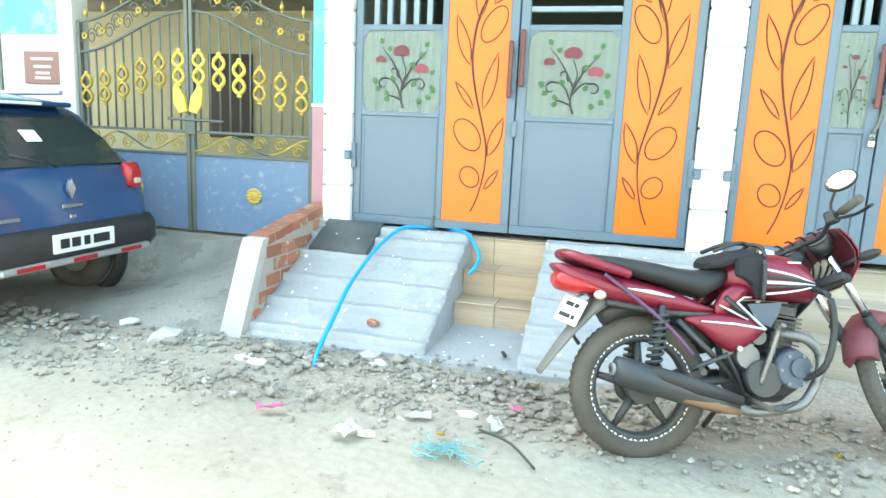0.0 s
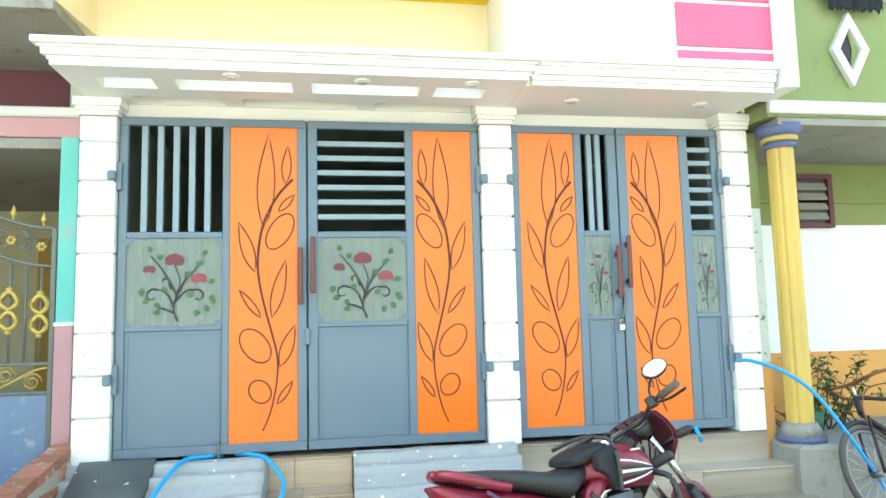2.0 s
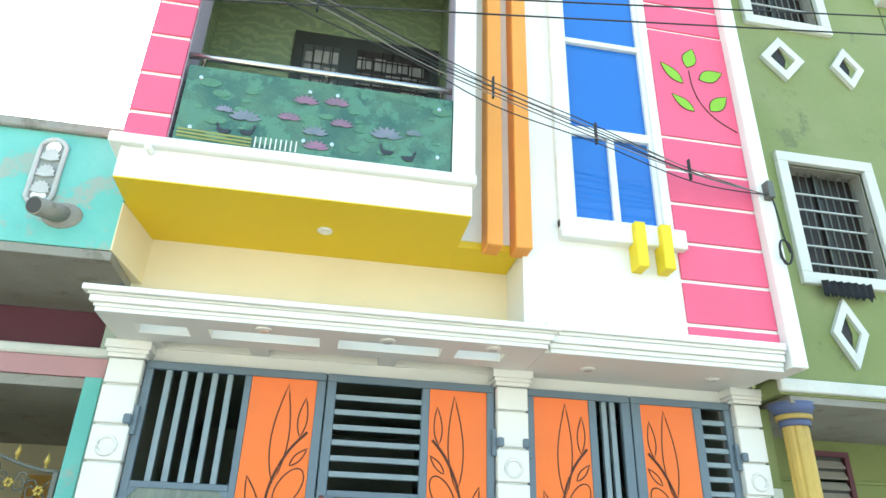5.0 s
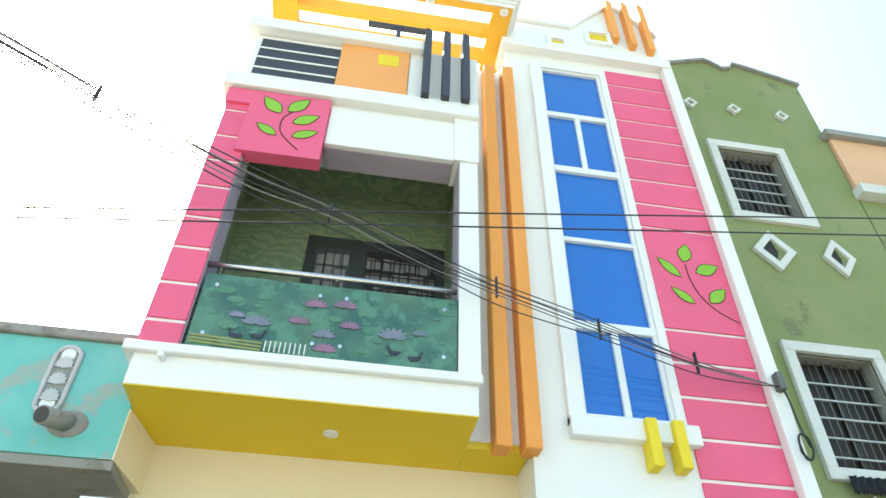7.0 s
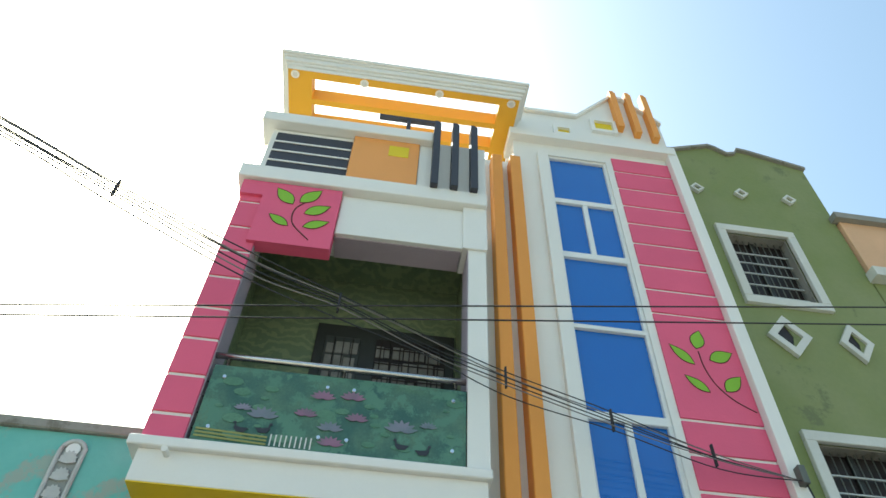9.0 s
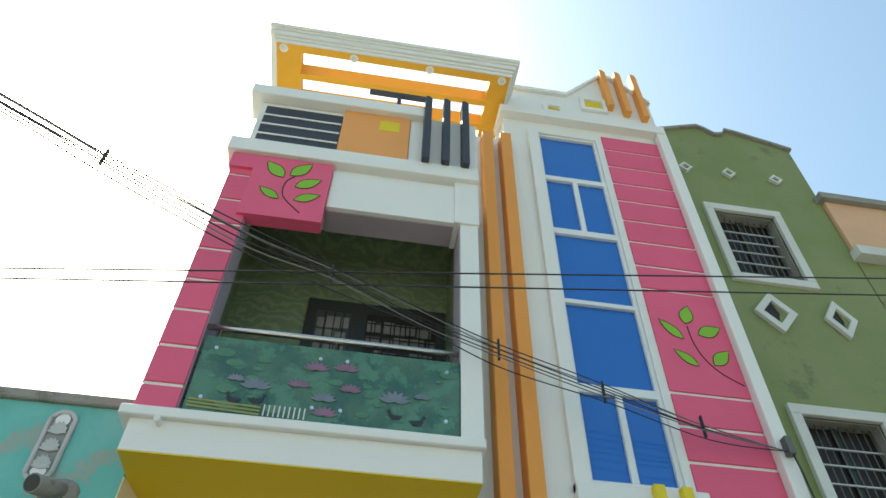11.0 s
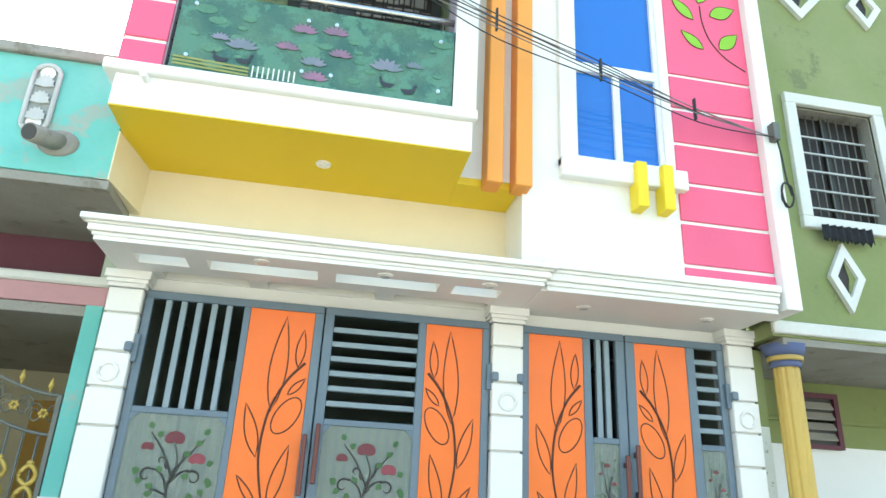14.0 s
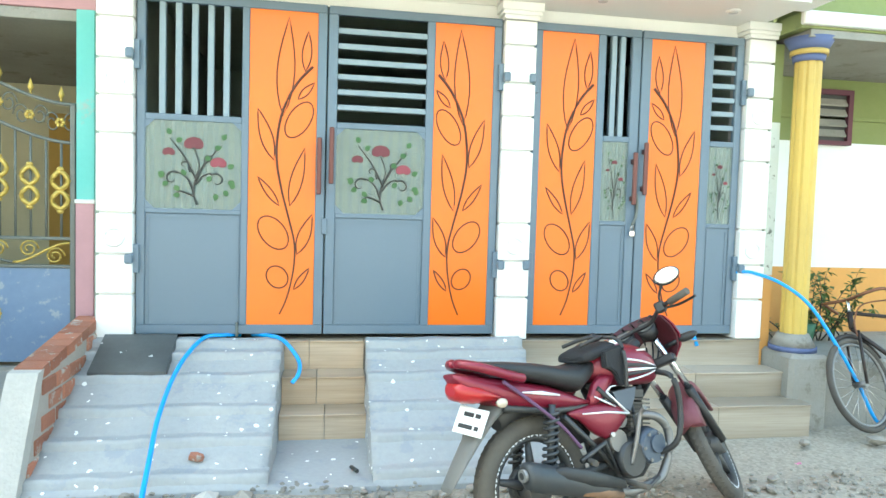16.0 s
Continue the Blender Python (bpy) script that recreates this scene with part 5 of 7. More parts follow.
# ---- right neighbour ----
right = thing("neighbour_house", (6.5, 1.0, 0), "olive green house with white window frames over an open porch", "house")
RY = -0.3
wins = [(5.42, 6.24, 4.2, 5.36), (5.42, 6.24, 7.23, 8.38)]
panels = [(4.9, wins[0][0], 3.2, 9.6), (wins[0][1], 7.1, 3.2, 9.6)]
panels += [(wins[0][0], wins[0][1], z0, z1) for z0, z1 in ((3.2, wins[0][2]), (wins[0][3], wins[1][2]), (wins[1][3], 9.6))]
for x0, x1, z0, z1 in panels:
    part("wall", cube(x0, x1, RY, 0.0, z0, z1, bevel=0), OLIVE, right, "olive green plaster wall")
crest = [(4.9, 9.6), (4.9, 10.06), (5.1, 10.1), (5.72, 10.34), (5.82, 10.3), (5.97, 10.18), (6.1, 10.22), (6.16, 10.34), (6.3, 10.32), (7.1, 10.06), (7.1, 9.6)]
part("parapet", slab(bmesh.new(), crest, RY, 0.0), OLIVE, right, "olive green parapet with a curved crest")
cop = bmesh.new()
pts = [(4.9, 10.06), (5.1, 10.1), (5.72, 10.34), (5.82, 10.3), (5.97, 10.18), (6.1, 10.22), (6.16, 10.34), (6.3, 10.32), (7.12, 10.06)]
for (xa, za), (xb, zb) in zip(pts, pts[1:]):
    slab(cop, [(xa, za), (xb, zb), (xb, zb + 0.05), (xa, za + 0.05)], RY - 0.05, 0.02)
part("coping", cop, CONCRETE, right)
part("side_wall", cube(6.95, 7.1, 0.0, 5.0, 3.2, 9.6), OLIVE, right)
for x0, x1, z0, z1 in wins:
    # dark sheet behind the bars stands for the unlit room
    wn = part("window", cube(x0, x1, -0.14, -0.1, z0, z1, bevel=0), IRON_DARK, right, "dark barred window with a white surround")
    fr = bmesh.new()
    d = 0.11
    for p in ((x0 - d, x1 + d, z1, z1 + d), (x0 - d, x1 + d, z0 - d, z0), (x0 - d, x0, z0, z1), (x1, x1 + d, z0, z1)):
        box(fr, p[0], p[1], RY - 0.05, RY + 0.02, p[2], p[3], bevel=0.006)
    part("window_frame", fr, DIRTY_WHITE, wn)
    rv = bmesh.new()
    box(rv, x1 - 0.012, x1, RY + 0.02, -0.14, z0, z1)
    box(rv, x0, x0 + 0.012, RY + 0.02, -0.14, z0, z1)
    box(rv, x0 + 0.012, x1 - 0.012, RY + 0.02, -0.14, z1 - 0.012, z1)
    part("reveal", rv, CONCRETE, wn)
    for k in range(10):
        x = x0 + (x1 - x0) * (k + 0.5) / 10
        part("bar", tube(bmesh.new(), [(x, -0.19, z0), (x, -0.19, z1)], 0.007, 5), IRON, wn)
    for z in (0.14, 0.3, 0.47, 0.63, 0.78):
        part("cross_bar", cube(x0, x1, -0.203, -0.187, z0 + (z1 - z0) * z - 0.007, z0 + (z1 - z0) * z + 0.007, bevel=0), VENT, wn)
    part("shutter_stile", cube((x0 + x1) / 2 - 0.03, (x0 + x1) / 2 + 0.03, -0.17, -0.14, z0, z1), TIMBER, wn)


def diamond(cx, cz, w, h, small=False):
    # the large vents' shaded hole is a dark plate on the wall
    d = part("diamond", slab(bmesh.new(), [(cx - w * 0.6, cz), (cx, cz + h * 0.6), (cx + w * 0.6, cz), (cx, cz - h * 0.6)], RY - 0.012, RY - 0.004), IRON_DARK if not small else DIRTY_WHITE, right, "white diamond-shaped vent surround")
    fr = bmesh.new()
    c = [(-1, 0), (0, 1), (1, 0), (0, -1)]
    for (ax, az), (bx, bz) in zip(c, c[1:] + c[:1]):
        slab(fr, [(cx + ax * w, cz + az * h), (cx + bx * w, cz + bz * h), (cx + bx * w * 0.58, cz + bz * h * 0.58), (cx + ax * w * 0.58, cz + az * h * 0.58)], RY - 0.05, RY - 0.003)
    part("diamond_frame", fr, DIRTY_WHITE, d)
    part("inner_ledge", slab(bmesh.new(), [(cx, cz + h * 0.58), (cx + w * 0.58, cz), (cx, cz - h * 0.58), (cx + w * 0.2, cz)], RY - 0.02, RY - 0.008), OLIVE, d)


diamond(5.65, 3.655, 0.17, 0.315)
diamond(5.645, 6.665, 0.25, 0.285)
diamond(6.41, 6.675, 0.19, 0.27)
for cx in (5.27, 5.89, 6.57):
    diamond(cx, 9.23, 0.1, 0.1, small=True)
part("porch_slab", cube(4.87, 9.5, -0.34, 1.2, 3.08, 3.2), OLIVE, right)
part("slab_edge", cube(4.86, 9.5, -0.38, -0.33, 3.1, 3.205, bevel=0.01), DIRTY_WHITE, right)
part("porch_ceiling", cube(4.96, 9.5, -0.33, 1.1, 3.02, 3.08), CONCRETE, right)
for z0, z1, m, nm in ((0.0, 1.15, OCHRE, "dado"), (1.15, 2.4, CLEAN_WHITE, "porch_wall"), (2.4, 3.03, OLIVE, "porch_frieze")):
    part(nm, cube(4.9, 9.5, 1.0, 1.2, z0, z1, bevel=0), m, right)
part("frieze_ledge", cube(4.9, 9.5, 0.97, 1.0, 2.62, 2.65), OLIVE, right)
part("side_return", cube(4.87, 4.96, -0.03, 1.0, 1.15, 2.4), PEELED, right, "peeling whitewashed return wall")
part("side_return", cube(4.87, 4.962, -0.03, 1.0, 0.0, 1.15), OCHRE, right)
part("side_return", cube(4.87, 4.961, -0.03, 1.0, 2.4, 3.03), OLIVE, right)
part("stained_patch", cube(4.96, 5.55, 0.992, 1.0, 1.15, 2.4, bevel=0), PEELED, right)
vent = part("vent_window", cube(6.02, 6.42, 0.97, 1.0, 2.4, 2.87), TIMBER, right, "louvred wooden vent window")
for k in range(4):
    z = 2.46 + 0.1 * k
    part("slat", prism(bmesh.new(), [(0.93, z), (0.94, z - 0.012), (0.99, z + 0.07), (0.98, z + 0.08)], "x", 6.06, 6.38), CONCRETE, vent)
vf = bmesh.new()
for p in ((6.0, 6.44, 2.86, 2.91), (6.0, 6.44, 2.37, 2.41), (6.0, 6.05, 2.41, 2.86), (6.39, 6.44, 2.41, 2.86)):
    box(vf, p[0], p[1], 0.93, 1.0, p[2], p[3])
part("vent_frame", vf, MAROON, vent)
# porch column: fluted, yellow, blue capital
YCOL = material("yellow_column_paint", (0.62, 0.43, 0.1), 0.6, grain=0.1, stain=0.7, scale=22, tint=(0.42, 0.3, 0.1))
BLUE_CAP = material("blue_capital_paint", (0.1, 0.13, 0.26), 0.7, stain=0.4)
colm = part("column", bmesh.new(), YCOL, right, "fluted yellow porch column with a blue capital")
bm = bmesh.new()
n, cx, cy = 32, 5.075, -0.17
rings = []
for z in (0.68, 1.2, 2.0, 2.92):
    rings.append([bm.verts.new((cx + (0.1 - 0.01 * (k % 4 == 0)) * math.cos(k * math.tau / n), cy + (0.1 - 0.01 * (k % 4 == 0)) * math.sin(k * math.tau / n), z)) for k in range(n)])
for a, b in zip(rings, rings[1:]):
    for k in range(n):
        bm.faces.new((a[k], a[(k + 1) % n], b[(k + 1) % n], b[k]))
bm.to_mesh(colm.data)
bm.free()
for z0, z1, r0, r1, m in ((2.86, 2.91, 0.115, 0.125, BLUE_CAP), (2.91, 2.95, 0.14, 0.14, YCOL), (2.95, 3.04, 0.135, 0.185, BLUE_CAP), (0.56, 0.6, 0.18, 0.18, BLUE_CAP), (0.6, 0.7, 0.17, 0.115, CONCRETE)):
    part("capital_ring", drum(bmesh.new(), (cx, cy, 0), r0, z0, z1, "z", 24, r1), m, colm)
part("plinth", cube(4.9, 5.24, -0.4, 1.0, -0.1, 0.56, bevel=0.03), CONCRETE, right)
part("porch_base", cube(5.2, 9.5, -0.3, 1.0, -0.1, 0.5, bevel=0.02), CONCRETE, right)
# projecting rooms farther along
part("bay", cube(7.12, 9.5, -0.35, 1.5, 7.9, 8.85), material("peach_paint", (0.72, 0.44, 0.26), 0.8, stain=0.3), right)
part("bay_edge", cube(7.04, 9.6, -0.43, 1.5, 8.85, 8.96), CONCRETE, right)
part("bay_lower", cube(7.12, 9.5, -0.3, 1.5, 6.0, 7.75), OLIVE, right)
part("bay_ledge", cube(7.08, 9.6, -0.45, 1.5, 7.75, 7.9), DIRTY_WHITE, right)
rag = bmesh.new()
folds = []
for k in range(41):
    x = 5.44 + 0.5 * k / 40
    low = 3.975 + 0.035 * noise.noise((k * 0.9, 0, 0)) - 0.02 * (k % 2)
    folds.append([rag.verts.new((x, RY - 0.09 + 0.014 * math.sin(k * 1.1) + 0.012 * noise.noise((k * 0.5, q, 2)), 4.11 + 0.012 * noise.noise((k * 0.4, 5, 0)) + (low - 4.11) * q / 4)) for q in range(5)])
for a, b in zip(folds, folds[1:]):
    for q in range(4):
        rag.faces.new((a[q], a[q + 1], b[q + 1], b[q])).smooth = True
bmesh.ops.solidify(rag, geom=list(rag.faces), thickness=0.012)
tagged(part("rag", rag, material("dark_rag_cloth", (0.06, 0.065, 0.075), 0.9, grain=0.4, scale=60)), "ragged dark cloth hung under a window", "cloth")

# ---- overhead cables ----
bundle = thing("cable_bundle", (4.85, -0.72, 4.72), "bundle of slack black service cables strapped to the house corner", "cable")
base = [(-7.5, -2.8, 8.9), (-4.6, -2.35, 7.55), (-1.94, -1.9, 6.48), (-0.95, -1.74, 6.1), (0.22, -1.54, 5.63), (0.96, -1.41, 5.44), (1.68, -1.28, 5.24), (2.33, -1.17, 5.08), (3.21, -1.01, 4.9), (4.07, -0.87, 4.77), (4.83, -0.75, 4.72)]
rng = random.Random(5)
for k in range(6):
    ph = rng.uniform(0, 6)
    pts = []
    for i, p in enumerate(base):
        knot = (1.0, 1.0, 1.0, 0.85, 1.1, 0.9, 1.1, 0.8, 0.85, 0.6, 0.3)[i]
        pts.append((p[0], p[1] + 0.025 * k, p[2] + knot * (0.025 * math.sin(ph + i * 1.9) + (k - 2.5) * 0.062) - (0.07 if k == 0 else 0.0) * math.sin(i * 1.57) ** 2))
    part("cable", tube(bmesh.new(), smooth_line(pts, 6), [0.009 - 0.0042 * min(1, q / 36) for q in range(61)], 6), CABLE_GREY if k in (1, 4) else CABLE, bundle)
for i in (3, 5, 7, 8, 9):
    p = base[i]
    part("spacer", cube(p[0] - 0.008, p[0] + 0.008, p[1] + 0.03, p[1] + 0.065, p[2] - 0.1, p[2] + 0.1), CABLE, bundle)
part("bracket", cube(4.8, 4.86, -0.78, -0.7, 4.64, 4.8), IRON, bundle)
coil = [(4.87 + 0.05 * math.cos(k * 0.7), -0.73 - 0.004 * (k % 5), 4.15 + 0.11 * math.sin(k * 0.7)) for k in range(27)]
part("coil", tube(bmesh.new(), smooth_line([(4.84, -0.74, 4.7), (4.86, -0.75, 4.5), (4.88, -0.74, 4.3), *coil], 3), 0.008, 5), CABLE, bundle)
for (a, b) in (((-5.9, -2.5, 3.29), (9.77, -2.5, 5.73)), ((-5.8, -2.48, 3.34), (9.62, -2.48, 5.49))):
    mid = [tuple(a[i] + (b[i] - a[i]) * q / 10 for i in range(3)) for q in range(11)]
    w = thing("street_wire", mid[5], "thin black street wire", "cable", "street wires")
    part("wire", tube(bmesh.new(), mid, 0.0052, 5), CABLE, w)
w = thing("street_wire", (6, 2, 10.3), "thin black wire above the roofs", "cable", "street wires")
part("wire", tube(bmesh.new(), [(5.2, 1.5, 11.3), (9.5, 1.5, 11.6)], 0.011, 5), CABLE, w)

# ---- hoses ----
hose = thing("garden_hose", (0.5, -0.6, 0.3), "bright blue plastic hose running from under the gate", "hose", "blue hoses")
part("tube", tube(bmesh.new(), smooth_line([(0.45, -1.6, -0.02), (0.43, -1.5, 0.06), (0.4, -1.2, 0.2), (0.38, -0.95, 0.33), (0.38, -0.6, 0.47), (0.42, -0.35, 0.58), (0.5, -0.14, 0.66), (0.62, -0.03, 0.655), (0.72, 0.05, 0.645)], 8), 0.0145, 10), HOSE, hose)
part("tube", tube(bmesh.new(), smooth_line([(0.8, 0.05, 0.645), (0.92, -0.04, 0.655), (1.02, -0.14, 0.65), (1.1, -0.25, 0.6), (1.16, -0.32, 0.52), (1.16, -0.42, 0.46), (1.12, -0.46, 0.41)], 8), 0.0145, 10), HOSE, hose)
hose2 = thing("garden_hose", (5.2, -0.3, 0.8), "bright blue plastic hose arching from the gate edge", "hose", "blue hoses")
part("tube", tube(bmesh.new(), smooth_line([(4.62, -0.02, 1.165), (4.66, -0.08, 1.18), (4.72, -0.15, 1.175), (4.85, -0.3, 1.11), (5.01, -0.42, 0.96), (5.2, -0.48, 0.68), (5.41, -0.5, 0.36), (5.56, -0.53, 0.08), (5.7, -0.56, 0.01)], 8), 0.0135, 10), HOSE, hose2)
part("end", tube(bmesh.new(), [(4.27, -0.03, 0.68), (4.3, -0.06, 0.57)], 0.018, 8), HOSE, hose2)

# ---- plant behind the column ----
plant = thing("potted_plant", (5.75, 0.5, 0.5), "straggly green shrub in a small pot by the porch wall", "plant")
part("pot", drum(bmesh.new(), (5.62, 0.45, 0), 0.1, 0.49, 0.68, "z", 14, 0.13), material("green_pot", (0.03, 0.12, 0.06), 0.5), plant)
rng = random.Random(9)
leaves = bmesh.new()
for k in range(16):
    x0 = rng.uniform(5.35, 6.1)
    pts = [Vector((x0, 0.5, 0.5))]
    d = Vector((rng.uniform(-0.4, 0.5), rng.uniform(-0.35, 0.2), 1)).normalized()
    for q in range(8):
        d = (d + Vector((rng.uniform(-0.35, 0.35), rng.uniform(-0.25, 0.25), -0.05))).normalized()
        pts.append(pts[-1] + d * rng.uniform(0.06, 0.11))
    part("stem", tube(bmesh.new(), pts, [0.008 - 0.0008 * i for i in range(len(pts))], 5), TIMBER, plant)
    for p in pts[2:]:
        for q in range(4):
            a = Vector((rng.uniform(-1, 1), rng.uniform(-1, 0.6), rng.uniform(-0.4, 0.6))).normalized()
            s = a.cross(Vector((0, 0, 1))).normalized()
            ln = rng.uniform(0.05, 0.11)
            pt = [p, p + a * ln * 0.5 + s * ln * 0.22, p + a * ln + Vector((0, 0, -0.02)), p + a * ln * 0.5 - s * ln * 0.22]
            vs = [leaves.verts.new(v) for v in pt]
            leaves.faces.new(vs)
tagged(part("foliage", leaves, LEAF, plant), kind="stuff")


def to_metres():
    """Brings the drawn site to metres."""
    for me in list(bpy.data.meshes):
        me.transform(Matrix.Scale(UNIT, 4))
    for ob in list(scene.objects):
        if ob.type in ("MESH", "EMPTY"):
            ob.location *= UNIT
            inv = ob.matrix_parent_inverse.copy()
            inv.translation *= UNIT
            ob.matrix_parent_inverse = inv


to_metres()

# ==== loose things, in metres ====
def loft(bm, rows, sides=16, power=2.6):
    """Rows of (x, y centre, z centre, half width, half height): rounded cross sections along x."""
    rings = []
    for x, yc, zc, hw, hh in rows:
        ring = []
        for k in range(sides):
            a = math.tau * k / sides
            c, s = math.cos(a), math.sin(a)
            ring.append(bm.verts.new((x, yc + hw * math.copysign(abs(c) ** (2 / power), c), zc + hh * math.copysign(abs(s) ** (2 / power), s))))
        rings.append(ring)
    for a, b in zip(rings, rings[1:]):
        for k in range(sides):
            bm.faces.new((a[k], a[(k + 1) % sides], b[(k + 1) % sides], b[k])).smooth = True
    bm.faces.new(rings[0])
    bm.faces.new(rings[-1][::-1])
    bmesh.ops.recalc_face_normals(bm, faces=bm.faces)
    return bm


def torus(bm, c, big, small, sides=40, ring=10, squash=1.0):
    """A tyre-like ring about the y axis."""
    grid = []
    for i in range(sides):
        a = math.tau * i / sides
        row = []
        for j in range(ring):
            b = math.tau * j / ring
            r = big + small * math.cos(b)
            row.append(bm.verts.new((c[0] + r * math.cos(a), c[1] + small * squash * math.sin(b), c[2] + r * math.sin(a))))
        grid.append(row)
    for i in range(sides):
        for j in range(ring):
            bm.faces.new((grid[i][j], grid[(i + 1) % sides][j], grid[(i + 1) % sides][(j + 1) % ring], grid[i][(j + 1) % ring])).smooth = True
    return bm


def turned(bm, m):
    bmesh.ops.transform(bm, matrix=m, verts=bm.verts)
    return bm


def motorcycle():
    mc = thing("motorcycle", (0, 0, 0), "dusty maroon commuter motorcycle parked on its side stand", "motorcycle")
    R, base = 0.305, 1.21
    pivot, axis = Vector((0.75, 0, 0.945)), Vector((-0.58, 0, 0.815)).normalized()
    turn = Matrix.Translation(pivot) @ Matrix.Rotation(radians(38), 4, axis) @ Matrix.Translation(-pivot)
    steer = Matrix.Translation((0.08, 0.07, -0.035)) @ turn

    def wheel(x, m, wide):
        tyre = part("wheel", turned(torus(bmesh.new(), (x, 0, R), R - wide, wide, 56, 12, 0.95), m), RUBBER, mc, "alloy wheel with a dusty tyre")
        part("rim", turned(torus(bmesh.new(), (x, 0, R), R - wide * 1.95, 0.02, 48, 8, 1.5), m), ENGINE, tyre)
        tape = bmesh.new()
        for k in range(60):
            a = math.tau * k / 60
            for s in (1, -1):
                r = R - wide * 1.95 + 0.012
                box(tape, -0.0035, 0.0035, -0.001, 0.001, -0.008, 0.008)
                bmesh.ops.transform(tape, matrix=Matrix.Translation((x + r * math.cos(a), s * 0.031, R + r * math.sin(a))) @ Matrix.Rotation(-a + 0.5 * (-1) ** k, 4, "Y"), verts=tape.verts[-8:])
        tagged(part("rim_tape", turned(tape, m), DECAL_WHITE, tyre, "white zigzag rim tape"), kind="stuff")
        for k in range(5):
            a = math.tau * k / 5 + 0.35
            sp = tube(bmesh.new(), [(x + 0.04 * math.cos(a), 0, R + 0.04 * math.sin(a)), (x + (R - 2.1 * wide) * math.cos(a), 0, R + (R - 2.1 * wide) * math.sin(a))], [0.024, 0.013], 8)
            part("spoke", turned(sp, m), ENGINE, tyre)
        part("hub", turned(drum(bmesh.new(), (x, 0, R), 0.065, -0.06, 0.06, "y", 20), m), ENGINE, tyre)
        tread = bmesh.new()
        for k in range(60):
            a = math.tau * k / 60
            for s in (1, -1):
                box(tread, -0.007, 0.007, -0.008, 0.008, -0.004, 0.004)
                bmesh.ops.transform(tread, matrix=Matrix.Translation((x + (R - 0.0048) * math.cos(a), s * 0.009, R + (R - 0.0048) * math.sin(a))) @ Matrix.Rotation(-a + math.pi / 2, 4, "Y") @ Matrix.Rotation(0.5 * s, 4, "Z"), verts=tread.verts[-8:])
        tagged(part("tread", turned(tread, m), RUBBER, tyre), kind="stuff")

    I = Matrix.Identity(4)
    wheel(0.0, I, 0.048)
    wheel(base, turn, 0.04)
    part("drum_brake", drum(bmesh.new(), (0, 0, R), 0.085, 0.03, 0.07, "y", 20), ENGINE, mc)
    # swing arm, shocks, frame
    for s in (1, -1):
        part("swing_arm", tube(bmesh.new(), [(0, 0.085 * s, R), (0.4, 0.08 * s, R + 0.05)], 0.018, 8), ENGINE, mc)
        sh = part("shock_absorber", tube(bmesh.new(), [(0.0, 0.12 * s, R + 0.03), (0.05, 0.125 * s, 0.66)], 0.016, 8), ENGINE, mc)
        spring = [(0.006 + 0.042 * q / 90 + 0.03 * math.cos(q * 0.62), 0.12 * s + 0.03 * math.sin(q * 0.62), R + 0.08 + 0.24 * q / 90) for q in range(91)]
        part("spring", tube(bmesh.new(), spring, 0.008, 5), ENGINE, sh)
        part("frame_tube", tube(bmesh.new(), smooth_line([(-0.18, 0.08 * s, 0.67), (0.08, 0.09 * s, 0.63), (0.34, 0.085 * s, 0.6), (0.42, 0.08 * s, 0.4), (0.45, 0.08 * s, 0.24)]), 0.016, 8), ENGINE, mc)
        part("rear_brace", tube(bmesh.new(), [(0.12, 0.11 * s, 0.6), (0.26, 0.11 * s, 0.47), (0.4, 0.1 * s, 0.33)], 0.013, 6), ENGINE, mc)
    part("down_tube", tube(bmesh.new(), [(0.74, 0, 0.84), (0.69, 0, 0.55), (0.64, 0, 0.3)], 0.022, 8), ENGINE, mc)
    part("backbone", tube(bmesh.new(), [(0.74, 0, 0.88), (0.36, 0, 0.68)], 0.025, 8), ENGINE, mc)
    # engine
    block = Matrix.Translation((0.6, 0, 0.41)) @ Matrix.Rotation(radians(8), 4, "Y")
    part("crankcase", loft(bmesh.new(), [(0.4, 0, 0.35, 0.07, 0.06), (0.45, 0, 0.35, 0.11, 0.1), (0.6, 0, 0.35, 0.12, 0.11), (0.69, 0, 0.36, 0.08, 0.07)], 14), ENGINE, mc)
    cover = part("engine_cover", drum(bmesh.new(), (0.62, 0, 0.4), 0.075, -0.155, -0.1, "y", 22, 0.09), ENGINE_BLUE, mc, "blue-grey round engine cover")
    part("cover_cap", drum(bmesh.new(), (0.635, 0, 0.41), 0.042, -0.168, -0.15, "y", 18), ENGINE_BLUE, cover)
    for k in range(6):
        a = math.tau * k / 6
        part("bolt", drum(bmesh.new(), (0.62 + 0.066 * math.cos(a), 0, 0.4 + 0.066 * math.sin(a)), 0.008, -0.162, -0.15, "y", 8), ALLOY, cover)
    part("clutch_cover", drum(bmesh.new(), (0.49, 0, 0.36), 0.075, -0.145, -0.09, "y", 20, 0.085), ENGINE, mc)
    part("sprocket_cover", drum(bmesh.new(), (0.43, 0, 0.45), 0.05, -0.12, -0.08, "y", 16), ALLOY, mc)
    part("cylinder", turned(box(bmesh.new(), -0.05, 0.05, -0.065, 0.065, 0, 0.2, 0.01), block), ENGINE, mc)
    for k in range(9):
        part("cooling_fin", turned(box(bmesh.new(), -0.066, 0.066, -0.088, 0.088, 0.05 + 0.019 * k, 0.057 + 0.019 * k), block), ENGINE_FIN, mc)
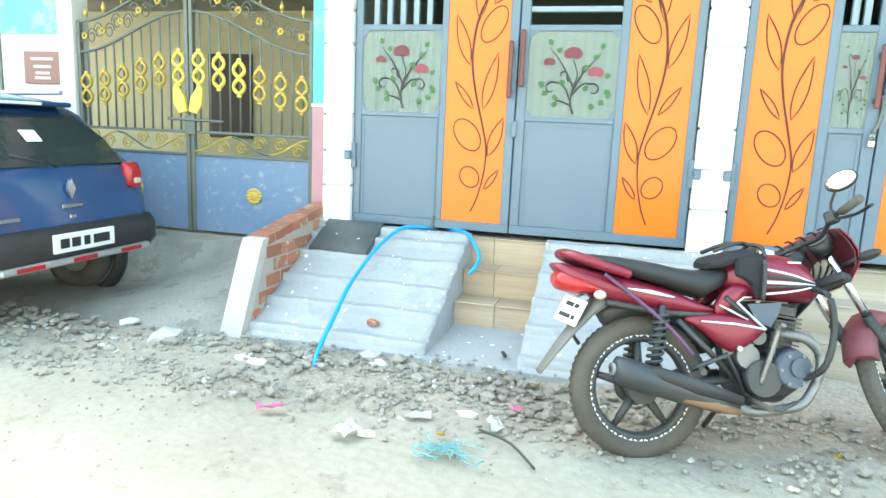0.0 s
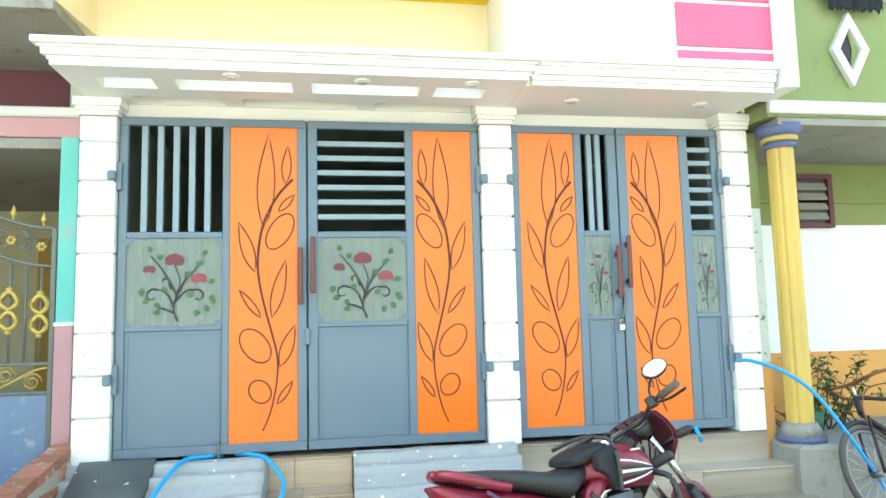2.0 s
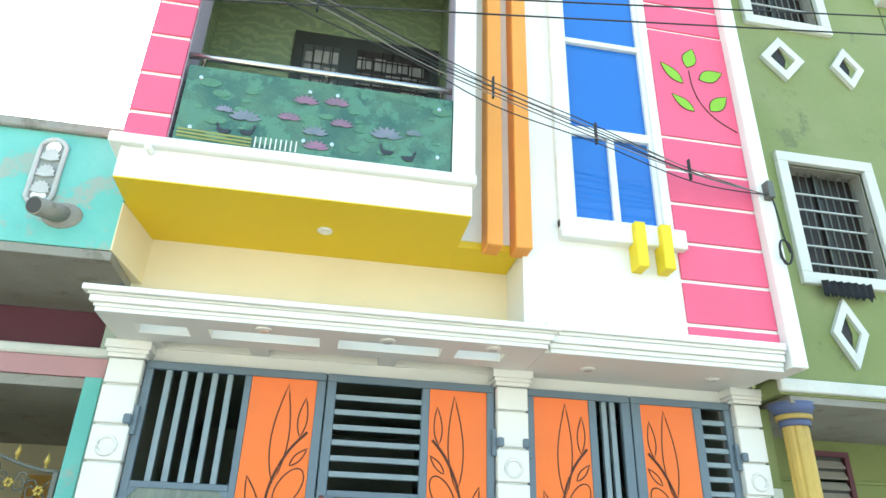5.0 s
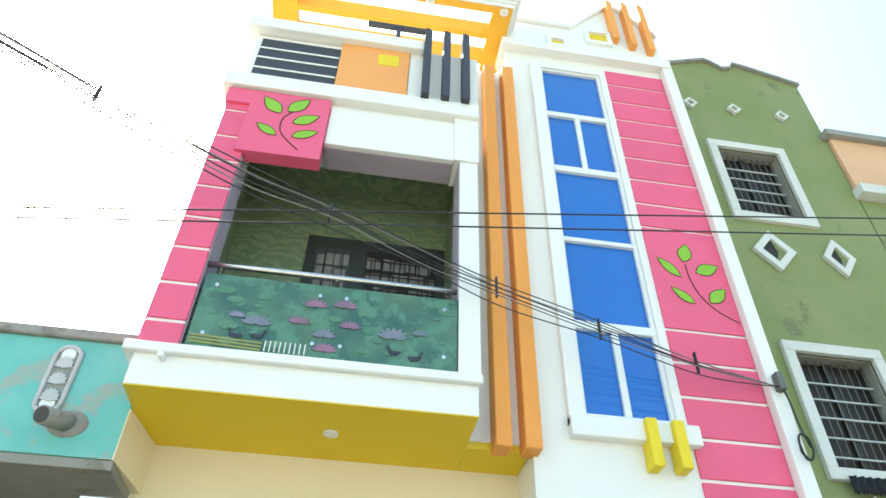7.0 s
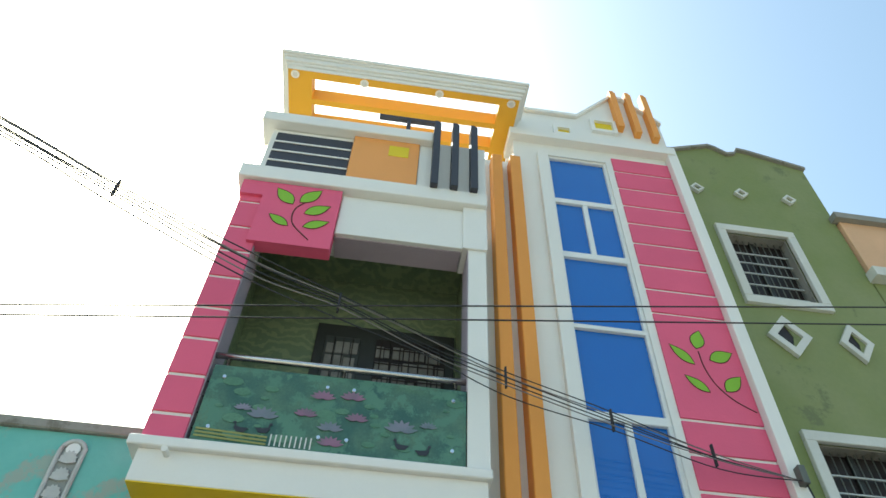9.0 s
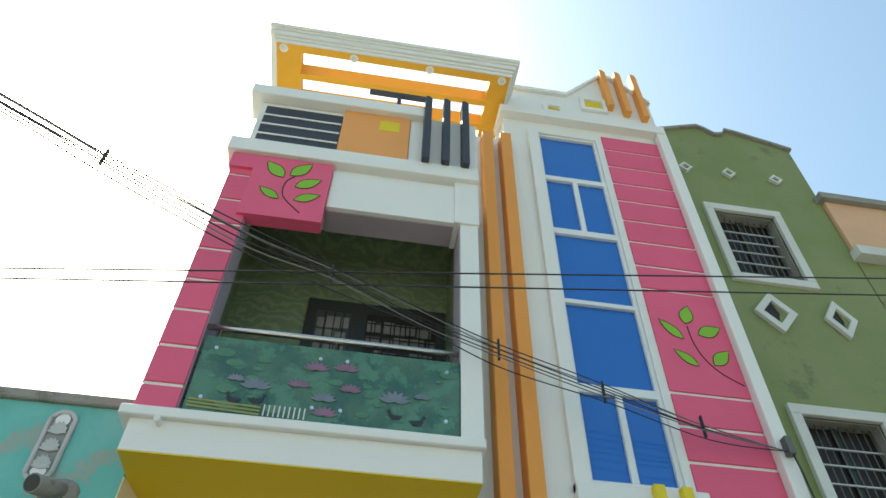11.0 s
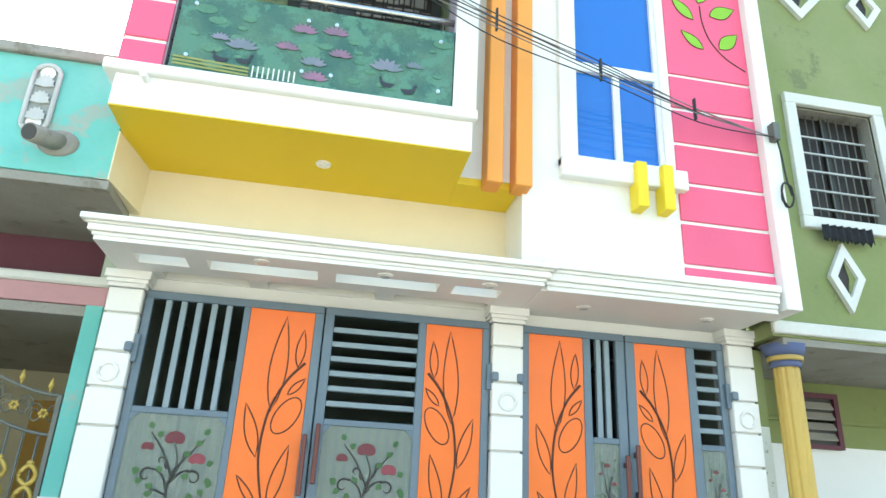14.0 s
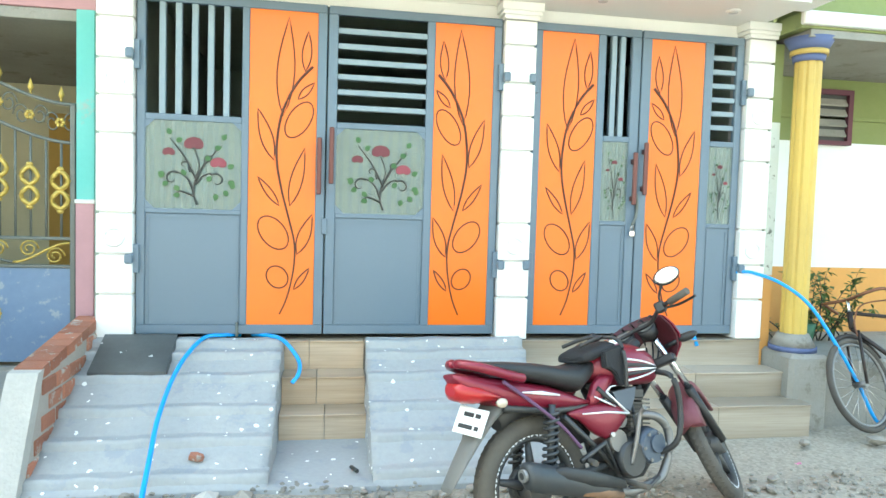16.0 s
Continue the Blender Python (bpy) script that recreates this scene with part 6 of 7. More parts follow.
    part("head_cover", turned(box(bmesh.new(), -0.055, 0.055, -0.072, 0.072, 0.2, 0.265, 0.015), block), ENGINE, mc)
    part("carburettor", drum(bmesh.new(), (0.5, 0, 0.53), 0.035, -0.08, 0.03, "y", 12), ALLOY, mc)
    part("kick_lever", tube(bmesh.new(), smooth_line([(0.47, -0.14, 0.34), (0.5, -0.165, 0.46), (0.53, -0.17, 0.56), (0.535, -0.2, 0.59)]), 0.011, 7), ALLOY, mc)
    part("oil_pipe", tube(bmesh.new(), smooth_line([(0.55, -0.12, 0.44), (0.535, -0.125, 0.52), (0.56, -0.1, 0.6)]), 0.007, 6), CABLE, mc)
    # exhaust on the right side
    part("header_pipe", tube(bmesh.new(), smooth_line([(0.6, -0.06, 0.54), (0.678, -0.12, 0.53), (0.742, -0.13, 0.466), (0.736, -0.135, 0.379), (0.665, -0.14, 0.262), (0.56, -0.145, 0.235), (0.431, -0.15, 0.228), (0.3, -0.155, 0.265)]), 0.021, 10), ALLOY, mc)
    ex = part("muffler", loft(bmesh.new(), [(0.36, -0.155, 0.245, 0.03, 0.03), (0.26, -0.165, 0.275, 0.045, 0.048), (0.1, -0.175, 0.325, 0.056, 0.058), (-0.12, -0.185, 0.39, 0.06, 0.062), (-0.165, -0.187, 0.403, 0.054, 0.056), (-0.18, -0.188, 0.407, 0.036, 0.036)], 18, 2.1), ENGINE, mc, "dusty black muffler with a rusty shield")
    part("heat_shield", loft(bmesh.new(), [(0.36, -0.19, 0.28, 0.018, 0.02), (0.15, -0.215, 0.345, 0.02, 0.035), (0.0, -0.222, 0.39, 0.016, 0.03), (-0.05, -0.22, 0.4, 0.008, 0.012)], 10), BLACK, ex)
    part("rust_patch", loft(bmesh.new(), [(0.36, -0.17, 0.232, 0.02, 0.016), (0.25, -0.19, 0.262, 0.024, 0.025), (0.1, -0.2, 0.298, 0.022, 0.022)], 10), RUSTY, ex)
    part("outlet", drum(bmesh.new(), (0, -0.188, 0.408), 0.026, -0.195, -0.17, "x", 16), ALLOY, ex)
    # black disc on the closed end, for the darkness inside the outlet
    part("outlet_bore", drum(bmesh.new(), (0, -0.188, 0.408), 0.014, -0.197, -0.19, "x", 12), BLACK, ex)
    part("footrest", tube(bmesh.new(), [(0.44, -0.1, 0.27), (0.44, -0.26, 0.26)], 0.014, 8), RUBBER, mc)
    part("rear_footrest", tube(bmesh.new(), [(0.22, -0.12, 0.4), (0.18, -0.22, 0.4)], 0.014, 8), RUBBER, mc)
    part("footrest_bracket", tube(bmesh.new(), [(0.42, -0.1, 0.3), (0.32, -0.14, 0.46), (0.17, -0.14, 0.4)], 0.012, 6), ENGINE, mc)
    part("brake_pedal", tube(bmesh.new(), [(0.42, -0.16, 0.25), (0.54, -0.18, 0.24), (0.6, -0.18, 0.27)], 0.009, 6), ENGINE, mc)
    part("side_stand", tube(bmesh.new(), [(0.45, 0.1, 0.24), (0.43, 0.26, 0.075)], 0.012, 6), ENGINE, mc)
    part("crash_guard", tube(bmesh.new(), smooth_line([(0.72, -0.02, 0.74), (0.715, -0.15, 0.735), (0.725, -0.22, 0.7), (0.735, -0.23, 0.56), (0.69, -0.22, 0.41), (0.64, -0.08, 0.34)]), 0.014, 8), BLACK, mc)
    # body
    part("seat", loft(bmesh.new(), [(-0.31, 0, 0.85, 0.06, 0.012), (-0.24, 0, 0.848, 0.095, 0.022), (-0.12, 0, 0.825, 0.118, 0.035), (0.03, 0, 0.795, 0.128, 0.045), (0.14, 0, 0.768, 0.128, 0.05), (0.25, 0, 0.748, 0.118, 0.06), (0.32, 0, 0.775, 0.1, 0.045), (0.38, 0, 0.8, 0.07, 0.03)], 18, 3), SEAT, mc, "black vinyl dual seat with a scuffed edge")
    tail = part("tail_cowl", loft(bmesh.new(), [(-0.39, 0, 0.82, 0.04, 0.01), (-0.34, 0, 0.79, 0.08, 0.04), (-0.19, 0, 0.735, 0.108, 0.066), (-0.06, 0, 0.708, 0.118, 0.064), (0.08, 0, 0.68, 0.122, 0.06), (0.2, 0, 0.655, 0.118, 0.035), (0.3, 0, 0.637, 0.105, 0.01)], 18, 2.6), RED_PAINT, mc, "maroon tail cowl with white stripes")
    part("tail_lamp", loft(bmesh.new(), [(-0.385, 0, 0.762, 0.04, 0.02), (-0.365, 0, 0.758, 0.075, 0.042), (-0.3, 0, 0.742, 0.098, 0.045), (-0.22, 0, 0.722, 0.106, 0.02), (-0.18, 0, 0.715, 0.1, 0.006)], 14), RED_LENS, mc, "red tail lamp")
    for s in (1, -1):
        part("grab_rail", tube(bmesh.new(), smooth_line([(-0.09, 0.132 * s, 0.785), (-0.18, 0.135 * s, 0.81), (-0.3, 0.11 * s, 0.852), (-0.345, 0.05 * s, 0.868), (-0.35, 0, 0.868)]), [0.008] + [0.02] * 22 + [0.014, 0.014], 8), RED_PAINT, mc)
        sp = loft(bmesh.new(), [(x, 0.1 * s, z, w, h) for x, z, w, h in ((0.155, 0.605, 0.01, 0.006), (0.22, 0.592, 0.024, 0.03), (0.3, 0.563, 0.032, 0.068), (0.36, 0.548, 0.035, 0.083), (0.42, 0.552, 0.034, 0.07), (0.47, 0.56, 0.028, 0.038), (0.512, 0.564, 0.012, 0.008))], 18, 2.3)
        loft(sp, [(x, 0.1 * s, z, w, h) for x, z, w, h in ((0.285, 0.645, 0.014, 0.02), (0.32, 0.672, 0.028, 0.05), (0.37, 0.705, 0.03, 0.052), (0.42, 0.73, 0.024, 0.026), (0.455, 0.744, 0.01, 0.006))], 14, 2.3)
        side = part("side_panel", sp, RED_PAINT, mc, "maroon side panel with a white zigzag stripe")
        for pts, r in (([(0.215, 0.598), (0.36, 0.588), (0.5, 0.566)], [0.003, 0.005, 0.006]), ([(0.5, 0.566), (0.43, 0.625), (0.372, 0.678)], [0.006, 0.006, 0.005]), ([(0.372, 0.678), (0.4, 0.698), (0.435, 0.7)], [0.005, 0.004, 0.003]), ([(0.295, 0.665), (0.36, 0.634), (0.42, 0.606)], [0.003, 0.005, 0.003])):
            part("stripe", tube(bmesh.new(), [(x, 0.1305 * s, z) for x, z in pts], r, 5), DECAL_WHITE, side)
        part("dark_flash", tube(bmesh.new(), [(0.32, 0.1285 * s, 0.7), (0.38, 0.1285 * s, 0.648), (0.45, 0.1285 * s, 0.61)], [0.012, 0.01, 0.004], 6), BLACK, side)
        part("bolt", drum(bmesh.new(), (0.383, 0, 0.485), 0.011, 0.12 * s, 0.137 * s, "y", 12), SILVER, side)
        part("stripe", tube(bmesh.new(), [(-0.1, 0.1185 * s, 0.728), (0.0, 0.122 * s, 0.714), (0.1, 0.1215 * s, 0.694)], [0.003, 0.009, 0.004], 5), DECAL_WHITE, tail)
    tank = part("fuel_tank", loft(bmesh.new(), [(0.33, 0, 0.78, 0.06, 0.04), (0.4, 0, 0.79, 0.12, 0.085), (0.48, 0, 0.785, 0.142, 0.1), (0.56, 0, 0.785, 0.15, 0.104), (0.64, 0, 0.778, 0.15, 0.1), (0.7, 0, 0.762, 0.138, 0.09), (0.74, 0, 0.742, 0.11, 0.07), (0.765, 0, 0.725, 0.06, 0.035)], 24, 2.5), RED_PAINT, mc, "maroon fuel tank with white and black stripes")
    for s in (1, -1):
        for z0, z1, w, m in ((0.822, 0.768, 0.006, DECAL_WHITE), (0.792, 0.762, 0.012, BLACK), (0.765, 0.757, 0.009, DECAL_WHITE), (0.742, 0.752, 0.01, BLACK), (0.712, 0.744, 0.006, DECAL_WHITE)):
            pts = [(0.46, 0.1355 * s, z0), (0.56, 0.1475 * s, z0 * 0.7 + z1 * 0.3), (0.64, 0.1475 * s, z0 * 0.35 + z1 * 0.65), (0.7, 0.136 * s, z1), (0.735, 0.11 * s, z1 - 0.004)]
            line = smooth_line(pts, 4)
            part("tank_stripe", tube(bmesh.new(), line, [w * (1 - 0.6 * k / len(line)) for k in range(len(line))], 6), m, tank)
        part("cylinder_shroud", slab(bmesh.new(), [(0.43, 0.67), (0.585, 0.678), (0.57, 0.63), (0.535, 0.572), (0.47, 0.6)], 0.08 * s, 0.11 * s), ENGINE_BLUE, mc)
    part("tank_badge", box(bmesh.new(), 0.6, 0.66, -0.128, -0.12, 0.845, 0.853), SILVER, tank)
    part("fuel_cap", drum(bmesh.new(), (0.58, 0, 0.8), 0.04, 0.87, 0.905, "z", 18), CHROME, tank)
    # rear mudguard with plate and flap
    part("rear_fender", loft(bmesh.new(), [(-0.14, 0, 0.69, 0.08, 0.03), (-0.22, 0, 0.64, 0.075, 0.035), (-0.3, 0, 0.55, 0.065, 0.025), (-0.38, 0, 0.45, 0.055, 0.014), (-0.44, 0, 0.37, 0.045, 0.01)], 12), DUST_GREY, mc, "dusty grey rear mudguard")
    arc = [(0 + (R + 0.045) * math.cos(a), 0, R + (R + 0.045) * math.sin(a)) for a in [0.5 + 0.2 * k for k in range(9)]]
    part("inner_fender", tube(bmesh.new(), arc, 0.05, 8), BLACK, mc)
    pm = Matrix.Translation((-0.315, -0.03, 0.63)) @ Matrix.Rotation(radians(28), 4, "Y") @ Matrix.Rotation(radians(22), 4, "Z")
    plate = part("number_plate", turned(box(bmesh.new(), -0.004, 0.004, -0.075, 0.075, -0.058, 0.058, 0.002), pm), PLATE, mc, "white number plate")
    for z, spans in ((0.026, ((-0.045, -0.02), (-0.01, 0.04))), (-0.026, ((-0.05, -0.03), (-0.02, 0.052)))):
        for a, b in spans:
            part("text_bar", turned(box(bmesh.new(), -0.0065, -0.0042, a, b, z - 0.009, z + 0.009), pm), INK, plate)
    for s in (1, -1):
        ind = part("indicator", ball(bmesh.new(), (-0.225, 0.14 * s, 0.7), 0.026, 0.022, 0.02), PALE_LENS, mc, "pale turn indicator")
        part("stalk", tube(bmesh.new(), [(-0.2, 0.06 * s, 0.7), (-0.215, 0.13 * s, 0.7)], 0.012, 6), BLACK, ind)
    part("saree_guard", tube(bmesh.new(), smooth_line([(-0.1, 0.12, 0.64), (-0.2, 0.13, 0.61), (-0.25, 0.14, 0.53), (-0.22, 0.14, 0.47)]), 0.009, 6), BLACK, mc)
    # front end, turned to the left
    for s in (1, -1):
        fk = part("fork_leg", turned(tube(bmesh.new(), [(base - 0.02, 0.07 * s, R), (0.965, 0.07 * s, 0.6)], [0.022, 0.025], 10), turn), BLACK, mc)
        part("stanchion", tube(bmesh.new(), [turn @ Vector((0.968, 0.07 * s, 0.597)), steer @ Vector((0.745, 0.07 * s, 0.925))], 0.018, 10), CHROME, fk)
    part("lower_clamp", turned(box(bmesh.new(), 0.8, 0.88, -0.1, 0.1, 0.735, 0.78, 0.01), turn), BLACK, mc)
    arc = [(base + (R + 0.03) * math.cos(a), 0, R + (R + 0.03) * math.sin(a)) for a in [0.6 + 0.22 * k for k in range(11)]]
    fender = bmesh.new()
    strips = []
    for p in arc:
        d = Vector((p[0] - base, 0, p[2] - R)).normalized()
        strips.append([fender.verts.new(Vector(p) + d * h + Vector((0, w, 0))) for w, h in ((-0.066, -0.06), (-0.06, 0.0), (-0.03, 0.02), (0.03, 0.02), (0.06, 0.0), (0.066, -0.06), (0.056, -0.06), (0, 0.006), (-0.056, -0.06))])
    for a, b in zip(strips, strips[1:]):
        for k in range(9):
            fender.faces.new((a[k], a[(k + 1) % 9], b[(k + 1) % 9], b[k])).smooth = True
    fender.faces.new(strips[0][::-1])
    fender.faces.new(strips[-1])
    bmesh.ops.recalc_face_normals(fender, faces=fender.faces)
    part("front_fender", turned(fender, turn), DUSTY_RED, mc, "dusty maroon front mudguard")

    def cowl_shell(r, mat, name, label=""):
        bm = bmesh.new()
        levels = ((0.76, 0.6), (0.83, 0.9), (0.9, 1.0), (0.97, 0.97), (1.03, 0.88))
        grid = []
        for h, f in levels:
            row = []
            for k in range(15):
                a = radians(-78 + 168 * k / 14)
                zz = 0.76 + (h - 0.76) * (0.72 + 0.28 * math.cos(a))
                row.append(bm.verts.new((0.73 + (h - 0.85) * -0.25 + 0.15 * r * f * math.cos(a), 0.205 * r * f * math.sin(a), zz)))
            grid.append(row)
        for p, q in zip(grid, grid[1:]):
            for k in range(14):
                bm.faces.new((p[k], p[k + 1], q[k + 1], q[k])).smooth = True
        bmesh.ops.recalc_face_normals(bm, faces=bm.faces)
        bmesh.ops.solidify(bm, geom=list(bm.faces), thickness=0.007)
        return part(name, turned(bm, steer), mat, mc, label)

    cowl_shell(1.0, RED_PAINT, "headlamp_cowl", "maroon headlamp cowl")
    cowl_shell(0.93, material("dull_maroon_lining", (0.07, 0.01, 0.016), 0.6), "cowl_lining")
    part("headlamp", turned(ball(bmesh.new(), (0.87, 0, 0.84), 0.05, 0.085, 0.08), steer), PALE_LENS, mc)
    for s in (1, -1):
        g = part("gauge", turned(tube(bmesh.new(), [(0.76, 0.06 * s, 0.92), (0.72, 0.06 * s, 0.965)], [0.045, 0.05], 18), steer), BLACK, mc, "round dial with a pale face")
        part("dial", turned(tube(bmesh.new(), [(0.72, 0.06 * s, 0.965), (0.7185, 0.06 * s, 0.967)], 0.042, 18), steer), CARD, g)
        line = smooth_line([(0.7, 0, 0.965), (0.68, 0.1 * s, 0.965), (0.61, 0.19 * s, 1.0), (0.51, 0.34 * s, 1.0)] if s < 0 else [(0.7, 0, 0.965), (0.69, 0.09, 0.955), (0.66, 0.16, 0.96), (0.6, 0.27, 0.94)])
        bar = part("handlebar", turned(tube(bmesh.new(), line, 0.011, 8), steer), BLACK, mc)
        part("grip", turned(tube(bmesh.new(), [(0.575, 0.245 * s, 1.0), (0.505, 0.35 * s, 1.0)] if s < 0 else [(0.645, 0.19, 0.955), (0.597, 0.275, 0.94)], 0.018, 10), steer), RUBBER, bar)
        part("lever", turned(tube(bmesh.new(), smooth_line([(0.61, 0.21 * s, 0.99), (0.6, 0.28 * s, 0.975), (0.545, 0.37 * s, 0.97)] if s < 0 else [(0.68, 0.17, 0.95), (0.66, 0.22, 0.94), (0.62, 0.28, 0.93)]), 0.007, 6), steer), BLACK, bar)
        part("switch_pod", turned(box(bmesh.new(), 0.585, 0.63, 0.19 * s - 0.025, 0.19 * s + 0.025, 0.975, 1.03, 0.008), steer), BLACK, mc)
        part("front_indicator", turned(ball(bmesh.new(), (0.77, 0.22 * s, 0.84), 0.025, 0.055, 0.022), steer), BLACK, mc)
        part("indicator_stalk", turned(tube(bmesh.new(), [(0.8, 0.1 * s, 0.84), (0.77, 0.18 * s, 0.84)], 0.012, 6), steer), BLACK, mc)
    mir = part("mirror", turned(ball(bmesh.new(), (0.56, -0.29, 1.12), 0.016, 0.068, 0.044, 16, 9), steer), BLACK, mc, "oval rear-view mirror on a thin stalk")
    part("mirror_glass", turned(ball(bmesh.new(), (0.548, -0.292, 1.12), 0.008, 0.062, 0.038, 16, 9), steer), CHROME, mir)
    part("mirror_stalk", turned(tube(bmesh.new(), smooth_line([(0.6, -0.2, 1.0), (0.59, -0.21, 1.05), (0.57, -0.25, 1.09)]), 0.006, 6), steer), BLACK, mir)
    for k in range(5):
        pts = [steer @ Vector((0.66, -0.1 + 0.05 * k, 0.99)), steer @ Vector((0.74, -0.11 + 0.055 * k, 1.0)), steer @ Vector((0.84, -0.08 + 0.04 * k, 0.9)), Vector((0.8, -0.04 + 0.02 * k, 0.72)), Vector((0.66, -0.03, 0.57))]
        part("control_cable", tube(bmesh.new(), smooth_line(pts), 0.005, 5), CABLE, mc)
    # rope from the grab rail
    part("rope", tube(bmesh.new(), smooth_line([(-0.2, -0.125, 0.785), (-0.06, -0.132, 0.68), (0.07, -0.147, 0.57), (0.17, -0.15, 0.46)]), 0.008, 6), ROPE, mc, "violet and white rope")
    place = pose(2.18, -1.97, -0.012, -12, 0, 22)
    mc.matrix_basis = place
    # bag thrown over the tank, a thing of its own
    bag = thing("bag", (0, 0, 0), "black cloth bag slung over the motorcycle tank", "bag")

    def crumpled(bm, amount):
        for v in bm.verts:
            v.co += Vector((noise.noise(v.co * 14), noise.noise(v.co * 14 + Vector((5, 0, 0))), noise.noise(v.co * 14 + Vector((0, 7, 0))))) * amount
        return bm

    part("body", crumpled(loft(bmesh.new(), [(0.275, -0.02, 0.83, 0.07, 0.012), (0.285, -0.02, 0.834, 0.095, 0.024), (0.33, -0.02, 0.846, 0.105, 0.028), (0.38, -0.02, 0.864, 0.11, 0.028), (0.43, -0.02, 0.875, 0.11, 0.026), (0.47, -0.02, 0.88, 0.105, 0.018), (0.48, -0.02, 0.88, 0.09, 0.008)], 22, 4), 0.012), CLOTH_BLACK, bag)
    for s in (-1,):
        fl = slab(bmesh.new(), [(0.36, 0.86), (0.42, 0.875), (0.485, 0.885), (0.48, 0.8), (0.475, 0.7), (0.445, 0.7), (0.425, 0.755), (0.395, 0.775), (0.36, 0.79)], 0.122 * s, 0.156 * s)
        bmesh.ops.bevel(fl, geom=list(fl.edges), offset=0.006, segments=2, affect="EDGES")
        part("flap", crumpled(fl, 0.008), CLOTH_BLACK, bag)
    part("strap", tube(bmesh.new(), smooth_line([(0.32, 0.08, 0.89), (0.38, -0.02, 0.925), (0.44, -0.07, 0.925), (0.48, -0.13, 0.905), (0.47, -0.172, 0.82), (0.462, -0.17, 0.69)]), 0.01, 6), BLACK, bag)
    part("strap", tube(bmesh.new(), smooth_line([(0.3, -0.06, 0.89), (0.38, -0.1, 0.925), (0.46, -0.05, 0.925), (0.5, 0.05, 0.905)]), 0.009, 6), BLACK, bag)
    bag.matrix_basis = place


motorcycle()


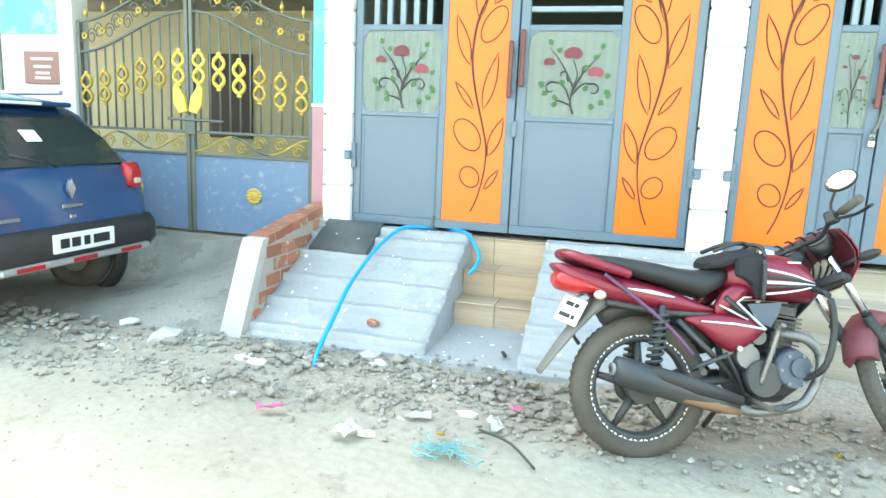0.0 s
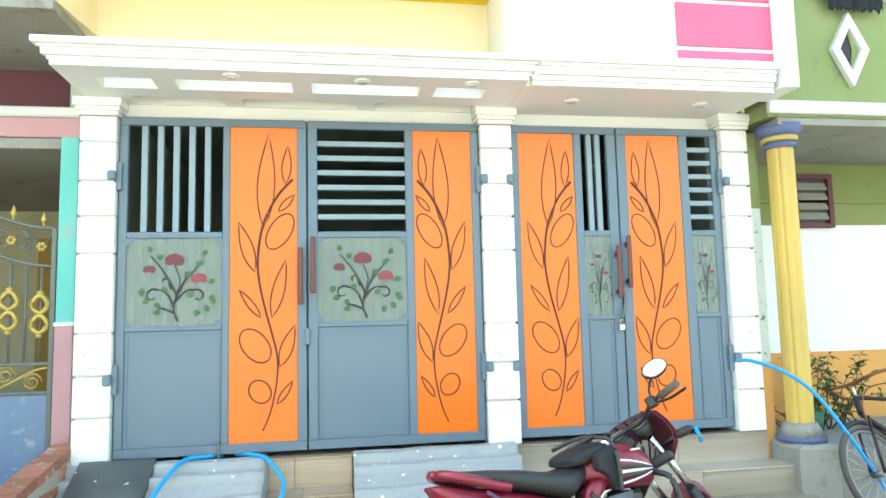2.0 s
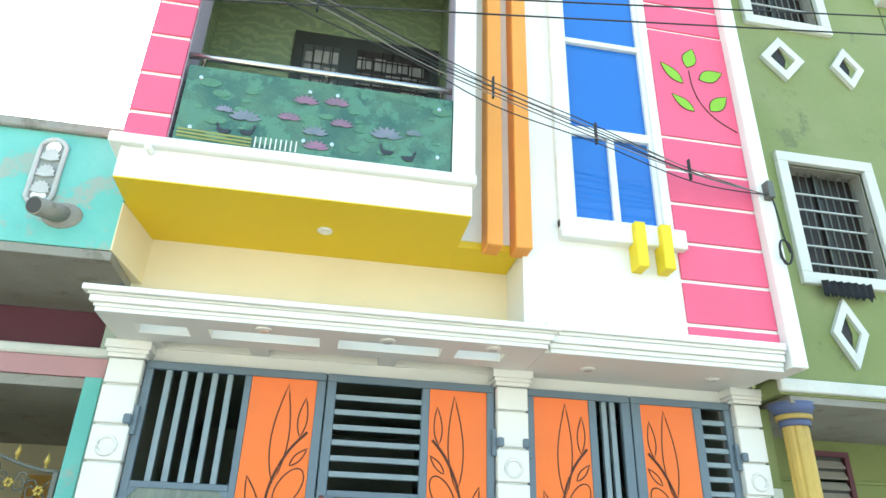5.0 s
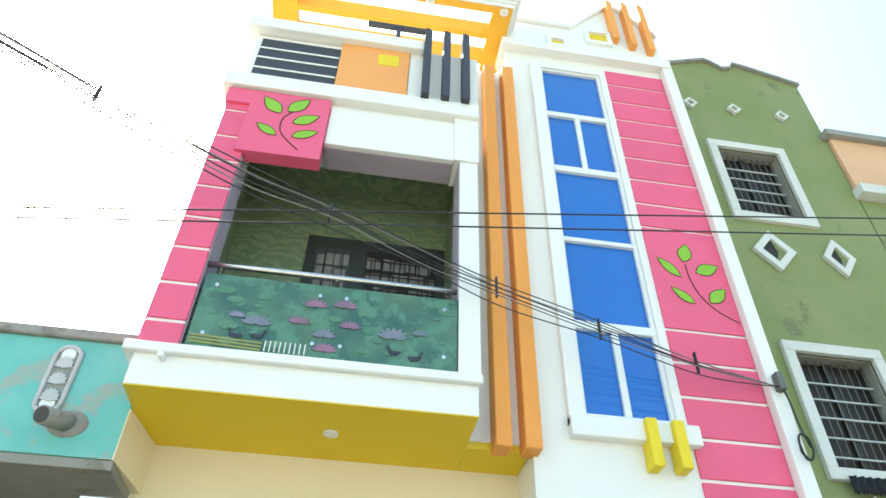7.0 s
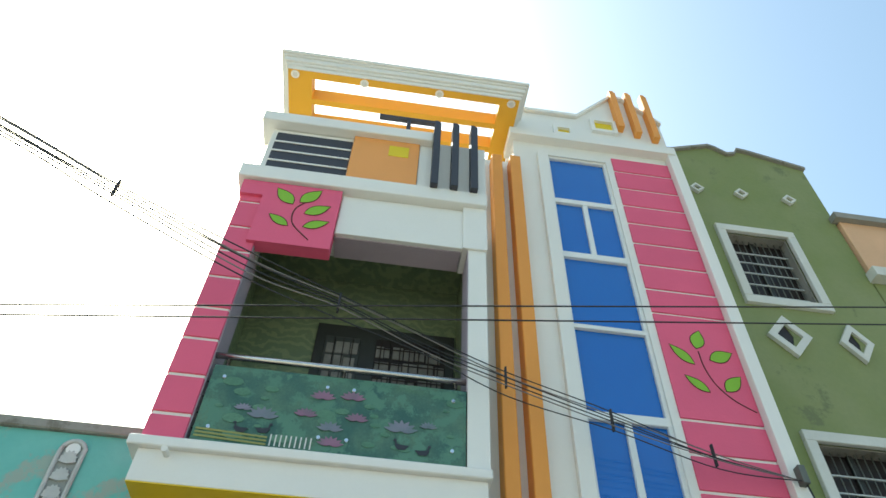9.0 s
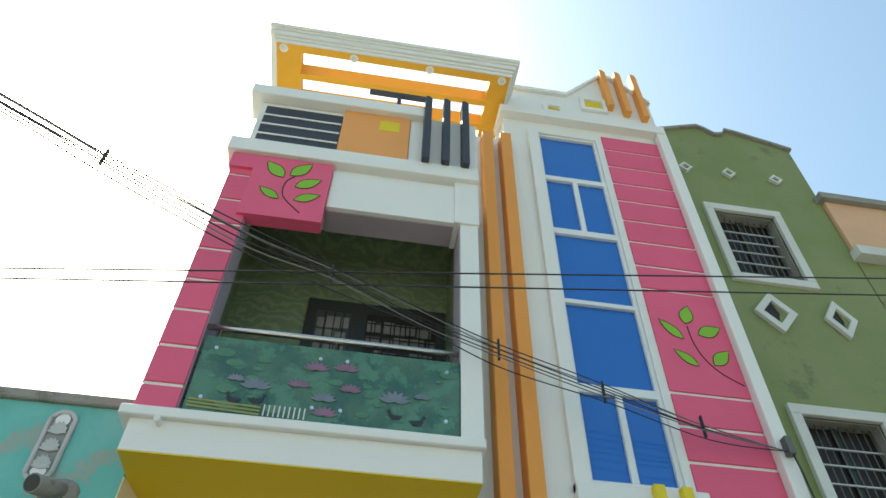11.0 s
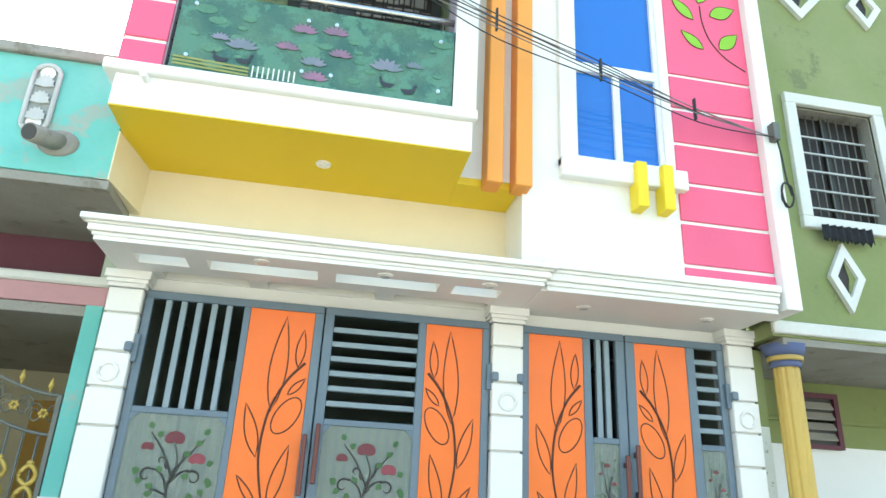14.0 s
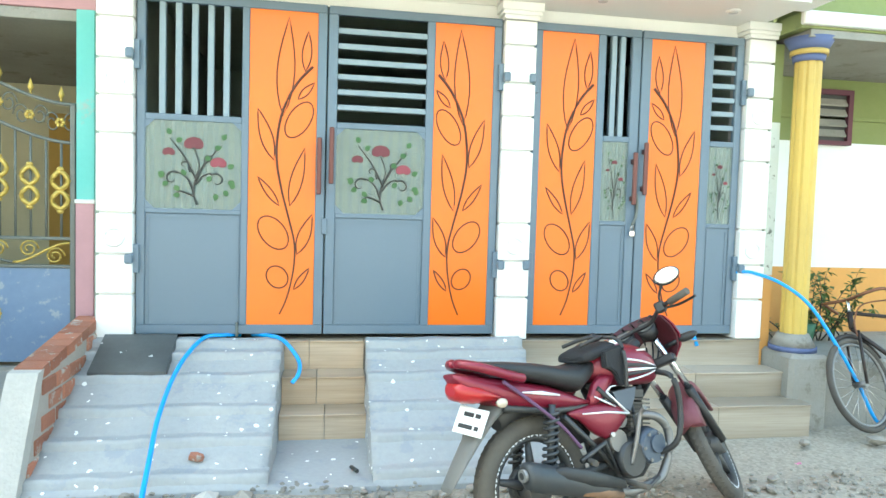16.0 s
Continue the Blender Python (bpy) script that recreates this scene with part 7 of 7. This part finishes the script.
def car():
    c = thing("car", (0, 0, 0), "blue compact hatchback with grey lower cladding, parked", "car")
    side = [(0.06, 0.4), (0.0, 0.5), (0.03, 0.66), (0.07, 0.9), (0.13, 0.99), (0.3, 1.16), (0.5, 1.34), (0.68, 1.43), (1.2, 1.49), (1.9, 1.43), (2.5, 1.05), (3.3, 0.92), (3.62, 0.7), (3.64, 0.4), (3.5, 0.28), (0.95, 0.28), (0.3, 0.42)]

    def shell(pts, half, top_in, name, mat, z_lo, grow, parent, label=""):
        bm = bmesh.new()
        rings = []
        mid = (1.8, 0.75)
        for f, k in ((-1.0, 0.9), (-0.96, 0.965), (-0.85, 0.99), (-0.4, 1.0), (0.0, 1.003), (0.4, 1.0), (0.85, 0.99), (0.96, 0.965), (1.0, 0.9)):
            ring = []
            for x, z in pts:
                x2, z2 = mid[0] + (x - mid[0]) * (0.97 + 0.03 * k) + (k - 1) * (0.6 if x < 0.4 else 0) * -1, mid[1] + (z - mid[1]) * (0.9 + 0.1 * k)
                w = half * (1 - top_in * max(0.0, (z - 0.9) / 0.6))
                ring.append(bm.verts.new((x2, f * w, z2)))
            rings.append(ring)
        n = len(pts)
        for a, b in zip(rings, rings[1:]):
            for k in range(n):
                bm.faces.new((a[k], a[(k + 1) % n], b[(k + 1) % n], b[k])).smooth = True
        bm.faces.new(rings[0])
        bm.faces.new(rings[-1][::-1])
        bmesh.ops.recalc_face_normals(bm, faces=bm.faces)
        return part(name, bm, mat, parent, label)

    shell(side, 0.735, 0.3, "body", CAR_BLUE, 0, 0, c, "glossy blue body shell")
    low = [(0.02, 0.37), (-0.05, 0.45), (-0.05, 0.57), (0.0, 0.63), (0.5, 0.58), (3.2, 0.5), (3.68, 0.55), (3.66, 0.3), (3.4, 0.24), (0.95, 0.26), (0.25, 0.38)]
    bumper = shell(low, 0.75, 0, "bumper", BLACK, 0, 0, c, "dark grey bumper and sill cladding")
    glass = bmesh.new()
    vs = [(0.14, -0.58, 1.0), (0.14, 0.58, 1.0), (0.3, 0.58, 1.165), (0.48, 0.48, 1.325), (0.48, -0.48, 1.325), (0.3, -0.58, 1.165)]
    a = [glass.verts.new((x - 0.012, y, z + 0.006)) for x, y, z in vs]
    b = [glass.verts.new((x + 0.03, y, z - 0.02)) for x, y, z in vs]
    glass.faces.new(a)
    glass.faces.new(b[::-1])
    for i in range(6):
        glass.faces.new((a[i], b[i], b[(i + 1) % 6], a[(i + 1) % 6]))
    bmesh.ops.recalc_face_normals(glass, faces=glass.faces)
    part("rear_window", glass, CAR_GLASS, c, "dark rear window")
    part("sticker", turned(box(bmesh.new(), -0.004, 0.004, -0.06, 0.06, -0.05, 0.05, 0.001), Matrix.Translation((0.3, 0.04, 1.19)) @ Matrix.Rotation(radians(45), 4, "Y")), PLATE, c)
    for s in (1, -1):
        sg = slab(bmesh.new(), [(0.62, 1.03), (0.78, 1.28), (1.1, 1.36), (1.9, 1.31), (2.4, 1.05)], 0.62 * s, 0.705 * s)
        part("side_window", sg, CAR_GLASS, c)
        lamp = part("tail_light", loft(bmesh.new(), [(0.035, 0.61 * s, 0.9, 0.05, 0.065), (0.09, 0.62 * s, 0.915, 0.085, 0.095), (0.24, 0.67 * s, 0.945, 0.055, 0.06)], 14, 4), RED_LENS, c, "red and clear tail light")
        part("clear_lens", box(bmesh.new(), 0.02, 0.045, 0.61 * s - 0.03, 0.61 * s + 0.03, 0.86, 0.9, 0.006), PALE_LENS, lamp)
        for x in (0.62, 3.05):
            w = part("wheel", torus(bmesh.new(), (x, 0.63 * s, 0.29), 0.205, 0.085, 36, 10, 1.0), RUBBER, c, "car wheel with a steel rim")
            part("rim", drum(bmesh.new(), (x, 0, 0.29), 0.18, 0.63 * s - 0.06, 0.63 * s + 0.06, "y", 24), ALLOY, w)
            part("wheel_arch", torus(bmesh.new(), (x, 0.69 * s, 0.3), 0.34, 0.045, 36, 8, 1.4), BLACK, c)
        part("roof_rail", tube(bmesh.new(), [(0.6, 0.52 * s, 1.49), (1.9, 0.52 * s, 1.46)], 0.018, 8), SILVER, c)
    part("spoiler", box(bmesh.new(), 0.45, 0.7, -0.47, 0.47, 1.385, 1.42, 0.012), CAR_BLUE, c)
    # thin white strip along the rear edge of the spoiler
    part("brake_lamp", box(bmesh.new(), 0.442, 0.452, -0.2, 0.2, 1.392, 1.412, 0.003), PLATE, c)
    plate = part("number_plate", box(bmesh.new(), -0.075, -0.05, -0.25, 0.25, 0.47, 0.59, 0.004), PLATE, c, "white number plate")
    for y0, y1 in ((-0.2, -0.06), (-0.03, 0.02), (0.05, 0.12), (0.14, 0.21)):
        part("text_bar", box(bmesh.new(), -0.078, -0.0755, y0, y1, 0.5, 0.56), INK, plate)
    part("skid_trim", box(bmesh.new(), -0.062, 0.0, -0.62, 0.62, 0.385, 0.43, 0.012), SILVER, bumper)
    for y in (-0.42, 0.0, 0.42):
        part("reflector", box(bmesh.new(), -0.068, -0.06, y - 0.1, y + 0.1, 0.393, 0.422, 0.003), RED_LENS, bumper)
    badge = prism(bmesh.new(), [(0, 0.07), (0.035, 0.0), (0, -0.07), (-0.035, 0.0)], "x", 0.0, 0.02)
    part("badge", turned(badge, Matrix.Translation((0.025, 0, 0.86))), CHROME, c, "chrome diamond badge")
    for y, w, z in ((0.0, 0.17, 0.75), (0.5, 0.2, 0.7), (0.0, 0.05, 0.68)):
        part("name_bar", box(bmesh.new(), 0.02, 0.034, y - w / 2, y + w / 2, z - 0.012, z + 0.012, 0.002), CHROME, c)
    wiper = part("wiper", tube(bmesh.new(), [(0.13, 0.0, 1.0), (0.19, 0.3, 1.075)], 0.01, 6), BLACK, c)
    c.matrix_basis = pose(-1.45, -1.2, -0.01, 0, 0, 179.3)


car()


def bicycle():
    b = thing("bicycle", (0, 0, 0), "rusty black roadster bicycle leaning by the porch base", "bicycle")
    body = Matrix.Translation((0, 0, 0)) @ Matrix.Rotation(radians(-14), 4, "X")
    front = Matrix.Rotation(radians(14), 4, "Z") @ Matrix.Rotation(radians(-22), 4, "X")
    rusty = material("rusty_handlebar", (0.2, 0.09, 0.05), 0.6, metal=0.5)

    def put(name, bm, m, mat, parent=b, label=""):
        return part(name, turned(bm, m), mat, parent, label)

    for x, m in ((0.0, front), (1.08, body)):
        w = put("wheel", torus(bmesh.new(), (x, 0, 0.34), 0.318, 0.021, 44, 8), m, RUBBER, b, "thin dusty bicycle tyre")
        put("rim", torus(bmesh.new(), (x, 0, 0.34), 0.29, 0.012, 44, 6), m, ALLOY, w)
        put("hub", drum(bmesh.new(), (x, 0, 0.34), 0.022, -0.045, 0.045, "y", 12), m, ALLOY, w)
        for k in range(24):
            a = math.tau * k / 24
            put("spoke", tube(bmesh.new(), [(x, 0.025 * (-1) ** k, 0.34), (x + 0.285 * math.cos(a), 0, 0.34 + 0.285 * math.sin(a))], 0.0014, 4), m, STAINLESS, w)
    for s in (1, -1):
        put("fork_blade", tube(bmesh.new(), [(0, 0.05 * s, 0.34), (0.09, 0.05 * s, 0.72)], 0.011, 8), front, IRON_DARK)
    head, top = front @ Vector((0.1, 0, 0.74)), front @ Vector((0.13, 0, 0.86))
    put("head_tube", tube(bmesh.new(), [head, top], 0.02, 10), Matrix.Identity(4), IRON_DARK)
    seat, crank, axle = body @ Vector((0.66, 0, 0.78)), body @ Vector((0.56, 0, 0.3)), body @ Vector((1.08, 0, 0.34))
    for a, c, r in ((top, seat, 0.014), (head, crank, 0.016), (seat, crank, 0.014), (crank, axle, 0.01), (seat, axle, 0.009)):
        put("frame_tube", tube(bmesh.new(), [a, c], r, 8), Matrix.Identity(4), IRON_DARK)
    put("stem", tube(bmesh.new(), [(0.13, 0, 0.86), (0.15, 0, 0.96)], 0.012, 8), front, CHROME)
    put("handlebar", tube(bmesh.new(), smooth_line([(0.36, -0.24, 0.9), (0.24, -0.24, 0.98), (0.12, -0.16, 0.97), (0.15, 0, 0.96), (0.12, 0.16, 0.97), (0.24, 0.24, 0.98), (0.36, 0.24, 0.9)]), 0.012, 8), front, rusty)
    put("brake_rod", tube(bmesh.new(), smooth_line([(0.3, -0.22, 0.9), (0.16, -0.1, 0.9), (0.1, -0.04, 0.8), (0.06, -0.05, 0.68)]), 0.006, 6), front, rusty)
    put("saddle", loft(bmesh.new(), [(0.56, 0, 0.86, 0.03, 0.02), (0.68, 0, 0.87, 0.08, 0.03), (0.8, 0, 0.87, 0.1, 0.03)], 12), body, SEAT)
    put("fender", tube(bmesh.new(), [(0.352 * math.cos(a), 0, 0.34 + 0.352 * math.sin(a)) for a in [0.5 + 0.15 * k for k in range(11)]], 0.018, 6), front, IRON_DARK)
    b.matrix_basis = pose(5.06, -0.62, 0.02, 0, 0, 3)

bicycle()

# ---- rubble, gravel and litter on the verge ----
def rock(rng, size, flat=0.6):
    bm = bmesh.new()
    bmesh.ops.create_icosphere(bm, subdivisions=1, radius=size)
    for v in bm.verts:
        v.co *= rng.uniform(0.65, 1.2)
        v.co.z *= flat
    return bm


rng = random.Random(21)
for x, y, s, fl, m in ((-0.6, -1.44, 0.13, 0.45, PLASTER), (-0.5, -1.5, 0.07, 0.6, ROCK), (-0.69, -1.97, 0.06, 0.5, ROCK), (-1.03, -1.23, 0.07, 0.35, PAPER), (0.02, -1.55, 0.08, 0.16, PAPER), (0.12, -1.57, 0.07, 0.16, PAPER), (0.68, -1.3, 0.07, 0.6, PLASTER), (0.75, -1.36, 0.06, 0.4, PAPER), (0.85, -1.3, 0.06, 0.7, ROCK), (1.4, -1.85, 0.06, 0.3, PAPER), (1.03, -2.2, 0.05, 0.2, PAPER), (1.14, -2.02, 0.07, 0.15, PAPER), (2.0, -1.5, 0.05, 0.4, PAPER), (1.9, -1.65, 0.04, 0.5, ROCK), (3.1, -1.2, 0.04, 0.6, ROCK), (4.4, -0.75, 0.05, 0.6, ROCK), (4.95, -0.75, 0.08, 0.5, ROCK), (5.25, -0.9, 0.06, 0.5, PLASTER)):
    st = tagged(part("stone", rock(rng, s, fl), m), "broken piece of stone or plaster on the verge", "stone", "rubble stones")
    st.location, st.rotation_euler = (x, y, s * fl * 0.45), (0, 0, rng.uniform(0, 6))
frag = tagged(part("brick_fragment", rock(rng, 0.045, 0.7), BRICK), "small broken piece of red brick on the ramp", "brick")
frag.location = (0.58, -0.985, 0.13)
for k, (lo_s, hi_s, count, mat, y_lo, y_hi) in enumerate(((0.006, 0.02, 3600, ROCK, -2.25, -1.08), (0.015, 0.045, 420, ROCK, -2.0, -1.12), (0.008, 0.022, 130, PLASTER, -2.1, -1.15), (0.004, 0.009, 600, ROCK, -3.6, -1.6))):
    shapes = []
    for q in range(6):
        bm = rock(rng, 1.0, 0.6)
        shapes.append(([tuple(v.co) for v in bm.verts], [tuple(v.index for v in f.verts) for f in bm.faces]))
        bm.free()
    vs, fs = [], []
    done = 0
    while done < count:
        x, y = rng.uniform(-3.2, 6.2), rng.triangular(y_lo, y_hi, (y_lo + y_hi) / 2 + 0.12)
        if noise.noise((x * 1.3, y * 2.2, k)) < -0.12 and rng.random() < 0.75:
            continue
        if (x < -0.4 and y > -1.25) or (x > 3.1 and rng.random() < 0.6):
            continue
        s, a = rng.uniform(lo_s, hi_s), rng.uniform(0, 6.3)
        sv, sf = shapes[rng.randrange(6)]
        o = len(vs)
        ca, sa = math.cos(a) * s, math.sin(a) * s
        vs += [(x + p[0] * ca - p[1] * sa, y + p[0] * sa + p[1] * ca, 0.012 + s * 0.2 + p[2] * s) for p in sv]
        fs += [tuple(i + o for i in f) for f in sf]
        done += 1
    me = bpy.data.meshes.new("gravel")
    me.from_pydata(vs, [], fs)
    me.materials.append(mat)
    tagged(new("gravel", me), "loose grey gravel and chips along the verge", "gravel", "", "stuff")


def scrap(x, y, w, h, mat, label, a):
    bm = bmesh.new()
    n = 5
    g = [[bm.verts.new((w * (i / n - 0.5), h * (j / n - 0.5), 0.03 + 0.25 * w * noise.noise((x + i * 0.5, y + j * 0.5, 0)))) for i in range(n + 1)] for j in range(n + 1)]
    for j in range(n):
        for i in range(n):
            bm.faces.new((g[j][i], g[j][i + 1], g[j + 1][i + 1], g[j + 1][i]))
    top = list(bm.faces)
    bmesh.ops.solidify(bm, geom=top, thickness=0.002)
    ob = tagged(part("litter", bm, mat), label, "litter", "litter scraps")
    ob.location, ob.rotation_euler = (x, y, 0.01), (0, 0, a)


for x, y, w, h, m, l, a in ((0.52, -2.15, 0.12, 0.04, LITTER_PINK, "crumpled pink wrapper on the ground", 0.4), (1.62, -1.75, 0.05, 0.05, LITTER_PINK, "small pink scrap on the ground", 1.0), (1.2, -2.0, 0.12, 0.07, PAPER, "torn white paper scrap on the gravel", 0.3), (0.95, -2.25, 0.12, 0.1, PAPER, "torn white paper scrap on the gravel", 1.2), (1.35, -2.15, 0.04, 0.03, GOLD, "yellow scrap on the gravel", 0.2), (1.55, -1.95, 0.12, 0.06, PAPER, "torn white paper scrap on the gravel", 2.0), (3.0, -1.75, 0.05, 0.03, GOLD, "yellow scrap on the gravel", 0.6), (2.6, -1.45, 0.1, 0.05, PAPER, "torn white paper scrap on the gravel", 0.9), (4.05, -1.15, 0.04, 0.02, LITTER_PINK, "small pink scrap on the ground", 0.1)):
    scrap(x, y, w, h, m, l, a)
net = bmesh.new()
for k in range(26):
    x, y = rng.uniform(-0.12, 0.12), rng.uniform(-0.08, 0.08)
    pts = [(x + rng.uniform(-0.07, 0.07), y + rng.uniform(-0.05, 0.05), 0.03 + rng.uniform(0, 0.03)) for q in range(4)]
    tube(net, smooth_line(pts, 3), 0.0025, 4)
ob = tagged(part("plastic_net", net, material("teal_plastic_net", (0.2, 0.4, 0.4), 0.6)), "tangled scrap of teal plastic net on the road", "net")
ob.location = (1.43, -2.3, 0.0)
twig = tagged(part("twig", tube(bmesh.new(), smooth_line([(1.5, -2.05, 0.04), (1.65, -2.15, 0.05), (1.78, -2.3, 0.03)]), 0.006, 5), TIMBER), "thin dark twig lying on the gravel", "twig")
twig2 = tagged(part("twig", tube(bmesh.new(), [(1.4, -0.98, 0.045), (1.43, -1.06, 0.05)], 0.012, 5), TIMBER), "short dark stick on the cement landing", "twig")
